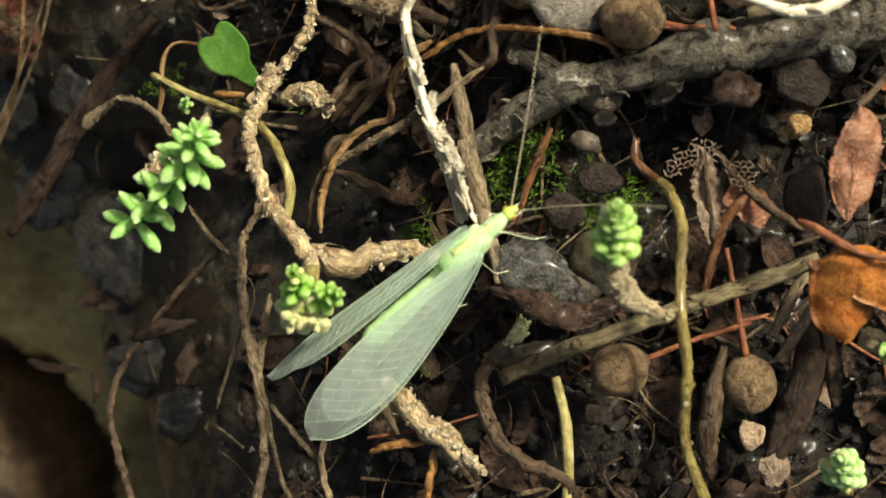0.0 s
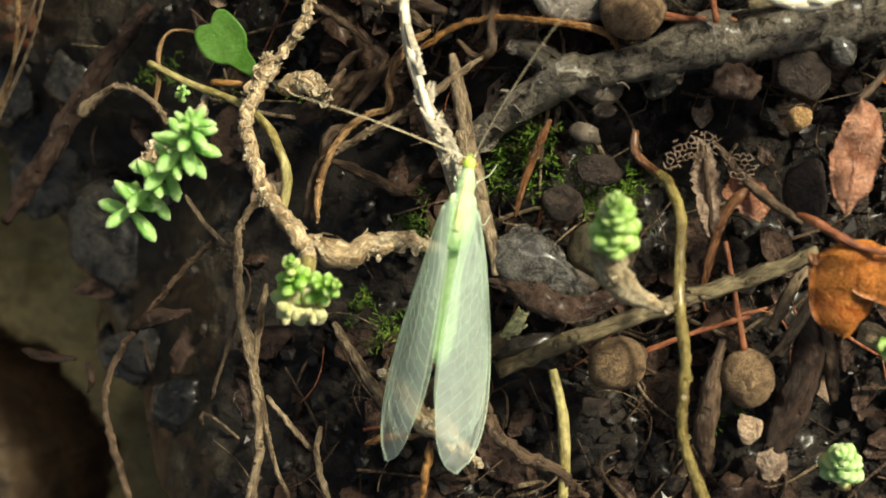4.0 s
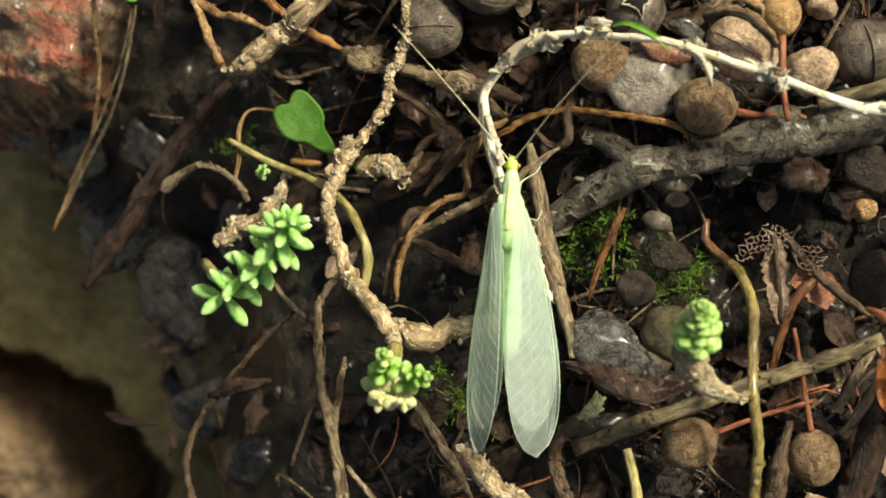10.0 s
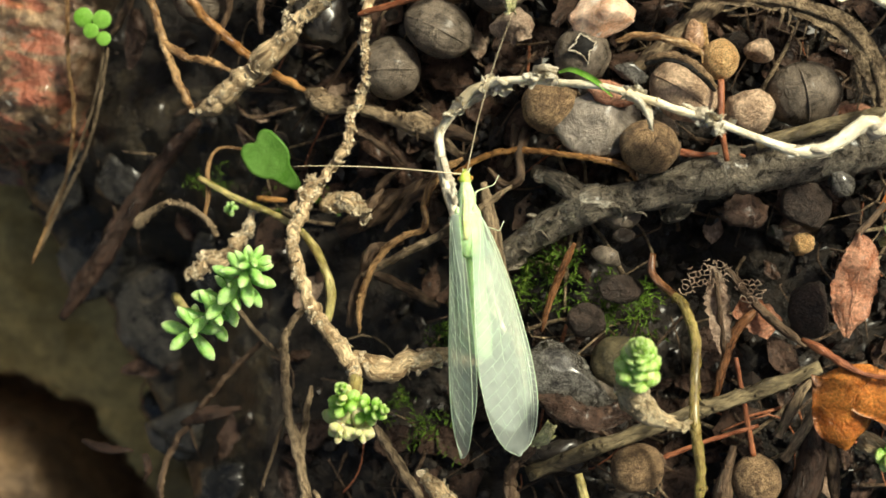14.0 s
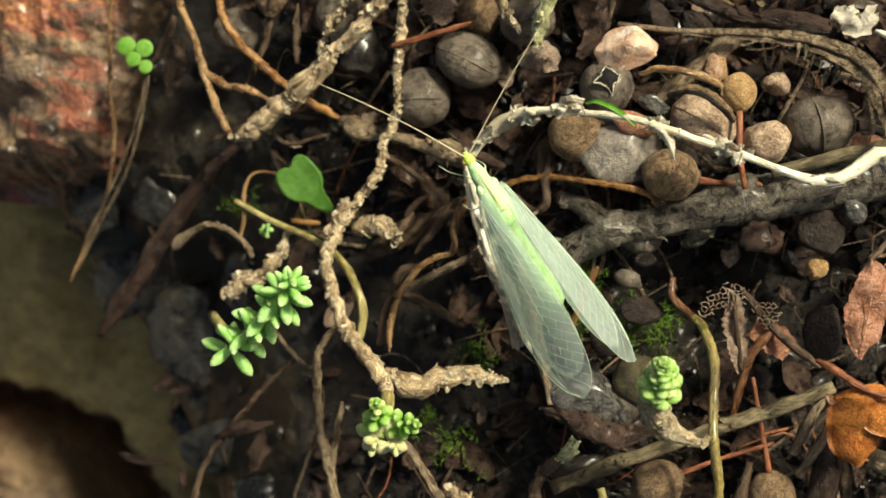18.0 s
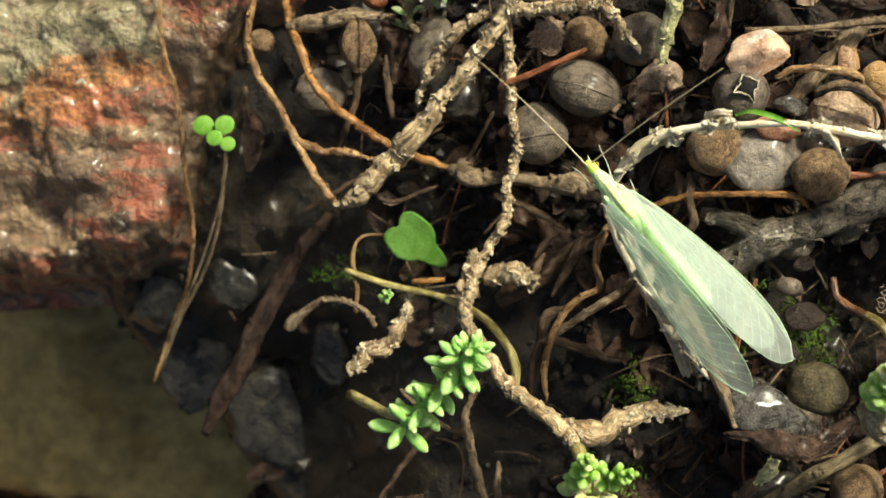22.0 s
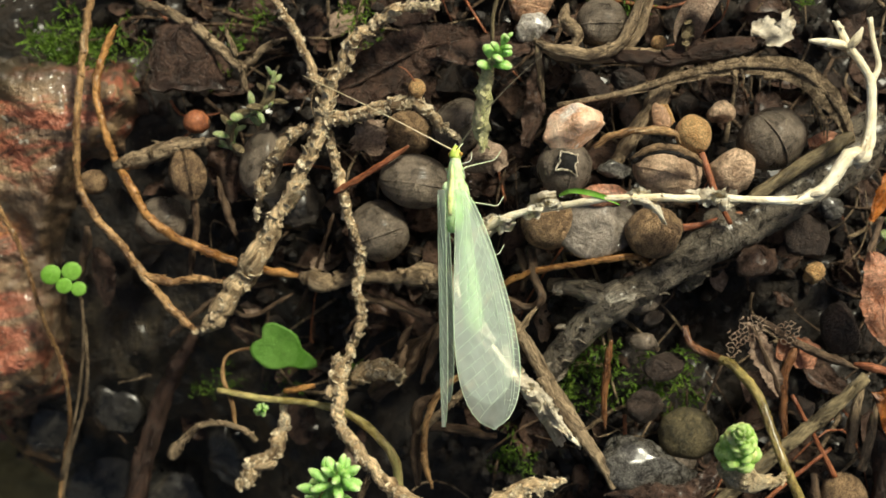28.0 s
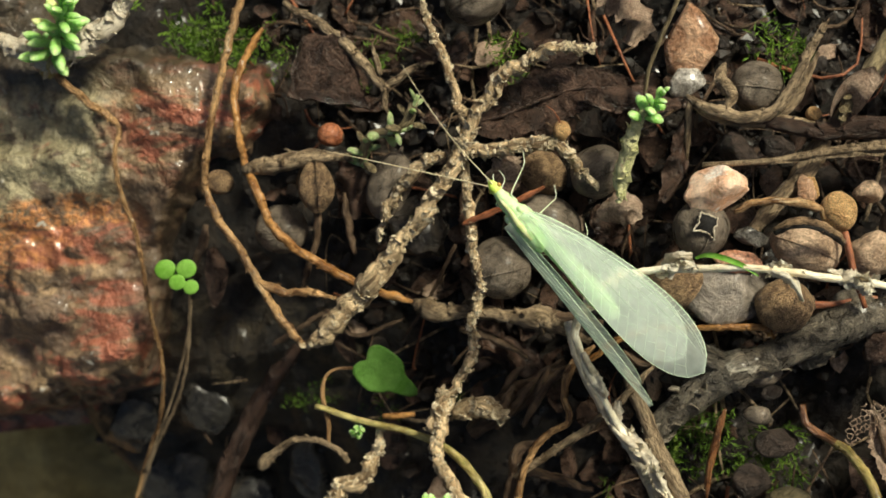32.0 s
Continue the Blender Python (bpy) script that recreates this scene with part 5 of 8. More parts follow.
root("root", "thin orange root creeping down the rusty rock", [(-35.1, 30.7, -7.9, 0.18), (-34.1, 29.9, -7.5, 0.18), (-33.3, 28.7, -7.1, 0.18), (-33.8, 27.0, -7.0, 0.16), (-33.7, 24.5, -7.4, 0.16), (-33.2, 22.3, -7.9, 0.16), (-33.0, 19.6, -8.4, 0.16), (-33.0, 16.3, -9.5, 0.14), (-32.9, 14.2, -10.8, 0.14), (-33.0, 12.2, -11.6, 0.14), (-33.8, 9.2, -13.6, 0.14), (-35.4, 6.1, -15.7, 0.13), (-37.1, 2.2, -17.2, 0.12)], ROOT, category='root', group='creeping roots', scaly=0.2, rough=0.14, seed=46)
root("root", "orange-tan root curling past the pale straw", [(-5.2, 12.0, -0.2, 0.21), (-6.7, 10.8, -0.8, 0.26), (-7.3, 9.1, -0.9, 0.23), (-7.2, 7.6, -0.7, 0.21), (-8.8, 6.7, -0.9, 0.23), (-9.9, 5.3, -1.2, 0.23), (-10.5, 3.9, -1.4, 0.21), (-10.8, 2.3, -1.7, 0.21), (-10.7, 0.7, -1.9, 0.19)], ROOT, category='root', group='creeping roots', scaly=0.15, rough=0.14, seed=47)
root("root", "tan root with a forked end", [(-10.8, 4.3, -1.7, 0.21), (-8.6, 5.7, -0.7, 0.25), (-6.1, 7.3, 0.6, 0.25), (-4.0, 8.9, 1.3, 0.23), (-2.1, 10.5, 1.5, 0.20)], TWIG_GREY, category='root', group='creeping roots', scaly=0.2, rough=0.14, seed=48)
root("root", "glossy orange root beside the branch", [(-5.7, 11.0, -0.7, 0.21), (-3.7, 12.3, 0.4, 0.21), (-1.6, 12.7, 1.6, 0.20), (0.9, 12.6, 2.7, 0.20), (3.0, 12.4, 3.1, 0.20), (4.4, 12.2, 2.9, 0.22), (5.1, 11.4, 2.5, 0.18)], ROOT_ORANGE, category='root', group='creeping roots', scaly=0.15, rough=0.14, seed=49)
root("root", "long tan root hanging down in front of dark soil", [(-14.4, 2.1, -4.1, 0.22), (-15.6, 0.0, -4.2, 0.22), (-15.5, -1.8, -4.0, 0.29), (-15.0, -4.6, -3.6, 0.31), (-14.0, -7.5, -3.2, 0.33), (-13.2, -10.4, -2.9, 0.31), (-12.9, -13.4, -3.0, 0.29), (-13.3, -15.8, -3.3, 0.29), (-13.5, -17.9, -3.6, 0.29)], TWIG_GREY, category='root', group='hanging roots', scaly=0.2, forks=[[(-13.2, -9.1, -2.9, 0.16), (-12.5, -11.7, -2.8, 0.14), (-11.7, -13.9, -2.7, 0.14), (-10.8, -15.4, -2.6, 0.14)], [(-12.8, -9.6, -2.9, 0.16), (-10.9, -11.5, -2.8, 0.16), (-9.2, -12.9, -2.5, 0.14)], [(-15.2, -5.5, -3.9, 0.12), (-16.1, -8.9, -4.8, 0.12), (-16.5, -10.5, -5.4, 0.10)]], seed=50)
root("root", "thin brown root behind a hanging root", [(-13.7, -3.2, -4.3, 0.19), (-13.9, -5.9, -4.4, 0.22), (-13.9, -8.3, -4.2, 0.19)], TWIG_GREY, category='root', group='hanging roots', seed=51)
root("root", "thin tan root under the wings", [(-9.3, -10.9, -1.8, 0.18), (-9.4, -12.3, -1.8, 0.18), (-9.0, -13.9, -1.8, 0.21), (-8.2, -15.3, -1.7, 0.19)], TWIG_GREY, category='root', group='hanging roots', seed=52)
root("root", "tan root crossing below the wings", [(-9.1, -4.9, -1.3, 0.26), (-7.5, -6.8, -0.6, 0.29), (-5.9, -8.8, -0.1, 0.29), (-5.0, -10.2, 0.1, 0.26)], TWIG_GREY, category='root', group='hanging roots', seed=53)
root("root", "short orange root end under wings", [(-6.6, -11.5, -1.0, 0.20), (-5.1, -10.8, -0.2, 0.26), (-3.4, -10.5, 0.4, 0.22)], ROOT_ORANGE, category='root', group='hanging roots', seed=54)
root("root", "short orange root in dark soil", [(-2.9, -10.7, 0.4, 0.22), (-3.0, -12.5, 0.3, 0.26), (-3.1, -14.1, 0.1, 0.26)], ROOT_ORANGE, category='root', group='hanging roots', seed=55)
root("scaly_root", "brown crusty stem with a dry cup at its end", [(0.8, -4.0, 3.6, 0.45), (0.1, -4.9, 3.1, 0.39), (-0.4, -5.7, 2.5, 0.34), (-0.6, -7.0, 2.2, 0.37), (0.2, -9.0, 2.6, 0.43), (1.8, -10.4, 3.1, 0.37), (4.3, -11.3, 3.1, 0.28), (5.6, -12.4, 2.9, 0.25)], TWIG, category='root', scaly=0.6, seed=56)
root("dry_cup", "small crinkled olive-tan cup at the end of a crusty stem", [(0.6, -4.3, 3.5, 0.35), (0.9, -3.8, 4.0, 0.55), (1.2, -3.3, 4.4, 0.62), (1.4, -3.0, 4.6, 0.45)], STALK_LIME, category="seed cup", scaly=1.6, sides=10, seed=320)
root("scaly_root", "crusty stem end under the wings", [(-5.8, -7.5, -0.3, 0.58), (-4.0, -8.8, 0.5, 0.73), (-1.9, -10.2, 1.4, 0.72), (-0.2, -11.5, 1.9, 0.50)], CRUST, category='root', scaly=1.0, seed=57)
root("scaly_root", "crusty knotted stem clump behind the sprig", [(-14.0, 8.4, -3.8, 0.68), (-12.3, 8.6, -3.0, 1.01), (-11.0, 8.0, -2.4, 0.73)], CRUST, category='root', scaly=1.4, seed=58)
root("scaly_root", "crusty thin stem rising behind the olive stem", [(-18.7, 7.7, -5.6, 0.34), (-19.3, 6.2, -5.6, 0.41), (-20.2, 4.8, -5.7, 0.53), (-21.4, 3.9, -6.2, 0.83), (-22.6, 3.0, -6.6, 0.99)], CRUST, category='root', scaly=1.2, seed=59)
root("root", "thin tan root in the dark hollow", [(-19.6, 1.6, -6.5, 0.13), (-17.9, -0.2, -5.9, 0.15), (-15.8, -1.6, -4.9, 0.15)], TWIG_GREY, category='root', group='hanging roots', seed=60)
root("root", "thin brown root trailing down the wall of the hollow", [(-17.2, -0.6, -5.9, 0.17), (-19.3, -2.9, -6.9, 0.19), (-21.3, -5.7, -7.5, 0.20), (-23.2, -9.0, -7.8, 0.21), (-23.6, -11.6, -7.6, 0.23), (-22.7, -14.2, -7.1, 0.24), (-21.4, -16.8, -6.6, 0.24), (-20.2, -20.2, -6.4, 0.22)], TWIG, category='root', group='hanging roots', scaly=0.15, seed=61)
root("root", "soft reddish root end on rock", [(-29.8, -9.2, -9.6, 0.24), (-27.9, -9.4, -8.9, 0.34), (-25.9, -9.3, -8.3, 0.23)], TWIG_DARK, category='root', seed=63)
root("root", "soft reddish root end in the hollow", [(-22.6, -7.0, -7.6, 0.31), (-20.5, -6.0, -6.9, 0.50), (-18.5, -5.4, -6.3, 0.40)], TWIG_DARK, category='root', seed=64)
root("root", "soft reddish root end beside the rock", [(-25.1, -9.4, -8.3, 0.36), (-24.7, -10.4, -8.1, 0.41), (-25.0, -11.3, -8.4, 0.23)], TWIG_DARK, category='root', seed=65)
root("root", "thin tan root beside the rock", [(-30.2, 17.8, -8.9, 0.11), (-30.7, 14.9, -9.9, 0.12), (-31.5, 12.0, -11.1, 0.12), (-32.8, 9.5, -12.9, 0.13), (-34.6, 6.9, -15.0, 0.13), (-36.6, 3.0, -17.1, 0.12)], TWIG_GREY, category='root', group='hanging roots', seed=66)
root("root", "thin brown root by the clover", [(-28.6, 22.0, -8.1, 0.34), (-29.0, 20.6, -8.5, 0.30), (-30.3, 18.6, -9.5, 0.23)], TWIG, category='root', group='hanging roots', seed=67)
root("root", "grey branching root above the flake", [(-21.8, 35.3, -4.2, 0.30), (-19.5, 33.3, -3.3, 0.33), (-17.9, 31.7, -2.7, 0.36), (-16.9, 30.0, -2.4, 0.36), (-16.1, 29.0, -2.1, 0.43)], TWIG_GREY, category='root', scaly=0.3, forks=[[(-16.2, 29.1, -2.1, 0.32), (-14.4, 29.9, -1.4, 0.29), (-13.2, 30.2, -1.2, 0.25)], [(-16.1, 29.0, -2.1, 0.32), (-16.3, 28.1, -2.4, 0.29), (-16.1, 27.6, -2.5, 0.18)], [(-16.3, 29.9, -2.2, 0.22), (-16.5, 31.1, -2.4, 0.18), (-16.6, 31.9, -2.7, 0.15)]], seed=68)
root("root", "dry curled stem with a withered tip", [(-26.6, 6.0, -7.0, 0.44), (-26.1, 6.5, -6.6, 0.40), (-25.1, 7.2, -5.9, 0.25), (-24.1, 7.7, -5.3, 0.20), (-22.8, 7.5, -5.1, 0.19), (-21.6, 6.8, -5.2, 0.19), (-21.0, 5.8, -6.0, 0.18)], TWIG_GREY, category='stem', scaly=0.3, seed=69)
root("stem", "thin reddish-brown bent leaf stalk", [(-19.4, 11.5, -7.2, 0.09), (-20.5, 11.7, -7.2, 0.10), (-21.5, 11.6, -7.0, 0.11), (-22.0, 11.0, -6.9, 0.13), (-22.2, 10.0, -6.9, 0.15), (-22.0, 8.4, -6.8, 0.16), (-22.2, 6.7, -7.0, 0.15)], ROOT, category='stem', seed=70)
root("stem", "smooth olive-green curved stem", [(-22.7, 9.5, -6.8, 0.19), (-19.7, 8.3, -5.6, 0.22), (-16.6, 7.4, -4.0, 0.24), (-14.6, 6.3, -2.7, 0.25), (-13.3, 4.8, -1.5, 0.29), (-12.6, 3.1, -1.3, 0.29), (-12.7, 1.3, -1.7, 0.29)], STEM_GREEN, category='stem', seed=71)
root("stalk", "dark brown buried end of an olive stem", [(6.5, 7.3, 2.0, 0.20), (6.5, 6.2, 2.2, 0.26), (7.3, 5.4, 2.7, 0.26), (8.1, 4.8, 3.6, 0.27)], RUST_TWIG, category='stem', seed=72)
root("stem", "yellowish olive stem with a side shoot", [(7.8, 5.0, 3.4, 0.25), (8.3, 4.5, 4.0, 0.28), (8.9, 2.7, 5.5, 0.29), (8.9, 0.3, 6.7, 0.28), (9.0, -1.9, 7.5, 0.28), (9.6, -4.4, 7.1, 0.29), (9.8, -7.0, 6.5, 0.29), (10.1, -8.6, 6.1, 0.29), (11.2, -10.9, 5.5, 0.33), (12.0, -12.5, 5.1, 0.33)], STEM_OLIVE, category='stem', sides=11, rough=0.14, step=14, scaly=0.12, seed=73)
root("stem", "thin olive stem in the dark litter", [(3.3, -5.9, 2.7, 0.24), (4.0, -8.0, 2.9, 0.31), (4.4, -10.4, 2.9, 0.31), (4.5, -12.8, 2.8, 0.28)], STEM_GREEN, category='stem', seed=74)
root("stalk", "short reddish stem bits on the soil", [(-18.4, 8.5, -5.5, 0.19), (-17.4, 8.5, -4.9, 0.22), (-16.4, 8.5, -4.6, 0.15)], ROOT_ORANGE, category='stem', seed=75)
root("root", "thin side roots in the hollow", [(-10.6, 4.5, -4.1, 0.27), (-8.4, 3.7, -3.4, 0.30), (-5.9, 2.8, -2.3, 0.46)], TWIG, category='root', seed=76)
root("root", "thin brown root tangled in the litter", [(-10.7, 9.5, -3.7, 0.20), (-9.9, 10.5, -3.3, 0.27), (-9.1, 11.1, -3.0, 0.20)], TWIG, category='root', group='tangled thin roots', seed=77)
root("root", "thin brown root tangled in the litter", [(-11.0, 7.3, -4.0, 0.24), (-9.9, 8.9, -3.3, 0.30), (-8.8, 9.9, -3.0, 0.23)], TWIG, category='root', group='tangled thin roots', seed=78)
root("root", "thin brown root tangled in the litter", [(-9.2, 7.9, -3.5, 0.20), (-8.4, 9.6, -3.2, 0.23), (-7.7, 10.7, -2.9, 0.20)], TWIG, category='root', group='tangled thin roots', seed=79)
root("root", "thin brown root tangled in the litter", [(-13.7, 11.3, -4.8, 0.10), (-12.4, 12.5, -4.3, 0.10), (-11.0, 13.2, -3.8, 0.10)], TWIG, category='root', group='tangled thin roots', seed=80)
root("root", "thin brown root tangled in the litter", [(-13.0, 13.7, -4.0, 0.41), (-11.0, 12.8, -3.6, 0.27), (-8.8, 11.3, -3.1, 0.23)], TWIG, category='root', group='tangled thin roots', seed=81)
root("root", "thin brown root tangled in the litter", [(-8.9, 14.2, -2.2, 0.67), (-6.9, 13.6, -1.5, 0.72), (-4.5, 13.2, -0.7, 0.65)], TWIG, category='root', group='tangled thin roots', seed=82)
root("root", "thin brown root tangled in the litter", [(-2.3, 14.3, 0.8, 0.26), (-2.1, 12.8, 0.8, 0.32), (-2.6, 11.7, 0.5, 0.29)], TWIG, category='root', group='tangled thin roots', seed=83)
root("root", "thin brown root tangled in the litter", [(-11.4, 7.1, -3.6, 0.22), (-10.9, 8.5, -3.2, 0.29), (-10.1, 9.8, -3.1, 0.22)], TWIG, category='root', group='tangled thin roots', seed=84)
root("root", "thin brown root tangled in the litter", [(-10.9, 4.1, -2.4, 0.43), (-10.2, 5.9, -1.9, 0.40), (-8.4, 6.6, -1.4, 0.32)], TWIG, category='root', group='tangled thin roots', seed=85)
root("root", "thin brown root tangled in the litter", [(-11.5, 0.9, -2.8, 0.33), (-11.1, 3.1, -2.5, 0.40), (-10.4, 5.2, -2.0, 0.36)], TWIG, category='root', group='tangled thin roots', seed=86)
root("root", "thin brown root tangled in the litter", [(-21.4, 15.7, -6.5, 0.15), (-19.6, 13.8, -6.5, 0.15), (-16.4, 14.6, -5.3, 0.15)], TWIG, category='root', group='tangled thin roots', seed=87)
root("root", "thin brown root tangled in the litter", [(-6.2, 10.8, -2.3, 0.25), (-7.9, 9.6, -3.0, 0.29), (-9.8, 7.1, -3.3, 0.26)], TWIG, category='root', group='tangled thin roots', seed=88)
root("root", "thin brown root tangled in the litter", [(-19.1, 19.1, -5.1, 0.22), (-19.3, 20.9, -4.7, 0.25), (-19.3, 23.0, -4.3, 0.22)], TWIG, category='root', group='tangled thin roots', seed=89)
root("root", "thin brown root tangled in the litter", [(-25.2, 13.6, -8.9, 0.19), (-21.1, 15.5, -7.2, 0.18), (-17.1, 15.6, -5.5, 0.14)], TWIG, category='root', group='tangled thin roots', seed=90)
root("root", "thin brown root tangled in the litter", [(-12.7, 19.0, -3.9, 0.15), (-14.5, 16.0, -5.0, 0.11), (-16.7, 13.1, -6.0, 0.11)], TWIG, category='root', group='tangled thin roots', seed=91)

# ---------- stonecrop sprigs ----------
sprig("leafy stonecrop sprig with blunt fleshy green leaves", [(-22.8, 1.7, -3.6, 0.35), (-20.0, 0.8, 2.3, 0.29), (-18.3, 2.1, 5.0, 0.24), (-17.1, 3.5, 6.4, 0.24), (-16.2, 4.8, 7.3, 0.18)], [(-19.9, 0.2, 3.6, -19.4, 0.9, 5.2, 1.95, 8, 1.4), (-19.0, 1.3, 4.3, -18.1, 2.0, 6.0, 1.95, 8, 1.4), (-17.8, 2.5, 5.3, -17.0, 3.3, 7.0, 1.95, 9, 1.4), (-16.8, 3.7, 6.3, -15.7, 5.0, 8.9, 1.90, 20, 1.3)], pale=0.0, fat=0.58, seed=92)
sprig("stonecrop tip of pale packed buds with two heads", [(-10.0, -1.4, 4.7, 0.42), (-9.9, -2.6, 6.2, 0.41), (-9.9, -3.3, 6.7, 0.35)], [(-10.1, -3.0, 6.6, -10.2, -1.4, 9.4, 1.15, 20, 0.3, SEDUM_BUD), (-10.2, -3.5, 6.6, -10.3, -4.1, 8.1, 1.25, 8, 0.9, CREAM_LEAF), (-9.6, -3.5, 6.8, -9.0, -4.0, 8.2, 1.25, 7, 0.9, CREAM_LEAF), (-9.3, -2.8, 7.0, -7.9, -2.3, 9.5, 1.0, 18, 0.3, SEDUM_BUD)], pale=0.08, seed=93)
sprig("tight green stonecrop bud on a thick scarred stalk", [(8.6, -1.9, 7.7, 0.20), (7.8, -1.8, 8.1, 0.34), (6.8, -1.4, 8.7, 0.53), (5.9, -0.9, 9.5, 0.71), (5.2, -0.2, 10.5, 0.86), (4.9, 0.5, 11.3, 0.87)], [(5.1, 1.0, 11.5, 4.8, 2.9, 14.6, 1.35, 46, -0.1)], pale=0.1, fat=1.1, leaf_mat=SEDUM_BUD, stem_mat=STALK_TAN, seed=94)
sprig("small compact stonecrop bud on dark soil", [(19.3, -10.5, 2.5, 0.38), (19.0, -9.7, 3.0, 0.44)], [(18.9, -9.6, 3.3, 18.1, -8.4, 5.5, 1.25, 34, 0.1)], pale=0.05, fat=1.1, leaf_mat=SEDUM, seed=95)
sprig("small stonecrop bud at the foot of the orange leaf", [(19.0, -2.1, 4.0, 0.52), (19.6, -2.4, 4.5, 0.67), (20.3, -2.7, 4.9, 0.48)], [(20.2, -2.7, 4.9, 21.3, -2.7, 6.9, 1.3, 34, 0.0)], pale=0.1, fat=1.1, leaf_mat=SEDUM_BUD, stem_mat=STALK_TAN, seed=96)
sprig("plump grey-green stonecrop shoot beside the fallen branch", [(19.3, 9.1, 2.7, 0.25), (20.3, 9.7, 3.1, 0.31)], [(20.2, 9.7, 3.1, 21.7, 10.7, 4.7, 1.25, 26, 0.6)], pale=0.3, leaf_mat=SEDUM_DULL, seed=97)
leaf("dry_leaf", "small crumpled orange leaf at the end of a dark stalk", [(18.9, 10.9, 3.5, 0.19), (19.8, 12.1, 3.9, 0.50), (20.7, 12.9, 4.1, 0.74), (21.8, 14.0, 3.9, 0.56)], DRY_ORANGE, "leaf", stalk=(), vein=None, curl=-0.4, ripple=0.4, teeth=0.3, seed=98)
sprig("tiny stonecrop shoot beside an olive stem", [(-20.5, 7.3, -6.5, 0.11), (-20.3, 7.8, -6.0, 0.11)], [(-20.3, 7.6, -6.0, -19.9, 8.0, -4.6, 0.50, 12, 1.0)], pale=0.0, seed=99)
root("scaly_root", "pale lime old stonecrop stem with papery scales", [(-3.1, 20.7, 2.3, 0.37), (-3.1, 22.2, 3.2, 0.44), (-2.6, 23.9, 4.3, 0.44), (-2.2, 24.9, 5.0, 0.40), (-1.9, 25.4, 5.6, 0.28)], STALK_LIME, category='stonecrop stem', scaly=1.3, sides=10, rough=0.2, seed=100)
sprig("small green stonecrop tip on an old scaly stem", [(-2.3, 24.7, 4.8, 0.20), (-2.0, 25.2, 5.4, 0.23)], [(-2.1, 25.0, 5.2, -1.0, 26.3, 6.4, 1.15, 10, 0.3)], pale=0.0, stem_mat=STALK_LIME, seed=101)
sprig("withered grey-green stonecrop piece on the litter", [(-17.9, 24.7, -3.4, 0.25), (-17.8, 25.5, -2.6, 0.32), (-17.1, 26.3, -2.1, 0.29), (-15.8, 26.3, -1.5, 0.25), (-15.0, 26.8, -1.0, 0.32), (-14.4, 28.2, -1.0, 0.28)], [(-17.9, 24.5, -3.4, -17.6, 26.1, -2.1, 1.5, 8, 0.5), (-16.8, 26.2, -2.0, -15.1, 26.3, -0.9, 1.35, 6, 0.7, SEDUM_DULL), (-15.3, 26.3, -1.4, -14.2, 28.3, -0.6, 1.4, 7, 0.6, SEDUM_DULL)], stem_mat=STRAW_DULL, leaf_mat=SEDUM_DULL, pale_mat=STRAW_DULL, pale=0.25, fat=0.62, seed=102)
sprig("stonecrop shoot growing from a pale crusty stem", [(-37.4, 32.8, -7.0, 0.54), (-36.7, 33.8, -5.9, 0.60), (-35.9, 35.1, -4.7, 0.45)], [(-36.8, 33.6, -5.9, -34.6, 36.6, -1.9, 2.0, 32, 0.8)], pale=0.08, leaf_mat=SEDUM, fat=0.6, seed=103)
root("scaly_root", "pale crusty stonecrop stem on the rock", [(-41.0, 35.8, -7.8, 0.56), (-38.8, 34.6, -7.2, 0.72), (-37.0, 33.6, -6.5, 0.82), (-35.0, 34.2, -6.1, 0.76), (-32.7, 35.5, -5.8, 0.71), (-31.1, 37.0, -5.6, 0.54)], PAPER, category='stonecrop stem', scaly=1.6, sides=10, seed=104)
root("root", "orange root from the crusty stem", [(-37.4, 33.2, -7.2, 0.28), (-35.9, 31.5, -6.9, 0.27), (-34.3, 30.0, -6.5, 0.27), (-33.1, 28.8, -6.3, 0.27)], ROOT, category='root', group='creeping roots', scaly=0.15, rough=0.14, seed=105)

# ---------- leaves ----------
heart_leaf("smooth round green leaf notched at its end, narrowing to its stalk", (-18.25, 11.3, -6.5), -44, 1.62, [(-18.9, 11.6, -6.8, 0.08), (-19.4, 11.5, -7.1, 0.10), (-20.0, 11.6, -7.2, 0.10)])
leaf("dry_leaf", "curled reddish dry leaf with a toothed edge", [(17.1, 9.5, 6.5, 0.18), (17.3, 8.7, 6.7, 0.78), (17.2, 7.4, 6.9, 1.13), (17.1, 5.8, 6.7, 1.19), (17.0, 4.7, 6.5, 0.77), (17.0, 3.7, 6.3, 0.15)], DRY_RED, "leaf", stalk=[(18.5, 11.2, 6.1, 0.18), (17.7, 10.2, 6.3, 0.18), (17.0, 9.4, 6.5, 0.21)], vein=0.05, curl=-0.28, ripple=0.5, teeth=0.2, seed=107)
leaf("dry_leaf", "dry orange leaf hanging like a cone", [(16.8, 2.3, 8.0, 1.49), (17.0, 1.6, 8.3, 1.93), (17.1, 0.1, 7.7, 1.78), (17.2, -1.0, 7.1, 1.62), (17.3, -1.8, 6.8, 1.30), (17.4, -2.3, 6.5, 0.75), (17.4, -2.5, 6.4, 0.2)], DRY_ORANGE, "leaf", stalk=[(14.4, 3.4, 7.1, 0.12), (15.1, 3.1, 7.7, 0.22), (16.5, 2.3, 8.4, 0.20), (17.9, 1.9, 8.6, 0.16), (19.3, 1.9, 8.6, 0.18), (20.7, 1.1, 8.1, 0.26)], vein=None, curl=-0.55, ripple=0.3, seed=108)
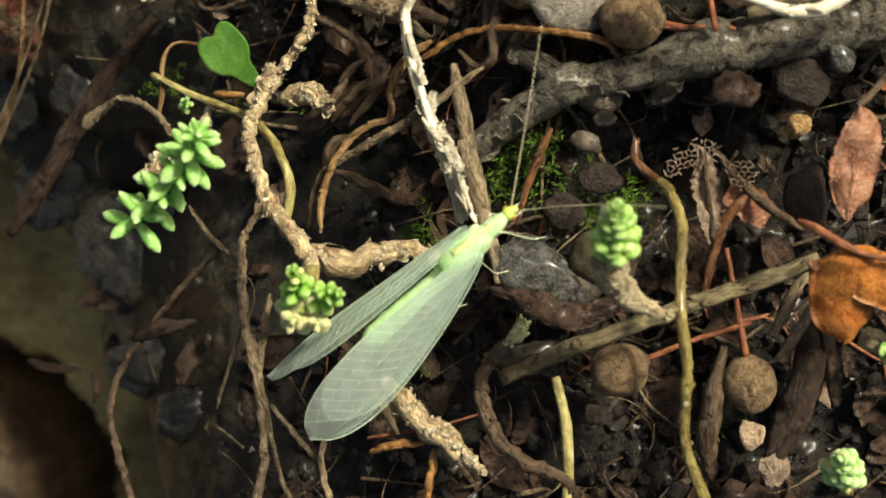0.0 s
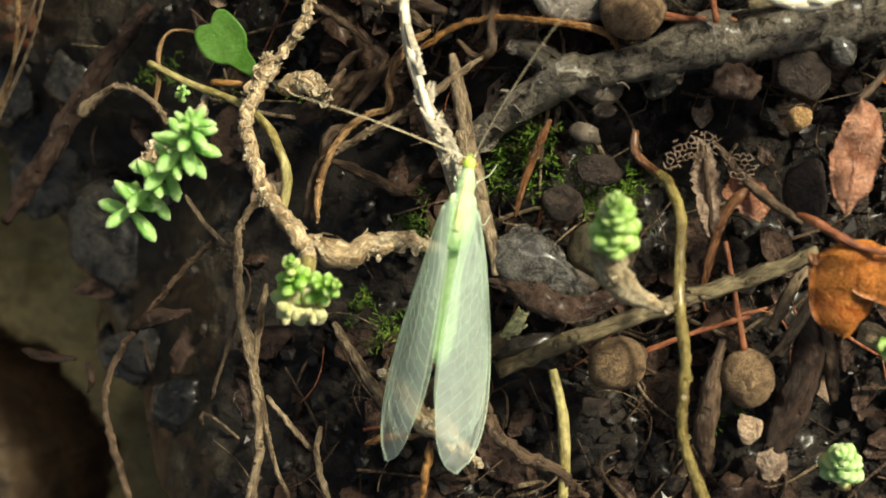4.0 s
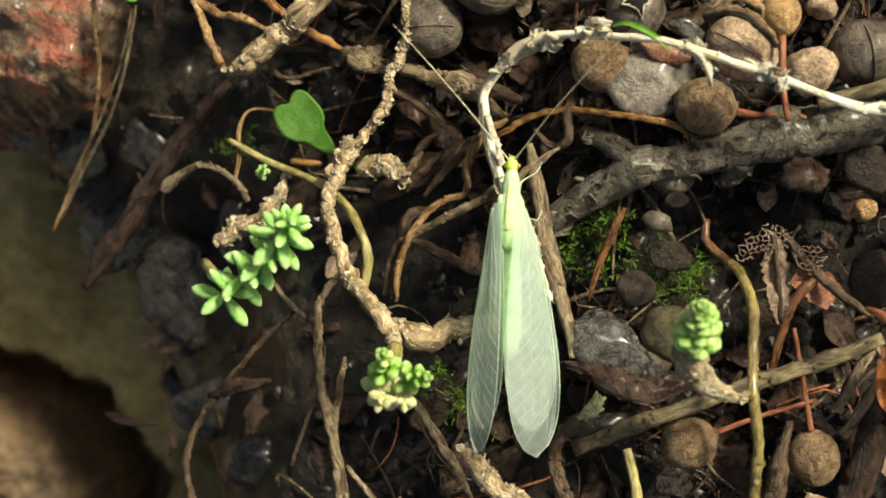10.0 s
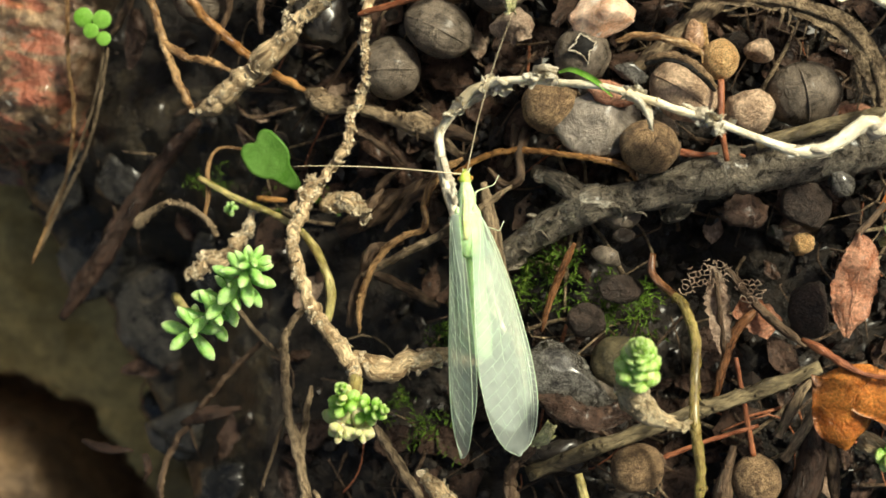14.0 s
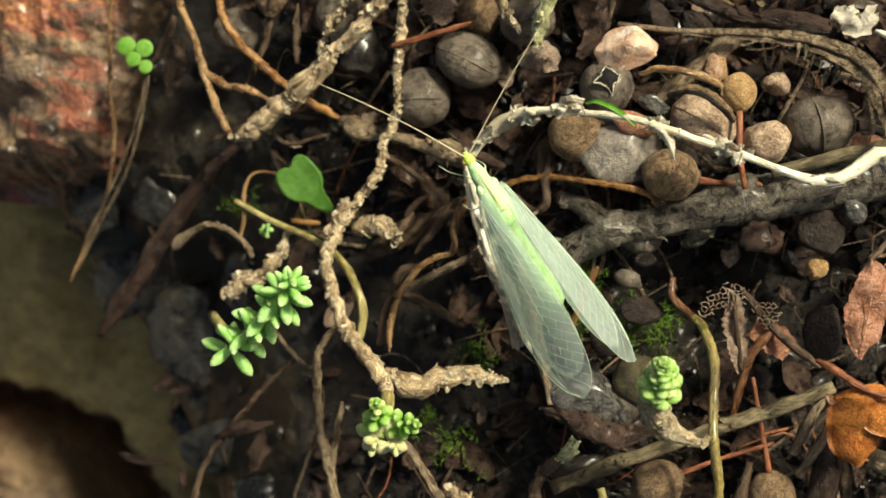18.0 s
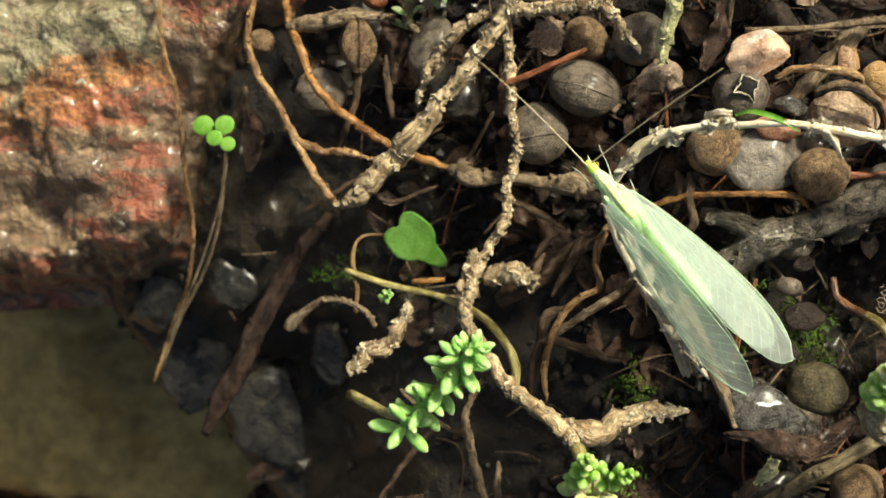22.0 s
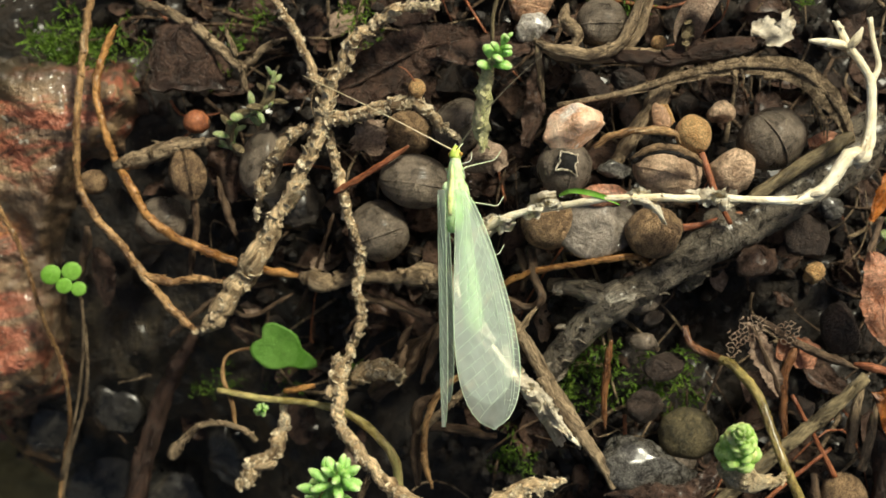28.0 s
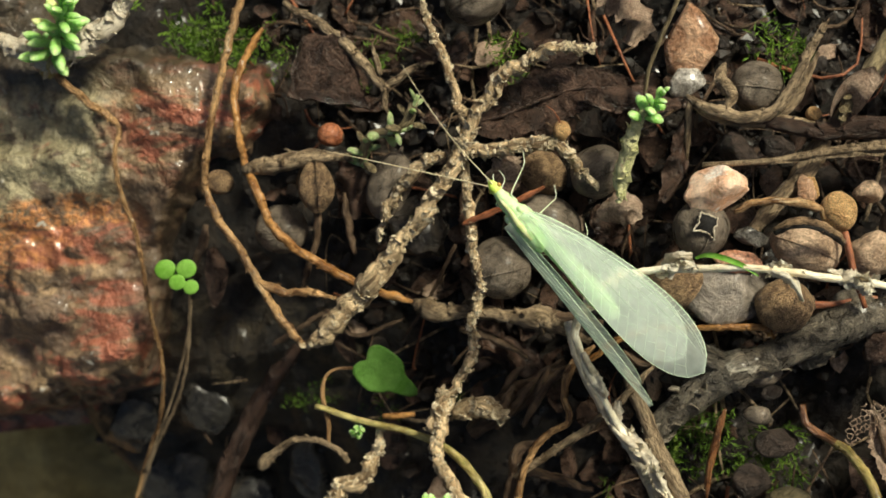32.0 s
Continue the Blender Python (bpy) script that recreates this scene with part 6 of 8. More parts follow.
leaf("dry_leaf", "curled side lobe of the dry orange leaf", [(16.7, 1.6, 7.7, 0.57), (17.8, 1.0, 8.1, 1.26), (18.9, 0.8, 8.2, 1.38), (20.2, 0.3, 7.9, 1.33), (21.5, -0.5, 7.5, 0.88), (22.2, -1.1, 7.1, 0.24)], DRY_ORANGE, "leaf", stalk=(), vein=None, curl=-0.5, ripple=0.3, seed=109)
leaf("skeleton_leaf", "brown leaf eaten down to a lacy net of veins", [(10.9, 2.0, 3.5, 0.24), (10.5, 3.5, 3.9, 0.61), (10.1, 4.9, 4.3, 0.72), (9.9, 6.2, 4.5, 0.45), (9.6, 6.9, 4.5, 0.12)], DRY_TAN, "leaf", stalk=[(10.9, 2.0, 3.5, 0.15), (10.3, 4.3, 4.3, 0.15), (9.8, 6.6, 4.7, 0.12)], vein=0.1, curl=0.2, ripple=0.3, teeth=0.5, seed=110)
leaf_net("skeleton_net", (9.3, 6.3, 4.7), (1.45, 0.5, 0.1), (-0.4, 0.95, 0.1), 7)
leaf_net("skeleton_net", (11.9, 5.7, 4.3), (0.5, 0.75, 0.1), (-0.8, 0.4, 0.1), 9)
leaf("dry_leaf", "flat reddish leaf scrap under the skeleton leaf", [(11.4, 4.8, 3.3, 0.55), (12.5, 4.3, 3.5, 0.98), (13.7, 3.6, 3.3, 0.68)], DRY_RED, "leaf", stalk=(), vein=None, curl=0.2, ripple=0.3, teeth=0.3, seed=111)
leaf("dry_leaf", "dark curled leaf scrap with a pale rim", [(-0.8, -1.6, 2.1, 0.15), (0.6, -1.7, 2.9, 0.43), (1.9, -2.1, 3.5, 0.84), (3.8, -2.6, 3.5, 0.72), (5.5, -2.0, 3.3, 0.61), (7.0, -1.1, 3.1, 0.37)], DRY_DARK, "leaf", stalk=(), vein=None, curl=-0.5, ripple=0.3, teeth=0.3, seed=112)
root("twig", "thick dark brown bark-covered stick half sunk in litter", [(16.7, -1.4, 2.5, 0.50), (16.5, -2.6, 2.7, 0.75), (16.6, -4.4, 2.7, 0.85), (16.0, -6.7, 2.7, 0.88), (15.3, -8.9, 2.7, 0.82), (14.9, -10.6, 2.5, 0.76)], TWIG_DARK, category='twig', group='twigs', sides=14, rough=0.18, step=10, scaly=0.1, seed=113)
leaf("dry_leaf", "crumpled tan leaf scrap", [(14.4, -9.5, 3.3, 0.44), (15.2, -9.6, 3.7, 0.93), (16.1, -9.4, 3.3, 0.56)], DRY_TAN, "leaf", stalk=(), vein=None, curl=-0.6, ripple=0.6, teeth=0.5, seed=114)
leaf("fern_frond", "dry grey-brown curved frond with a ragged inner edge", [(1.5, 22.1, 3.8, 0.11), (5.3, 21.9, 4.5, 0.20), (8.7, 22.0, 4.9, 0.32), (12.1, 21.9, 5.3, 0.48), (15.0, 21.1, 5.5, 0.69), (16.6, 19.8, 5.5, 0.74), (17.6, 17.9, 5.5, 0.58), (18.1, 16.0, 5.3, 0.21)], TWIG_GREY, "frond", stalk=(), vein=0.2, curl=-0.18, ripple=0.2, teeth=0.25, seed=115)
frond_teeth("frond_teeth", [(12.0 + 0.42 * k + 0.02 * k * k, 21.2 - 0.024 * k * k, 5.3, 0.10) for k in range(10)] + [(16.2 + 0.11 * k, 18.9 - 0.36 * k, 5.3, 0.12) for k in range(6)])
leaf("dry_leaf", "dark brown flat leaf half buried in the litter", [(-11.0, 26.3, -1.6, 0.71), (-9.2, 26.5, -0.6, 1.34), (-7.0, 27.1, 0.5, 1.53), (-4.8, 27.5, 1.2, 1.39), (-2.5, 27.1, 1.8, 0.97), (-1.2, 26.6, 2.1, 0.41)], DRY_DARK, "leaf", stalk=(), vein=0.12, ripple=0.5, curl=0.2, teeth=0.3, seed=116)
leaf("dry_leaf", "dry tan leaf standing on edge", [(9.7, 23.6, 3.3, 0.21), (9.9, 24.7, 4.5, 0.76), (10.4, 25.5, 5.5, 0.89), (11.6, 26.2, 5.9, 0.48)], DRY_TAN, "leaf", stalk=(), vein=None, curl=0.7, ripple=0.3, seed=117)
leaf("dry_leaf", "dark curled bark strip beside the frond", [(9.4, 23.6, 3.3, 0.56), (11.5, 23.3, 3.7, 0.70), (13.6, 23.1, 3.7, 0.57), (15.2, 23.3, 3.5, 0.29)], DRY_DARK, "leaf", stalk=(), vein=None, curl=-0.6, ripple=0.3, seed=118)
leaf("papery_husk", "torn pale papery husk", [(14.0, 24.0, 4.1, 0.35), (14.9, 23.7, 4.5, 0.92), (15.7, 23.2, 4.5, 0.71), (16.6, 24.4, 4.1, 0.29)], PAPER, "husk", stalk=(), vein=None, curl=-0.5, ripple=0.9, teeth=0.8, seed=119)
leaf("papery_husk", "papery leaf hanging under a scaly stem", [(-9.8, 24.0, 0.5, 0.35), (-9.6, 23.3, 0.1, 1.18), (-9.4, 22.6, -0.3, 1.05), (-9.2, 22.0, -0.7, 0.28)], DRY_TAN, "husk", stalk=(), vein=None, curl=-0.4, ripple=1.0, teeth=0.8, seed=120)
leaf("dry_leaf", "reddish leaf scrap under the straw", [(16.1, 14.8, 3.5, 0.71), (17.0, 14.9, 3.9, 1.36), (18.2, 15.0, 3.7, 1.01), (18.9, 14.2, 3.5, 0.36)], DRY_RED, "leaf", stalk=(), vein=None, curl=-0.3, ripple=0.4, teeth=0.3, seed=121)
leaf("dry_leaf", "rusty leaf scrap among the stones", [(16.1, 16.4, 3.5, 0.29), (17.3, 16.3, 3.7, 0.65), (18.2, 15.9, 3.5, 0.29)], DRY_RED, "leaf", stalk=(), vein=None, curl=-0.3, ripple=0.4, seed=122)
leaf("dry_leaf", "torn brown leaf behind the split capsule", [(-19.3, 25.3, -3.7, 0.37), (-18.9, 24.5, -3.3, 0.80), (-18.8, 23.4, -3.9, 0.95), (-19.2, 21.3, -5.0, 0.66)], DRY_DARK, "leaf", stalk=(), vein=None, curl=-0.4, ripple=0.6, teeth=0.5, seed=123)
leaf("dry_leaf", "brown leaf scrap below the seedling", [(-28.4, 20.5, -8.1, 0.30), (-28.3, 19.0, -8.2, 0.75), (-28.5, 17.6, -8.8, 0.60), (-28.8, 16.5, -9.4, 0.19)], DRY_DARK, "leaf", stalk=(), vein=None, curl=-0.5, ripple=0.3, seed=124)
leaf("dry_leaf", "thin brown leaf strip between seeds", [(1.4, 25.3, 2.8, 0.27), (0.8, 23.7, 2.5, 0.55), (0.4, 22.1, 2.1, 0.62), (-0.5, 20.2, 1.4, 0.28)], DRY_DARK, "leaf", stalk=(), vein=None, curl=-0.5, ripple=0.5, teeth=0.4, seed=125)
leaf("dry_leaf", "hollow brown leaf cup beside the stonecrop stem", [(-4.3, 19.8, 0.4, 0.42), (-3.4, 20.0, 1.4, 1.03), (-2.5, 20.1, 1.7, 0.89), (-2.2, 19.2, 1.4, 0.48)], DRY_TAN, "leaf", stalk=(), vein=None, curl=-0.7, ripple=0.4, teeth=0.4, seed=126)

root("twig", "grey knobbed twig curving up between dark capsules", [(1.5, 25.7, 3.8, 0.40), (2.7, 25.0, 4.1, 0.44), (4.3, 24.5, 4.3, 0.42), (6.0, 24.9, 4.4, 0.36), (7.4, 26.6, 4.6, 0.31), (8.3, 28.1, 4.7, 0.30), (9.2, 29.4, 4.7, 0.40)], TWIG_GREY, category='twig', group='twigs', scaly=0.3, seed=301)
root("straw", "flat pale split straw standing out of the litter", [(14.6, 30.4, 5.2, 0.62), (12.9, 28.2, 5.2, 0.55), (11.5, 26.5, 5.1, 0.50), (10.3, 25.0, 4.9, 0.42), (9.5, 23.8, 4.5, 0.30)], STRAW_DULL, category='grass straw', sides=12, flat=0.4, scaly=0.15, seed=302)
leaf("dry_leaf", "dark brown leaf curled round the foot of a straw", [(11.3, 25.7, 4.4, 0.25), (10.4, 24.9, 4.9, 0.75), (9.8, 23.9, 4.7, 0.70), (9.3, 23.0, 4.3, 0.25)], DRY_DARK, "leaf", stalk=(), vein=None, curl=-0.8, ripple=0.3, teeth=0.3, seed=303)
root("twig", "dark brown stem lying flat behind the frond", [(4.6, 24.6, 3.5, 0.36), (8.2, 23.4, 3.9, 0.48), (10.9, 23.2, 3.9, 0.58), (13.5, 23.1, 3.9, 0.62), (15.2, 23.4, 3.9, 0.45)], TWIG_DARK, category='twig', group='twigs', sides=12, scaly=0.2, seed=304)
leaf("papery_husk", "crumpled grey-tan papery crust on the litter", [(-3.0, 33.2, 1.8, 0.5), (-1.9, 32.3, 2.5, 1.1), (-0.9, 31.0, 2.6, 0.9), (-1.6, 29.6, 2.2, 0.4)], DRY_TAN, "husk", stalk=(), vein=None, curl=-0.6, ripple=1.3, teeth=0.9, seed=305)
leaf("dry_leaf", "curled pale strip of dead leaf beside a capsule", [(3.6, 27.9, 3.5, 0.15), (3.2, 27.0, 3.9, 0.42), (3.7, 26.0, 4.0, 0.45), (3.3, 25.2, 3.8, 0.15)], TWIG_GREY, "leaf", stalk=(), vein=None, curl=-0.9, ripple=0.2, seed=306)
leaf("dry_leaf", "dark reddish flat bark strip", [(-4.6, 26.9, 2.2, 0.35), (-3.0, 26.6, 2.7, 0.8), (-1.0, 26.3, 2.9, 0.85), (1.0, 25.9, 3.1, 0.35)], DRY_DARK, "leaf", stalk=(), vein=None, curl=-0.4, ripple=0.4, teeth=0.3, seed=307)

# ---------- seeds and berries ----------
berry("round fuzzy brown berry at the edge of the moss", 16.9, 28.0, 4.0, 3.3, (), rim_yaw=-80, material=FUZZ, seed=310)
capsule("dark grey dry seed capsule half hidden by a twig", -10.1, 33.9, -1.0, 3.9, 3.5, yaw=20, tip=False, seed=311)
capsule("dark grey dry seed capsule beside the moss", 21.4, 25.0, 3.2, 3.2, 2.6, yaw=60, tip=False, seed=312)
stone("pebble", "orange chip of stone under a stalk", 7.6, 20.0, 3.6, 1.5, 2.1, 1.2, AMBER_STONE, yaw=-13, cuts=10, group='pebbles', seed=313)
stone("pebble", "pale wet chip below the amber stone", 1.4, 27.1, 3.1, 2.6, 2.0, 1.5, STONE_PALE, yaw=30, cuts=12, group='pebbles', seed=314)
capsule("dark grey dry seed capsule with a raised seam", -7.4, 19.7, -0.6, 4.49, 3.37, yaw=-21, tip=True, seed=127)
capsule("dark grey dry seed capsule with a raised seam", -10.2, 17.2, -2.1, 3.71, 3.92, yaw=7, tip=False, seed=128)
capsule("dark grey dry seed capsule with a raised seam", 14.0, 17.2, 3.3, 3.69, 4.33, yaw=-73, tip=True, seed=129)
capsule("dark grey dry seed capsule with a raised seam", -23.6, 21.1, -6.4, 3.39, 3.17, yaw=-3, tip=True, seed=130)
capsule("dark grey dry seed capsule with a raised seam", -16.4, 23.1, -3.8, 4.37, 2.69, yaw=67, tip=True, seed=131)
capsule("dark grey dry seed capsule with a raised seam", 5.5, 26.3, 2.9, 3.20, 3.06, yaw=-13, tip=False, seed=132)
capsule("dark grey dry seed capsule with a raised seam", 1.3, 18.4, 2.9, 3.42, 3.28, yaw=67, tip=False, seed=133)
capsule("dark grey dry seed capsule with a raised seam", -3.9, 22.4, 0.3, 3.49, 3.21, yaw=17, tip=False, seed=134)
capsule("dark grey dry seed capsule with a raised seam", 4.3, 9.7, 1.3, 2.82, 2.47, yaw=-13, tip=False, seed=135)
star_hole("ragged star-shaped hole", (1.2, 18.7, 4.55))
capsule("cracked grey-brown seed capsule split open along its length", 7.2, 16.7, 3.5, 4.21, 3.31, yaw=-28, material=STONE_TAN, tip=False, seed=136)
crack("split in the shell", [(4.7, 17.8, 5.8, 0.17), (5.6, 18.1, 6.5, 0.20), (6.8, 17.9, 6.8, 0.23), (8.0, 17.2, 6.3, 0.20), (8.6, 16.7, 5.7, 0.14)])
split_capsule("dry brown capsule split open into pointed valves on a thin stalk", (-21.1, 22.0, -4.3), (-21.0, 25.4, -3.2), 1.5)
root("stalk", "thin stalk of the split capsule", [(-21.1, 22.2, -4.4, 0.33), (-21.3, 20.8, -4.9, 0.22), (-21.8, 19.3, -5.5, 0.22), (-22.7, 17.2, -6.4, 0.26)], TWIG, category='stalk', seed=138)
berry("round brown dry berry with a reddish stalk", 5.5, 13.4, 3.5, 3.23, [(7.0, 13.3, 3.5, 0.27), (8.4, 13.2, 3.7, 0.18), (10.5, 13.3, 3.9, 0.16), (13.0, 13.1, 3.9, 0.14)], rim_yaw=-1, seed=139)
berry("round grey-brown dry berry under straw", -0.3, 15.4, 2.1, 3.30, (), rim_yaw=27, seed=140)
berry("round brown dry berry half buried under a straw", 6.6, -5.2, 3.1, 2.99, [(7.9, -4.5, 3.1, 0.16), (10.4, -3.2, 3.3, 0.14), (13.3, -2.0, 3.3, 0.12)], rim_yaw=25, seed=141)
berry("round dark brown dry berry hanging on a red stalk", 13.6, -5.3, 2.7, 2.98, [(13.2, -3.8, 3.1, 0.20), (12.7, -2.0, 3.3, 0.16), (11.6, 1.8, 3.5, 0.14)], rim_yaw=105, seed=142)
berry("dark olive round berry in a hollow", 5.3, 0.6, 1.1, 3.39, (), rim_yaw=-13, material=OLIVE_SEED, seed=143)
berry("small tan round berry with a stalk", 8.9, 18.6, 4.7, 2.19, [(9.0, 17.4, 5.1, 0.20), (9.2, 15.0, 5.3, 0.20), (9.8, 12.9, 4.9, 0.16)], rim_yaw=-73, material=NUT_TAN, seed=144)
berry("brown dry berry under a papery leaf", -7.1, 22.8, -1.0, 2.76, (), rim_yaw=-43, seed=145)
berry("small tan seed among twigs", 8.4, 24.4, 3.7, 0.90, (), rim_yaw=-13, material=NUT_TAN, group="small tan seeds", seed=146)
berry("small yellowish seed with fine whiskers", -6.3, 25.0, 2.8, 1.08, [(-6.3, 25.3, 3.0, 0.07), (-6.7, 26.1, 3.4, 0.03), (-7.1, 26.5, 3.2, 0.03)], rim_yaw=77, material=NUT_TAN, group="small tan seeds", seed=147)
berry("small reddish berry on the rock", -19.8, 26.7, -4.2, 1.55, (), rim_yaw=-13, material=RED_STALK, group="small tan seeds", seed=148)
berry("small brown berry beside the orange root", -27.2, 24.6, -6.3, 1.67, (), rim_yaw=-13, material=NUT_BROWN, group="small tan seeds", seed=149)
berry("round pebble-like seed under the branch", 4.5, -0.9, 1.0, 2.06, (), rim_yaw=5, material=NUT, seed=150)
root("stalk", "brown stalk bent over the seeds", [(3.0, 19.2, 4.1, 0.20), (4.4, 19.6, 4.3, 0.24), (6.4, 19.4, 4.5, 0.24), (7.8, 18.8, 4.9, 0.27), (7.9, 18.2, 5.1, 0.20)], ROOT, category='stalk', seed=151)

# ---------- stones ----------
stone("quartz_pebble", "pink and white quartz pebble with broken faces", 2.4, 20.7, 3.9, 5.0, 2.9, 3.0, QUARTZ, yaw=12, cuts=16, rough=0.05, detail=4, seed=252)
stone("pebble", "tan rough pebble beside red stalks", 11.2, 15.8, 3.7, 3.2, 2.9, 2.8, STONE_TAN, yaw=-13, cuts=9, group='pebbles', seed=153)
stone("pebble", "small tan pebble among dark seeds", 11.3, 19.5, 3.3, 1.8, 1.6, 1.5, STONE_TAN, yaw=-13, group='pebbles', seed=154)
stone("pebble", "small orange chip of stone", 7.8, 20.1, 3.3, 1.5, 1.7, 1.0, NUT_TAN, yaw=-13, group='pebbles', seed=155)
stone("pebble", "reddish brown pebble among the seeds", 3.8, 22.9, 3.3, 3.2, 2.0, 1.7, STONE_BROWN, yaw=-33, group='pebbles', seed=156)
stone("pebble", "dark reddish pebble among the seeds", 6.2, 22.7, 3.3, 2.3, 1.4, 1.4, STONE_BROWN, yaw=-13, group='pebbles', seed=157)
stone("pebble", "dark wedge-shaped pebble below the branch", 14.9, 10.8, 3.1, 3.0, 3.1, 2.2, STONE_BROWN, yaw=5, cuts=10, group='pebbles', seed=158)
stone("pebble", "shiny pale pebble beside the branch", 16.6, 12.4, 3.3, 1.5, 2.0, 1.4, STONE_GREY, yaw=35, cuts=2, group='pebbles', seed=159)
stone("pebble", "gnarled brown bud base below the branch", 11.4, 10.1, 3.1, 2.4, 2.4, 2.0, DRY_DARK, yaw=5, rough=0.35, cuts=3, group='pebbles', seed=160)
stone("pebble", "small hollow orange-brown shell", 14.9, 8.6, 2.9, 1.5, 1.4, 1.2, NUT_TAN, yaw=5, rough=0.3, group='pebbles', seed=161)
stone("stone", "wet dark grey wedge-shaped stone with shining facets", 2.0, -0.8, 1.6, 7.0, 4.4, 3.4, STONE_GREY, yaw=-24, seed=341, cuts=11, rough=0.12, detail=4)
stone("pebble", "pale grey pebble in the moss", 3.9, 6.9, 1.7, 2.0, 1.1, 1.1, NUT, yaw=-13, cuts=3, group='pebbles', seed=162)
stone("pebble", "dark round pebble in the moss", 4.9, 5.1, 1.2, 2.7, 1.9, 1.6, STONE_BROWN, yaw=5, cuts=4, group='pebbles', seed=163)
stone("pebble", "dark grey pebble in the hollow", 3.0, 3.0, 1.7, 2.3, 2.1, 1.8, STONE_BROWN, yaw=-13, cuts=3, group='pebbles', seed=164)
stone("pebble", "dark smooth slab behind the red leaf", 15.7, 5.0, 3.1, 2.8, 3.4, 1.6, STONE_BROWN, yaw=5, cuts=6, group='pebbles', seed=165)
stone("pebble", "pale chip of stone on the soil", 14.0, -7.9, 2.9, 1.6, 2.1, 0.8, STONE_TAN, yaw=25, cuts=9, group='pebbles', seed=166)
stone("stone_flake", "thin pale glassy stone flake between the berries", 2.7, 14.6, 2.7, 5.4, 4.0, 1.8, GLASSY, yaw=12, seed=340, cuts=12, rough=0.07, detail=4)
stone("pebble", "pinkish stone under the branch", 4.7, 8.2, 1.9, 1.4, 0.9, 0.8, STONE_BROWN, yaw=5, group='pebbles', seed=167)
stone("pebble", "small grey chip of stone", 4.1, 17.6, 3.1, 2.1, 1.4, 1.2, STONE_GREY, yaw=-13, group='pebbles', seed=168)
stone("pebble", "reddish stone beside the straw", 3.0, 16.3, 3.5, 3.1, 1.4, 1.4, DRY_RED, yaw=-13, group='pebbles', seed=169)
stone("pebble", "brown stone behind the sprig", 5.8, -7.6, 2.7, 1.8, 1.5, 1.2, STONE_BROWN, yaw=5, group='pebbles', seed=170)
stone("pebble", "dark soil lump below a scaly stem", -15.1, 19.9, -3.8, 4.0, 4.4, 2.9, SOIL_DARK, yaw=-13, rough=0.35, group='pebbles', seed=171)
stone("quartz_pebble", "orange-brown translucent stone chip", 1.9, 29.7, 2.8, 3.4, 5.1, 1.6, AMBER_STONE, yaw=-21, cuts=14, seed=172)
stone("pebble", "dark lump of crumbly soil", 2.0, -5.3, 1.5, 3.7, 2.8, 1.9, SOIL_DARK, yaw=5, rough=0.35, group='pebbles', seed=173)
slab("flat dark brown flake of bark or stone", [(-22.3, 29.4, -4.9), (-17.3, 28.1, -3.0), (-18.3, 33.1, -2.8), (-20.9, 33.2, -3.9)], 0.8, DRY_DARK)
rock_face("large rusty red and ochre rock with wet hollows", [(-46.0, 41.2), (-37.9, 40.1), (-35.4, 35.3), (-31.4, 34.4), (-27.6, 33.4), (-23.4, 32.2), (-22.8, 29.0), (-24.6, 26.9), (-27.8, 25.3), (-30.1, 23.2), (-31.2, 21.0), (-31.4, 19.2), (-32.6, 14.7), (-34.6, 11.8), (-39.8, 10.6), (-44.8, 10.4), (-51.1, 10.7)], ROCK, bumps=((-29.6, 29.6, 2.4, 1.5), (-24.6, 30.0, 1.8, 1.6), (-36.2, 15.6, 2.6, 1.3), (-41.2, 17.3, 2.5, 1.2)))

rock_face("smooth olive-brown boulder deep below the hollow", [(-90, -2), (-59.1, -11.0), (-50.5, -12.1), (-46.8, -13.6), (-39.7, -17.9), (-36.4, -23.0), (-36.2, -28.4), (-38, -40), (-10, -45), (-10, 10), (-40, 26), (-90, 26)], ROCK_OLIVE, 25.0, 5, -50.0)
rock_face("reddish brown boulder behind a dark gap deep below", [(-90, -8), (-61, -15), (-51.5, -16.6), (-45.5, -19.6), (-41.6, -25), (-41, -45), (-90, -45)], ROCK_BROWN, 20.0, 8, -49.0)

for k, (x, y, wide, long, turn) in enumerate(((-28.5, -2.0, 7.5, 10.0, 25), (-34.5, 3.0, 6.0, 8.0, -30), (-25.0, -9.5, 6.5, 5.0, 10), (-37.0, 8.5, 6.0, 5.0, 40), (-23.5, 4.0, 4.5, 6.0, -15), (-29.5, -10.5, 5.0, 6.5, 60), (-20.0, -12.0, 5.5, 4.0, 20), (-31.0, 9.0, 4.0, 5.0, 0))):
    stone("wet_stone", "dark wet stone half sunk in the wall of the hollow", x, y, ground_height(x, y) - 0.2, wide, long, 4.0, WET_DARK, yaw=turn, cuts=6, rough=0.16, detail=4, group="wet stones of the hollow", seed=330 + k)

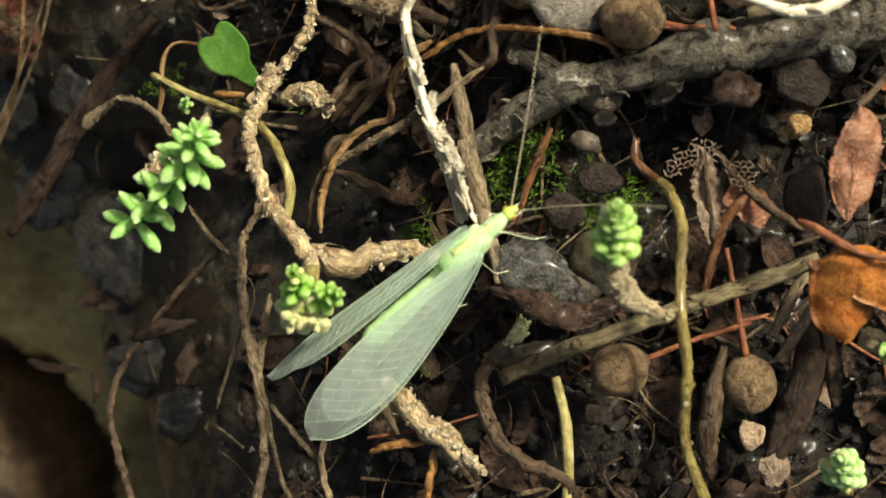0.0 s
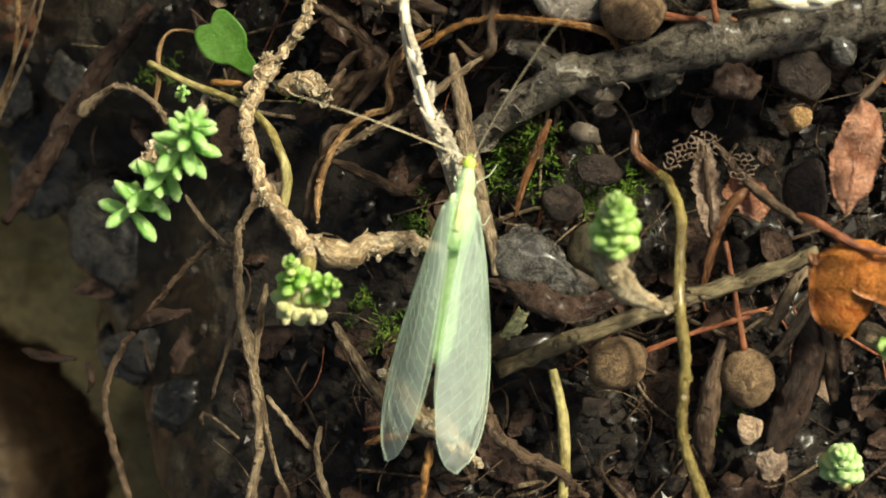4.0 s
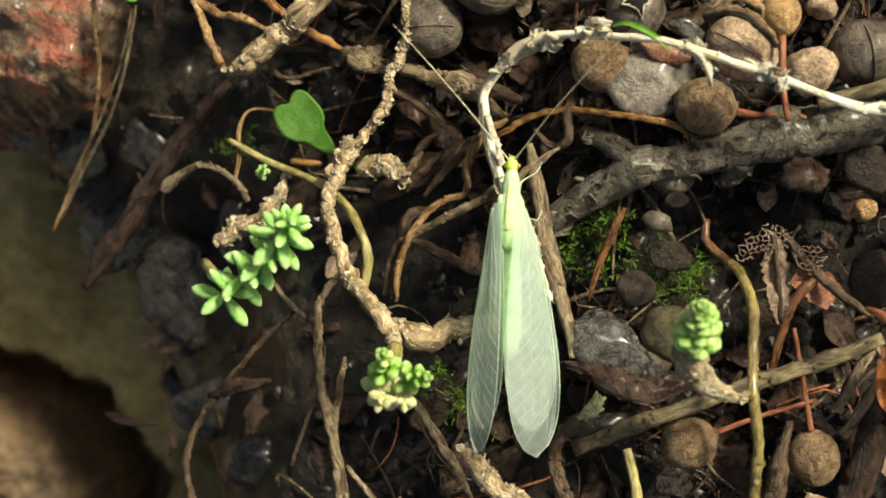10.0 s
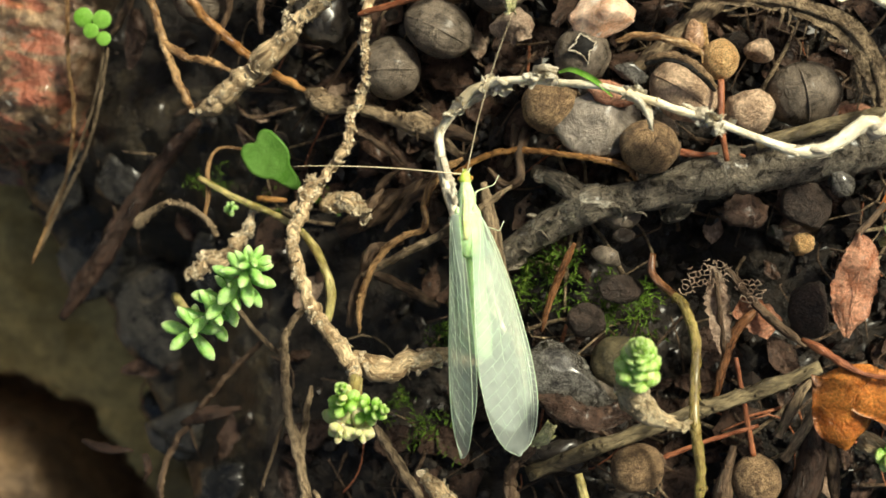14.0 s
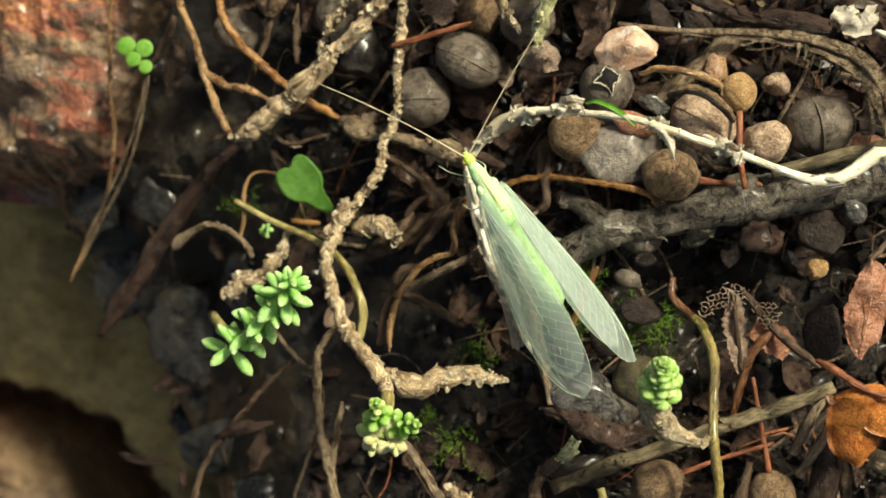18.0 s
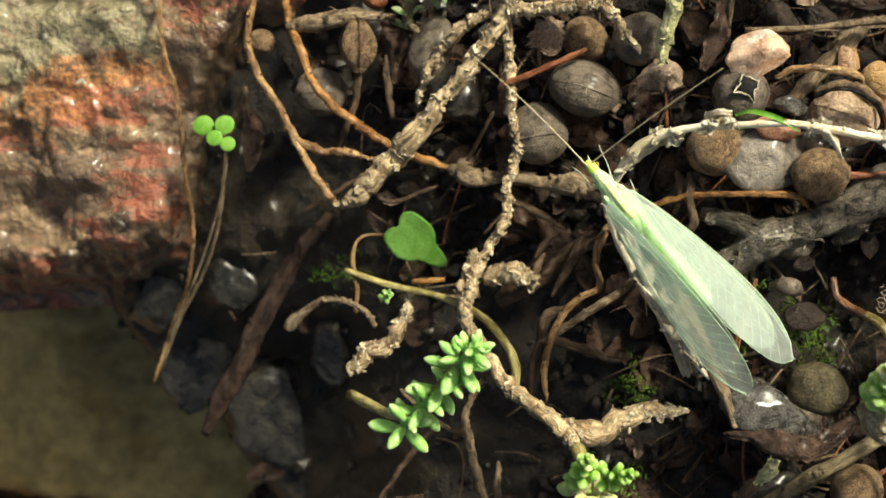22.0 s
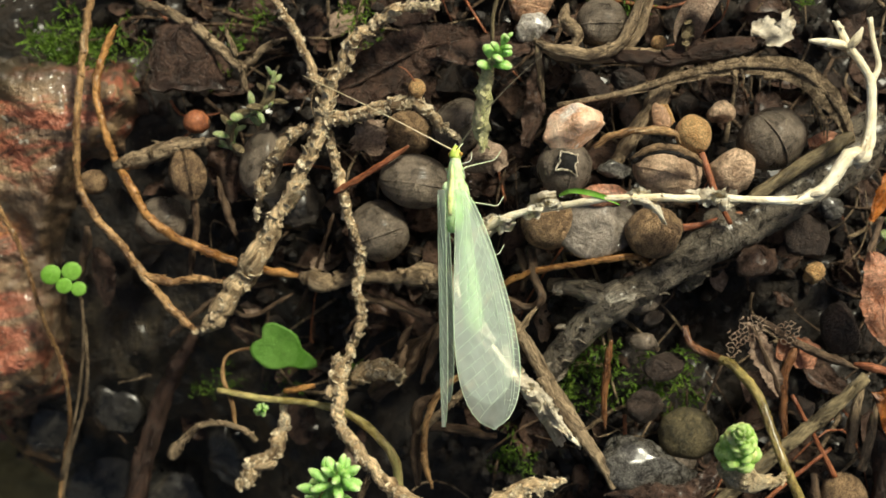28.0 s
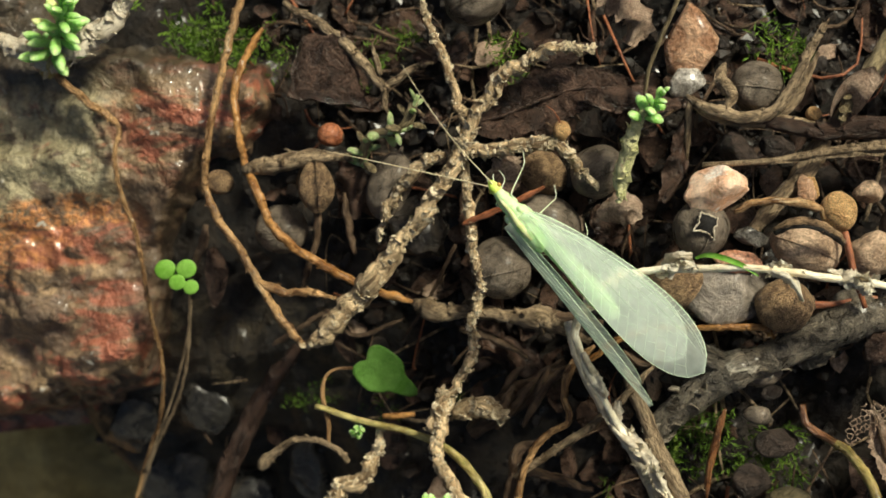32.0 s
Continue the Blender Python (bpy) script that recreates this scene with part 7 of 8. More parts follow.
# ---------- seedling and moss ----------
seedling("tiny seedling with four round bright green leaves", [(-35.6, 5.2, -14.8, 0.12), (-33.1, 9.5, -12.0, 0.10), (-31.3, 13.3, -9.9, 0.10), (-30.2, 16.3, -7.8, 0.09), (-29.9, 18.0, -7.0, 0.08)], [((-31.3, 19.4, -6.6), 0.70), ((-29.9, 19.3, -6.1), 0.67), ((-30.6, 18.5, -6.2), 0.55), ((-29.8, 18.1, -6.5), 0.52)])
MOSS_SPOTS = [
    (0.2, 6.0, 1.1, 0.91, 9),
    (1.5, 6.6, 1.6, 0.70, 5),
    (1.5, 4.4, 1.5, 0.84, 7),
    (5.0, 4.3, 2.1, 1.06, 10),
    (6.5, 4.3, 2.0, 0.78, 6),
    (3.5, 4.0, 1.9, 0.78, 6),
    (-0.9, 4.6, 0.4, 0.78, 6),
    (-27.3, 34.4, -6.2, 1.31, 12),
    (-25.7, 32.9, -5.8, 0.99, 8),
    (-28.2, 31.7, -6.6, 0.92, 8),
    (-18.7, 32.1, -3.5, 0.74, 5),
    (-22.7, 32.7, -5.0, 0.83, 7),
    (-18.0, 29.7, -3.1, 0.51, 6),
    (-8.2, 30.5, -1.1, 0.86, 7),
    (-5.0, 1.0, -1.3, 0.87, 7),
    (1.5, 6.0, 1.8, 0.74, 8),
    (-1.1, 4.1, 0.4, 0.69, 8),
    (12.8, -7.2, 2.1, 0.63, 5),
    (-5.8, -4.7, -2.1, 0.85, 8),
    (-8.0, -4.0, -3.0, 0.73, 6),
    (-28.2, 34.7, -6.5, 1.27, 12),
    (-25.9, 32.5, -5.9, 0.89, 6),
    (-15.4, 32.2, -3.1, 0.93, 8),
    (7.6, 29.2, 3.1, 1.04, 9),
    (8.7, 28.2, 3.0, 0.84, 6),
    (-5.0, 0.6, -1.5, 0.65, 6),
    (6.5, 2.5, 1.7, 0.93, 8),
    (-14.0, 8.9, -3.8, 0.48, 4),
    (-21.9, 9.4, -7.1, 0.58, 5),
    (-18.5, 8.6, -5.9, 0.56, 5),
    (-24.3, 9.4, -8.2, 0.67, 6),
    (19.4, 26.4, 3.0, 0.95, 9),
    (19.3, 27.2, 3.0, 0.85, 6),
    (8.8, 27.7, 3.0, 0.7, 6),
    (-24.6, 33.6, -5.0, 0.9, 8),
]

# ---------- lacewing ----------
SIZE = 0.894
WING_WIDE, WING_DROOP, WING_SPREAD = 4.5, 56, -1.0


def bug_part(name, V, F, material, parent, label="", smooth=True):
    me = bpy.data.meshes.new(name)
    me.from_pydata((np.array(V, float) * SIZE * MM).tolist(), [], F)
    set_grain(me, np.array(V, float) * SIZE)
    if smooth:
        me.shade_smooth()
    me.materials.append(material)
    ob = new(name, me)
    ob.parent = parent
    if label:
        ob["label"] = label
    return ob


def wing_at(s, q, length, wide, side):
    """A place on a wing: s from base to tip, q from the inner (-1) to the outer edge (1)."""
    prof = wide * (max(0.0, s ** 0.70 * (1 - s ** 4.5) ** 0.62) / 0.675 + 0.10 * (1 - s) ** 3)
    out, inn = prof * 0.52, prof * 0.48
    y = out * q if q > 0 else inn * q
    camber = 0.10 * wide * (1 - q * q) * (1 - s * 0.5) + 0.03 * math.sin(s * 40) * (1 - abs(q)) * 0.25
    return (-length * s, side * (y + wide * 0.40 * s ** 0.5), camber)


def wing(name, parent, base, length, wide, side, droop, spread, label):
    """A clear wing with a leading edge, long veins and rows of cross veins. side: 1 left, -1 right."""
    m = pose(*base, side * -droop, 0, side * spread)
    turn = lambda pts: [tuple(m @ Vector(p)) for p in pts]
    n, c = 48, 12
    V = [wing_at(i / n, 2 * k / c - 1, length, wide, side) for i in range(n + 1) for k in range(c + 1)]
    F = [(i * (c + 1) + k, i * (c + 1) + k + 1, (i + 1) * (c + 1) + k + 1, (i + 1) * (c + 1) + k) for i in range(n) for k in range(c)]
    ob = bug_part(name, turn(V), F, WING, parent, label)
    chunks = []

    def vein(places, r):
        chunks.append(rings(np.array([(*p, r) for p in turn([wing_at(s, q, length, wide, side) for s, q in places])]), 4, 0.0))

    for q, end, r in ((0.80, 0.93, 0.0208), (0.70, 0.95, 0.0169), (0.45, 0.90, 0.0130), (-0.15, 0.62, 0.0130), (-0.52, 0.52, 0.0117), (-0.80, 0.40, 0.0117)):
        vein([(s, q * (0.35 + 0.65 * min(1, s / 0.25))) for s in np.linspace(0.02, end, 24)], r)
    fans = []
    for k in range(13):
        s0, s1 = 0.14 + 0.058 * k, 0.36 + 0.050 * k
        fans.append([(s0 + (s1 - s0) * u, 0.45 - 1.42 * u ** 1.25) for u in np.linspace(0, 1, 14)])
        vein(fans[-1], 0.0085)
    for one, two in zip(fans, fans[1:]):
        for j in (2, 4, 7, 10):
            vein([one[j], two[j - 1]], 0.0075)
    for s in np.linspace(0.07, 0.93, 34):
        vein([(s, 0.80), (s + 0.008, 0.98)], 0.0143)
    for s in np.linspace(0.20, 0.88, 16):
        vein([(s, 0.45), (s + 0.006, 0.70)], 0.0075)
    for s in np.linspace(0.10, 0.40, 9):
        vein([(s, -0.52), (s + 0.02, -0.95)], 0.0075)
        vein([(s, -0.15), (s + 0.012, -0.52)], 0.0075)
    V, F = join(chunks)
    bug_part("vein_net", V, F, VEIN, ob, "pale green vein net")["kind"] = "stuff"
    edge = [wing_at(s, 1, length, wide, side) for s in np.linspace(0, 1, 26)] + [wing_at(s, -1, length, wide, side) for s in np.linspace(1, 0.05, 26)]
    V, F = rings(np.array([(*p, 0.034 - 0.016 * (i > 26)) for i, p in enumerate(turn(edge))]), 5, 0.0)
    bug_part("wing_edge", V, F, EDGE, ob, "thickened pale green edge")
    return ob


def make_lacewing():
    bug = tagged(new("lacewing"), "pale green lacewing with clear veined wings clinging to the litter", "lacewing")
    V, F = rings(spline([(0.4, 0, 0, 0.62), (-1, 0, -0.05, 0.56), (-3, 0, -0.1, 0.58), (-5, 0, -0.1, 0.66), (-6.6, 0, -0.05, 0.68), (-7.5, 0, 0, 0.55), (-7.9, 0, 0.05, 0.22)], 8), 18, 0.05, 3.0)
    tail = bug_part("abdomen", V, F, BODY, bug, "bright green ringed abdomen")
    V, F = ball(1.45, 0.92, 0.80, 20, 14)
    bug_part("thorax", [(x + 0.9, y, z) for x, y, z in V], F, BODY, bug)
    V, F = ball(0.75, 0.66, 0.40, 16, 10)
    bug_part("wing_base", [(x + 1.0, y, z + 0.42) for x, y, z in V], F, BODY, bug, "pale green hump between the wings")
    V, F = rings(spline([(-0.8, 0, 0.2, 0.55), (0.2, 0, 0.15, 0.84), (1.3, 0, 0.08, 0.86), (1.9, 0, 0.08, 0.80), (2.25, 0, 0.1, 0.66), (2.5, 0, 0.1, 0.56), (2.9, 0, 0.1, 0.55), (3.3, 0, 0.12, 0.47), (3.65, 0, 0.1, 0.37), (3.9, 0, 0.1, 0.31)], 4), 14, 0.03)
    bug_part("neck", V, F, BODY, bug)
    V, F = rings(spline([(0.3, 0, 0.72, 0.30), (1.0, 0, 0.78, 0.26), (1.8, 0, 0.74, 0.22), (2.5, 0, 0.54, 0.19), (3.1, 0, 0.50, 0.16), (3.7, 0, 0.36, 0.11)], 4), 12, 0.06)
    bug_part("dorsal_stripe", V, F, BODY_YELLOW, bug, "pale yellow stripe along the back")
    for s in (1, -1):
        for x, w in ((2.0, 0.26), (1.1, 0.34)):
            V, F = ball(0.42, w, 0.26, 14, 10)
            bug_part("shoulder", [(u + x, v + s * 0.52, c + 0.42) for u, v, c in V], F, BODY, bug, "swollen green shoulder under the wing")
    V, F = rings(spline([(3.72, 0, 0.08, 0.24), (3.95, 0, 0.07, 0.38), (4.2, 0, 0.06, 0.37), (4.45, 0, 0.03, 0.25), (4.68, 0, -0.03, 0.11)], 5), 16, 0.03)
    head = bug_part("head", V, F, HEAD_LIME, bug, "yellow-green pointed head")
    wings = []
    for s in (1, -1):
        V, F = ball(0.16, 0.14, 0.16, 14, 10)
        bug_part("eye", [(x + 4.12, y + s * 0.38, z + 0.08) for x, y, z in V], F, EYE, head, "dark golden eye")
        V, F = rings(np.array([(4.45, s * 0.15, -0.1, 0.05), (4.7, s * 0.22, -0.3, 0.04), (4.82, s * 0.26, -0.5, 0.025)]), 6, 0.0)
        bug_part("palp", V, F, LEG, head)
        fore = wing("forewing", bug, (1.9, s * 0.45, 0.75), 15.2, WING_WIDE, s, WING_DROOP, WING_SPREAD, "clear pearly forewing with a green edge")
        hind = wing("hindwing", bug, (0.9, s * 0.40, 0.45), 12.6, WING_WIDE * 0.86, s, WING_DROOP - 7, WING_SPREAD + 1, "clear pearly hindwing under the forewing")
        wings += [fore, hind]
        for x0, fx, fy, tx, ty in ((2.6, 0.7, 0.3, 1.3, 0.6), (1.2, -0.1, 0.4, -0.3, 0.7), (0.0, -0.9, 0.4, -2.3, 0.6)):
            line = spline([(x0, s * 0.4, -0.3, 0.075), (x0 + fx * 0.7, s * (0.4 + fy * 0.6), 0.15, 0.06), (x0 + fx, s * (0.4 + fy), -0.1, 0.048), (x0 + tx * 0.8, s * (0.3 + ty * 0.9), -2.2, 0.04), (x0 + tx, s * (0.3 + ty), -3.6, 0.034), (x0 + tx + 0.6, s * (0.3 + ty + 0.2), -4.2, 0.028)], 4)
            V, F = rings(line, 7, 0.0)
            bug_part("leg", V, F, LEG, bug, "thin pale leg")
    feelers = []
    for s in (1, -1):
        line = spline([(0, 0, 0, 0.07), (0.5, 0, 0.05, 0.045), (4, 0, 0.3, 0.032), (7.5, s * 0.15, 0.25, 0.025), (10.5, s * 0.4, 0.0, 0.014)], 8)
        V, F = rings(line, 6, 0.0)
        feelers.append(bug_part("antenna", V, F, ANTENNA, bug, "long thread-like straw-coloured antenna"))
    return bug, feelers[0], feelers[1], tail, wings


lacewing, feeler_left, feeler_right, abdomen, wings = make_lacewing()



# ---------- moss, crumbs and fine litter ----------
def moss():
    rng = random.Random(5)
    chunks = []
    for x, y, z, size, n in MOSS_SPOTS:
        for _ in range(int(n * 1.9)):
            px, py = x + rng.gauss(0, size * 0.9), y + rng.gauss(0, size * 0.9)
            tuft(chunks, px, py, min(z, ground_height(px, py) + 2.6) - 0.1, size * 0.75, 9, rng)
    V, F = join(chunks)
    tagged(mesh_ob("moss", V, F, MOSS, smooth=False), "small green tufts of moss between stones and twigs", "moss", kind="stuff")


def strew(chunks, name, label, category, group, material, smooth):
    """Each piece of a list as a thing of its own."""
    for V, F in chunks:
        tagged(mesh_ob(name, V, F, material, smooth=smooth), label, category, group)


def crumbs(name, label, count, lo, hi, material, seed, lift=0.0, keep=None, group="", category="litter"):
    """Loose angular crumbs strewn over the ground."""
    rng = random.Random(seed)
    bm = bmesh.new()
    bmesh.ops.create_icosphere(bm, subdivisions=1, radius=1)
    base = [v.co.copy() for v in bm.verts]
    tri = [tuple(v.index for v in f.verts) for f in bm.faces]
    bm.free()
    chunks = []
    while len(chunks) < count:
        x, y = rng.uniform(-42, 28), rng.uniform(-22, 44)
        if keep and not keep(x, y, rng):
            continue
        s = lo + (hi - lo) * rng.random() ** 3
        sx, sy, sz = s * rng.uniform(0.6, 1.4), s * rng.uniform(0.6, 1.2), s * rng.uniform(0.4, 0.9)
        m = pose(0, 0, 0, rng.uniform(-40, 40), rng.uniform(-40, 40), rng.uniform(0, 360)).to_3x3()
        z = ground_height(x, y) + sz * 0.3 + lift * rng.random()
        V = []
        for c in base:
            k = rng.uniform(0.72, 1.18)
            v = m @ Vector((c.x * sx * k, c.y * sy * k, c.z * sz * k))
            V.append((v.x + x, v.y + y, v.z + z))
        chunks.append((V, tri))
    if group:
        return strew(chunks, name, label, category, group, material, False)
    V, F = join(chunks)
    tagged(mesh_ob(name, V, F, material, smooth=False), label, "litter", kind="stuff")


def fibres(name, label, count, material, seed, keep, lo=1.5, hi=6.0, r0=0.05, r1=0.16, lift=1.5, group="", category="litter"):
    """Thin bent bits of stalk and root lying every way on the ground."""
    rng = random.Random(seed)
    chunks = []
    while len(chunks) < count:
        x, y = rng.uniform(-42, 28), rng.uniform(-22, 44)
        if not keep(x, y, rng):
            continue
        a, ln, r = rng.uniform(0, 2 * math.pi), rng.uniform(lo, hi), rng.uniform(r0, r1)
        d = Vector((math.cos(a), math.sin(a), rng.gauss(0, 0.12))) * ln / 3
        w = Vector((rng.gauss(0, 0.3), rng.gauss(0, 0.3), 0)) * ln / 3
        p = Vector((x, y, ground_height(x, y) + 0.3 + lift * rng.random()))
        rows = []
        for k in range(4):
            q = p + d * (k - 1.5) + w * ((k - 1.5) ** 2 - 1)
            rows.append((*q, r * (1 - 0.18 * k)))
        chunks.append(rings(spline(rows, 2), 5, 0.25))
    if group:
        return strew(chunks, name, label, category, group, material, True)
    V, F = join(chunks)
    tagged(mesh_ob(name, V, F, material), label, "litter", kind="stuff")


POCKETS = ((9.5, 5.0, 8.0, 4.5, 0.28), (1.0, -9.0, 7.0, 4.0, 0.45), (17.0, -9.0, 5.0, 5.0, 0.45), (-11.0, 3.0, 6.0, 8.0, 0.3))


def right_side(x, y, rng):
    """Whether litter lies here: little on the slope into the hollow and in the dark pockets."""
    for px, py, rx, ry, share in POCKETS:
        if ((x - px) / rx) ** 2 + ((y - py) / ry) ** 2 < 1 and rng.random() > share:
            return False
    return rng.random() < min(max((x + 22 + 0.25 * (y - 10)) / 14, 0.04), 1)


def scraps(name, label, count, material, seed, keep, size=1.6, group="", category="litter"):
    """Small curled scraps of dead leaf."""
    rng = random.Random(seed)
    chunks = []
    while len(chunks) < count:
        x, y = rng.uniform(-40, 28), rng.uniform(-22, 44)
        if not keep(x, y, rng):
            continue
        s, a = size * rng.uniform(0.4, 1.3), rng.uniform(0, 6.28)
        z = ground_height(x, y) + 0.4 + 0.9 * rng.random()
        d = Vector((math.cos(a), math.sin(a), rng.gauss(0, 0.35)))
        P = [tuple(Vector((x, y, z)) + d * s * k + Vector((0, 0, rng.gauss(0, 0.12)))) for k in (-1, -0.4, 0.3, 1)]
        chunks.append(blade(P, [s * 0.15, s * 0.5, s * 0.55, s * 0.12], 0.05, rng.uniform(-0.8, 0.6), 0.3, 4, 2, rng.random() * 50, 0.5, rng.uniform(-35, 35)))
    if group:
        return strew(chunks, name, label, category, group, material, True)
    V, F = join(chunks)
    tagged(mesh_ob(name, V, F, material), label, "litter", kind="stuff")


moss()
crumbs("soil_crumbs", "dark soil crumbs strewn over the ground", 5200, 0.10, 0.75, SOIL_DARK, 21, 0.3, right_side)
crumbs("litter_bits", "brown crumbs of rotted leaves and bark between the seeds", 2600, 0.12, 0.95, HUMUS, 22, 0.5, right_side)
crumbs("small_stone", "small dull brown stone lying in the litter", 80, 0.3, 1.1, STONE_BROWN, 23, 0.4, right_side, "small stones in the litter", "stone")
fibres("fine_roots", "fine brown roots and stalk bits tangled over the soil", 520, TWIG, 31, right_side)
fibres("dry_stalk", "short pale dry bit of stalk in the litter", 130, TWIG_GREY, 32, right_side, 1.5, 7, 0.05, 0.18, 1.8, "dry stalk bits", "stalk")
fibres("red_stalk", "thin straight reddish stalk in the litter", 50, RED_STALK, 33, right_side, 3, 8, 0.06, 0.13, 1.6, "thin red stalks", "stalk")
scraps("leaf_scrap", "small curled scrap of dead brown leaf", 240, DRY_DARK, 41, right_side, 1.6, "dead leaf scraps", "leaf")
scraps("leaf_scraps", "small curled scraps of dead brown leaves", 180, DRY_DARK, 43, right_side)
scraps("husk_scrap", "small curled scrap of tan husk on dark soil", 40, DRY_TAN, 42, right_side, 1.1, "husk scraps", "husk")


# ---------- movement ----------
def motions():
    body_rows = [
        (0.0, pose(-0.0025, -0.0002, 0.0073, -18, -7.6, 45.8)),
        (0.5, pose(-0.0016, -0.0003, 0.0077, -9, -12.4, 53.7)),
        (1.0, pose(-0.0017, -0.0007, 0.0077, -8, -10.5, 51.7)),
        (1.5, pose(-0.0014, -0.0000, 0.0078, -1, -14.6, 55.4)),
        (2.0, pose(-0.0017, 0.0003, 0.0076, -2, -14.7, 59.5)),
        (2.5, pose(-0.0017, 0.0005, 0.0077, -9, -15.5, 69.0)),
        (3.0, pose(-0.0025, 0.0007, 0.0073, -17, -6.5, 74.7)),
        (3.5, pose(-0.0027, 0.0007, 0.0072, -10, -10.8, 77.1)),
        (4.0, pose(-0.0023, 0.0006, 0.0074, -5, -1.2, 86.3)),
        (4.5, pose(-0.0024, 0.0003, 0.0074, -10, -5.6, 86.6)),
        (6.5, pose(-0.0039, 0.0017, 0.0068, -33, -6.4, 100.4)),
        (7.0, pose(-0.0043, 0.0024, 0.0066, -28, 1.3, 100.6)),
        (7.5, pose(-0.0042, 0.0030, 0.0067, -25, 0.1, 101.8)),
        (8.0, pose(-0.0042, 0.0036, 0.0067, -22, 2.7, 103.8)),
        (8.5, pose(-0.0045, 0.0037, 0.0065, -26, -8.4, 98.5)),
        (9.0, pose(-0.0043, 0.0048, 0.0066, -26, 3.3, 91.7)),
        (9.5, pose(-0.0041, 0.0053, 0.0067, -15, -2.0, 100.0)),
        (10.0, pose(-0.0044, 0.0053, 0.0065, -11, -1.5, 94.2)),
        (10.5, pose(-0.0042, 0.0058, 0.0066, -8, -3.2, 91.6)),
        (11.0, pose(-0.0040, 0.0061, 0.0067, -3, -3.1, 103.7)),
        (11.5, pose(-0.0040, 0.0064, 0.0067, -5, -3.2, 93.0)),
        (12.0, pose(-0.0036, 0.0063, 0.0069, -6, -5.0, 89.4)),
        (12.5, pose(-0.0037, 0.0066, 0.0068, -8, 0.2, 88.6)),
        (13.0, pose(-0.0037, 0.0067, 0.0068, -10, 3.1, 85.1)),
        (13.5, pose(-0.0038, 0.0073, 0.0068, -12, 3.3, 95.6)),
        (14.0, pose(-0.0041, 0.0069, 0.0067, -14, 2.4, 99.9)),
        (14.5, pose(-0.0043, 0.0070, 0.0066, -16, 0.6, 99.1)),
        (16.5, pose(-0.0042, 0.0093, 0.0066, -36, -6.7, 78.3)),
        (17.0, pose(-0.0045, 0.0092, 0.0066, -40, 1.5, 101.8)),
        (17.5, pose(-0.0042, 0.0100, 0.0073, 13, -10.7, 131.4)),
        (18.0, pose(-0.0042, 0.0100, 0.0077, 10, -9.7, 128.9)),
        (18.5, pose(-0.0045, 0.0101, 0.0081, 3, -7.9, 124.8)),
        (19.0, pose(-0.0051, 0.0105, 0.0083, 8, -0.2, 131.9)),
        (19.5, pose(-0.0056, 0.0104, 0.0087, 5, -13.2, 137.5)),
        (20.0, pose(-0.0064, 0.0104, 0.0084, -13, -22.8, 133.9)),
        (20.5, pose(-0.0064, 0.0105, 0.0084, -12, -18.7, 132.0)),
        (21.0, pose(-0.0068, 0.0109, 0.0082, -8, -9.8, 135.6)),
        (21.5, pose(-0.0066, 0.0111, 0.0082, -11, -5.9, 131.0)),
        (22.0, pose(-0.0066, 0.0113, 0.0082, -13, -3.5, 127.8)),
        (22.5, pose(-0.0068, 0.0114, 0.0081, -15, -3.9, 123.1)),
        (23.0, pose(-0.0070, 0.0123, 0.0080, -14, -0.7, 115.8)),
        (23.5, pose(-0.0069, 0.0121, 0.0080, -10, -6.3, 105.4)),
        (24.0, pose(-0.0062, 0.0124, 0.0084, -11, -6.1, 97.3)),
        (24.5, pose(-0.0075, 0.0132, 0.0078, -37, -10.3, 81.0)),
        (25.0, pose(-0.0071, 0.0145, 0.0078, -49, 21.2, 64.6)),
        (25.5, pose(-0.0071, 0.0145, 0.0080, -40, -8.8, 75.9)),
        (27.5, pose(-0.0065, 0.0164, 0.0072, -35, 0.3, 74.1)),
        (28.0, pose(-0.0062, 0.0169, 0.0070, -35, -0.0, 78.3)),
        (28.5, pose(-0.0065, 0.0172, 0.0069, -36, -2.0, 83.6)),
        (29.0, pose(-0.0068, 0.0180, 0.0068, -38, 2.0, 82.3)),
        (29.5, pose(-0.0071, 0.0188, 0.0067, -35, -3.7, 77.3)),
        (30.0, pose(-0.0071, 0.0186, 0.0068, -32, -2.1, 93.9)),
        (30.5, pose(-0.0070, 0.0189, 0.0069, -30, -7.0, 101.5)),
        (31.0, pose(-0.0077, 0.0187, 0.0067, -31, -9.9, 112.3)),
        (31.5, pose(-0.0079, 0.0186, 0.0066, -32, -6.2, 121.6)),
        (32.0, pose(-0.0088, 0.0190, 0.0063, -33, -1.8, 125.2)),
    ]
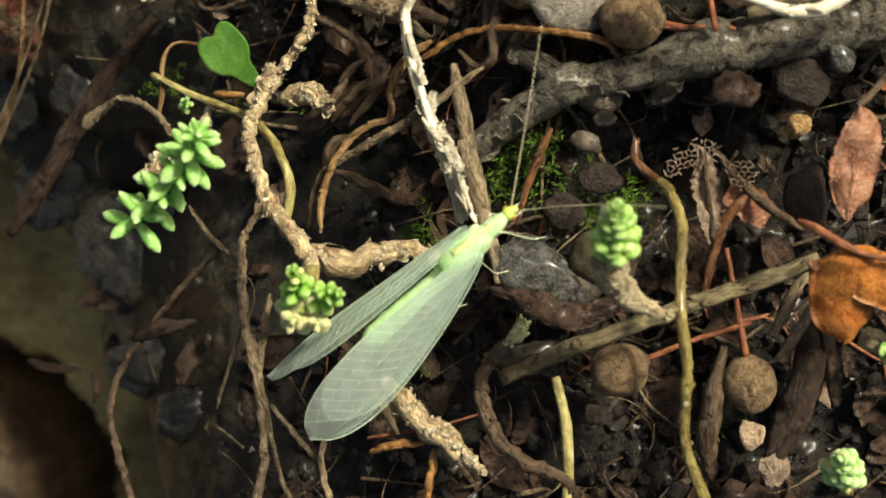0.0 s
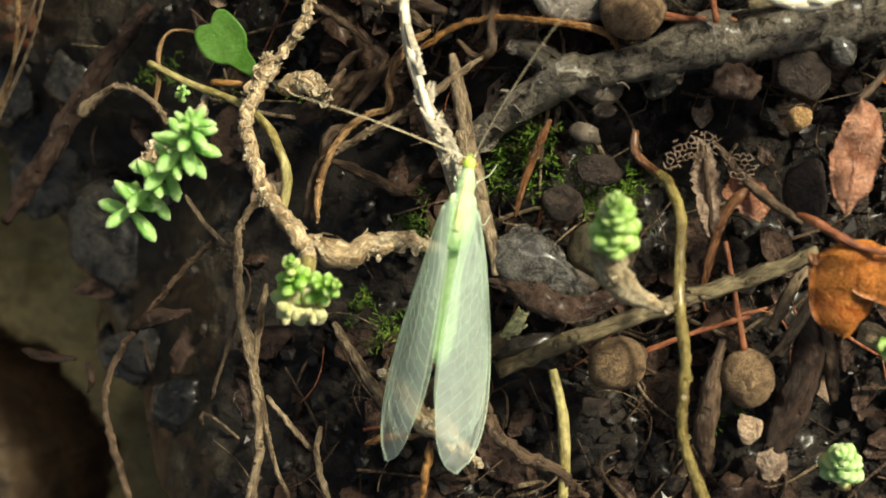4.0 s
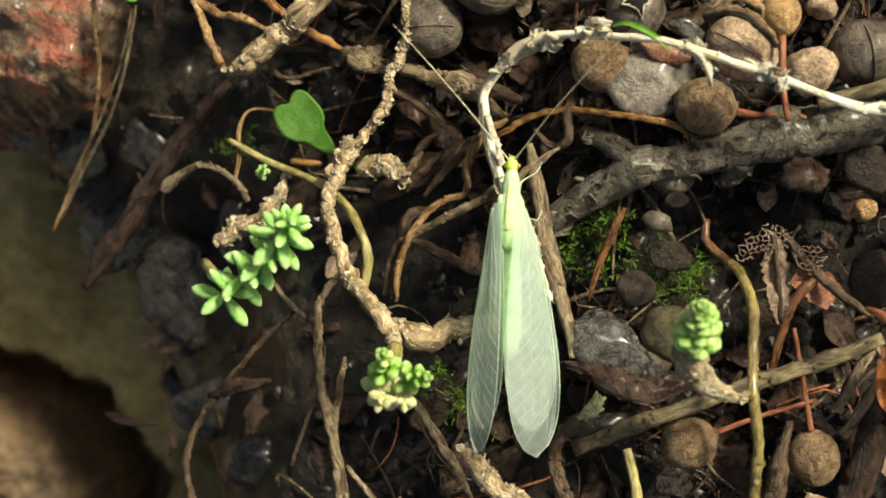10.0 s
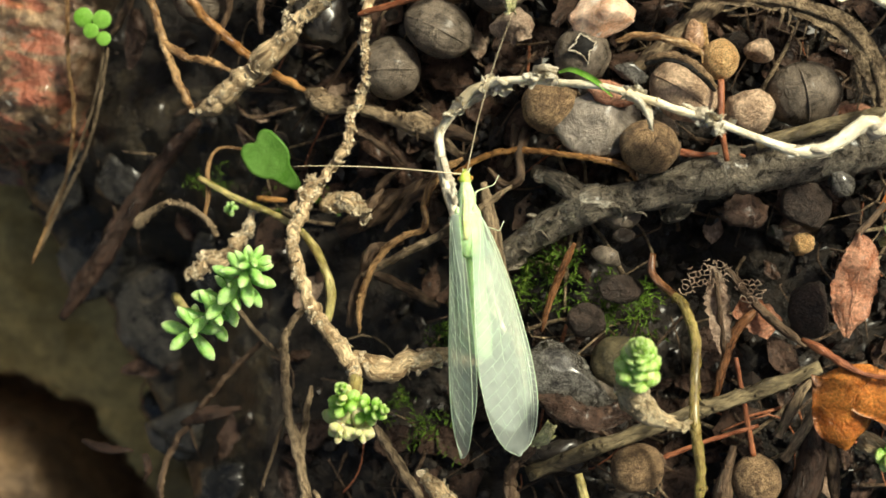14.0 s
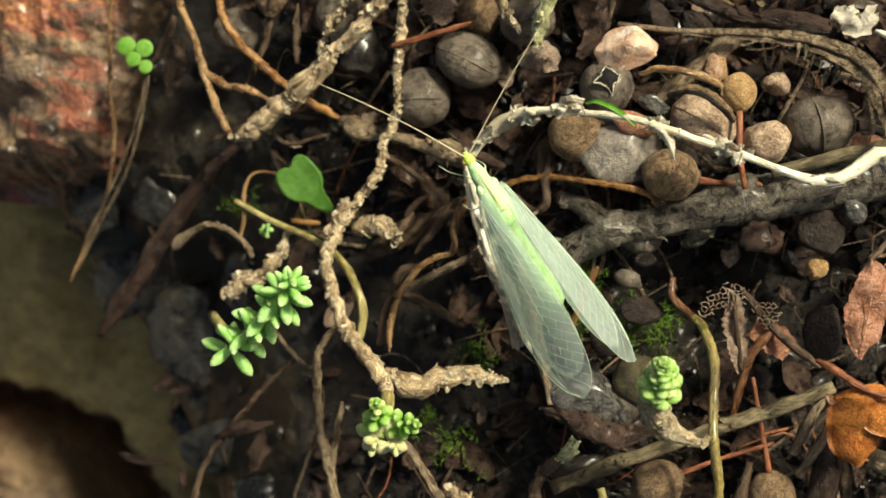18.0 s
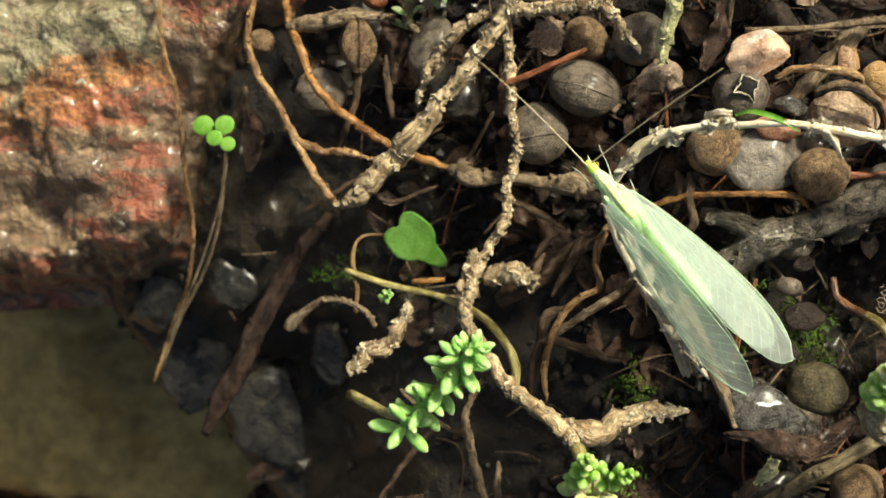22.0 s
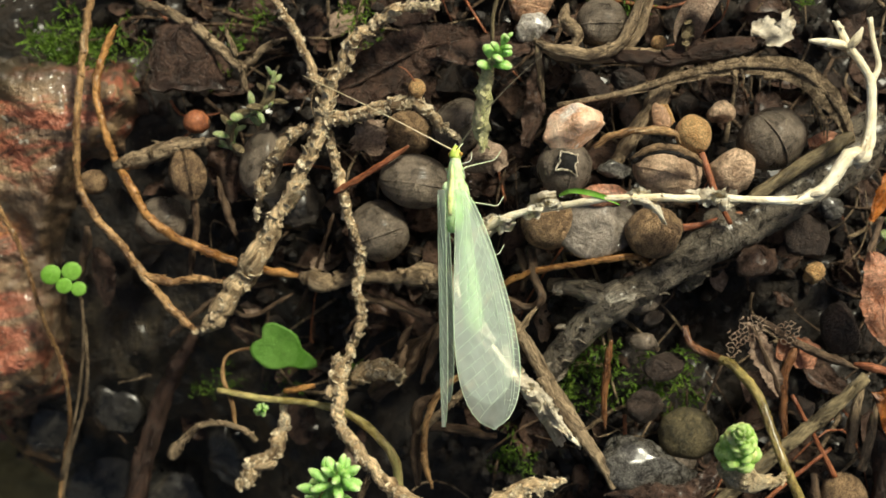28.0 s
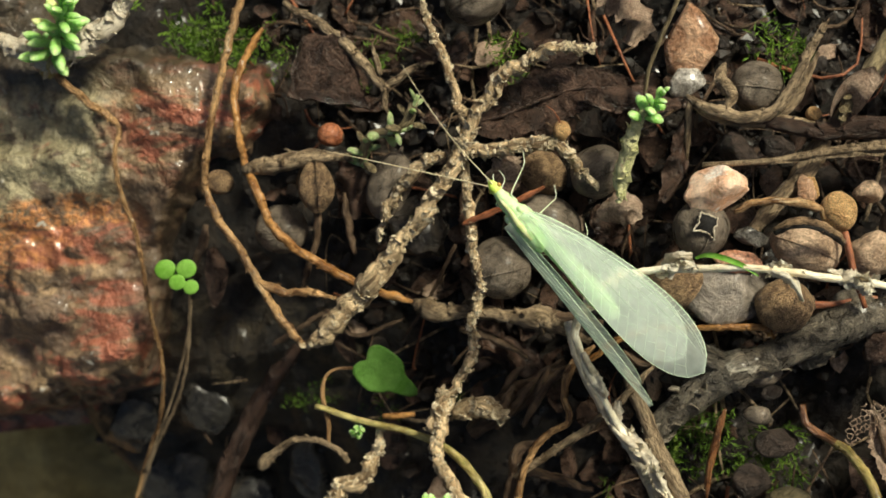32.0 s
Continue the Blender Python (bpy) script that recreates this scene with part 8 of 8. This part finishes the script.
    left_rows = [
        (0.0, -29, 29),
        (0.5, -20, 17),
        (1.0, -26, 8),
        (1.5, -26, 17),
        (2.0, -29, 59),
        (2.5, -26, 56),
        (3.0, -5, 89),
        (3.5, -20, 56),
        (4.0, -29, 77),
        (4.5, -29, 59),
        (6.5, -20, 47),
        (7.0, -20, 17),
        (7.5, -11, 50),
        (8.0, -20, 26),
        (8.5, -20, 38),
        (9.0, -17, 35),
        (9.5, -17, 23),
        (10.0, -17, 38),
        (10.5, -26, 26),
        (11.0, -29, 17),
        (11.5, -23, -1),
        (12.0, -14, 8),
        (12.5, -29, 8),
        (13.0, 7, 35),
        (13.5, -23, 14),
        (14.0, -14, 80),
        (14.5, -23, 53),
        (16.5, -14, 32),
        (17.0, -23, 71),
        (17.5, -14, 29),
        (18.0, -8, 29),
        (18.5, -29, 20),
        (19.0, -23, 47),
        (19.5, -29, 62),
        (20.0, -11, 44),
        (20.5, -20, 32),
        (21.0, -26, 14),
        (21.5, -23, 23),
        (22.0, -23, 2),
        (22.5, -26, -4),
        (23.0, -20, 2),
        (23.5, -20, -1),
        (24.0, -20, -1),
        (24.5, 7, 41),
        (25.0, -23, 59),
        (25.5, 7, 50),
        (27.5, -17, 41),
        (28.0, -26, 56),
        (28.5, 1, 44),
        (29.0, 7, 59),
        (29.5, -17, 74),
        (30.0, -17, 92),
        (30.5, -14, 65),
        (31.0, -17, 65),
        (31.5, -8, 50),
        (32.0, -14, 32),
    ]
    right_rows = [
        (0.0, -26, -43),
        (0.5, -29, -85),
        (1.0, -29, -88),
        (1.5, -29, -64),
        (2.0, -26, -52),
        (2.5, -23, -46),
        (3.0, -29, -46),
        (3.5, -26, -37),
        (4.0, -29, -25),
        (4.5, -20, -4),
        (6.5, -20, -25),
        (7.0, -17, -25),
        (7.5, -17, -19),
        (8.0, -23, -70),
        (8.5, -23, -46),
        (9.0, -20, -22),
        (9.5, -29, -55),
        (10.0, -29, -43),
        (10.5, -29, -40),
        (11.0, -29, -55),
        (11.5, -26, -85),
        (12.0, -29, -67),
        (12.5, -29, -61),
        (13.0, -29, -34),
        (13.5, -29, -46),
        (14.0, -20, -25),
        (14.5, -20, -28),
        (16.5, -26, -46),
        (17.0, -11, -40),
        (17.5, -20, -46),
        (18.0, -20, -58),
        (18.5, -20, -28),
        (19.0, -26, -28),
        (19.5, -14, -13),
        (20.0, -2, -31),
        (20.5, -26, -25),
        (21.0, -17, -64),
        (21.5, -23, -52),
        (22.0, -29, -88),
        (22.5, -29, -58),
        (23.0, -29, -76),
        (23.5, -26, -52),
        (24.0, -29, -76),
        (24.5, -23, -55),
        (25.0, -29, -64),
        (25.5, -29, -28),
        (27.5, -23, -34),
        (28.0, -26, -58),
        (28.5, -20, -40),
        (29.0, -17, -19),
        (29.5, 1, -31),
        (30.0, -29, -10),
        (30.5, -17, -22),
        (31.0, -26, -10),
        (31.5, -17, -22),
        (32.0, -26, -16),
    ]
    walk(lacewing, body_rows)
    spread_rows = [(0.0, 1.9), (0.5, 1.7), (1.0, 0.3), (1.5, 2.1), (2.0, 0.6), (2.5, 2.2), (3.0, 1.9), (3.5, 1.8), (4.0, 0.9), (4.5, 0.3), (6.5, 1.8), (7.0, 0.1), (7.5, 0.1), (8.0, 1.0), (8.5, -0.4), (9.0, 0.2), (9.5, 2.1), (10.0, 0.3), (10.5, -0.1), (11.0, 0.5), (11.5, -0.1), (12.0, 0.3), (12.5, 0.9), (13.0, 0.1), (13.5, -0.4), (14.0, 0.2), (14.5, 0.7), (16.5, 2.4), (17.0, 1.3), (17.5, 0.3), (18.0, 1.3), (18.5, 0.5), (19.0, -1.2), (19.5, -0.0), (20.0, 0.4), (20.5, 0.8), (21.0, -0.9), (21.5, -0.6), (22.0, -0.1), (22.5, 1.0), (23.0, 3.6), (23.5, 4.5), (24.0, 4.5), (24.5, 3.6), (25.0, 1.7), (25.5, 0.6), (27.5, 0.7), (28.0, 0.2), (28.5, 0.2), (29.0, -1.1), (29.5, -1.9), (30.0, -1.5), (30.5, -1.7), (31.0, 0.2), (31.5, 0.2), (32.0, 1.5)]
    lift_rows = [(0.0, 0), (22.0, 0), (22.5, 2), (23.0, 7), (23.5, 12), (24.0, 13), (24.5, 5), (25.0, 0), (32.0, 0)]
    times = [t for t, _ in spread_rows]
    lifts = np.interp(times, [t for t, _ in lift_rows], [a for _, a in lift_rows])
    for blade_part, side in zip(wings, (1, 1, -1, -1)):
        root_at = [1.9 * SIZE * MM, side * 0.45 * SIZE * MM, 0.75 * SIZE * MM]
        walk(blade_part, [(t, pose(*root_at, side * float(up), 0, -side * turn) @ pose(*[-c for c in root_at])) for (t, turn), up in zip(spread_rows, lifts)])
    dip = [(0, -4), (22.0, -4), (23.0, -10), (24.2, -10), (24.8, -4), (32, -4)]
    swing = [(0, 0), (22.0, 0), (22.5, 0), (23.0, 6), (23.5, 15), (24.0, 17), (24.4, 17), (24.6, 24), (25.0, 28), (25.3, 8), (25.6, 2), (28.0, 4), (28.5, 15), (28.8, 21), (29.2, 25), (29.6, 25), (29.9, 15), (30.1, 7), (30.5, 4), (32, 0)]
    walk(abdomen, [(t, pose(0.6 * SIZE * MM, 0, -0.3 * SIZE * MM, 0, float(np.interp(t, [d[0] for d in dip], [d[1] for d in dip])), turn)) for t, turn in swing])
    for feeler, rows, side in ((feeler_left, left_rows, 0.13), (feeler_right, right_rows, -0.13)):
        walk(feeler, [(t, pose(4.40 * SIZE * MM, side * SIZE * MM, 0.18 * SIZE * MM, 0, lift, turn)) for t, lift, turn in rows])


motions()
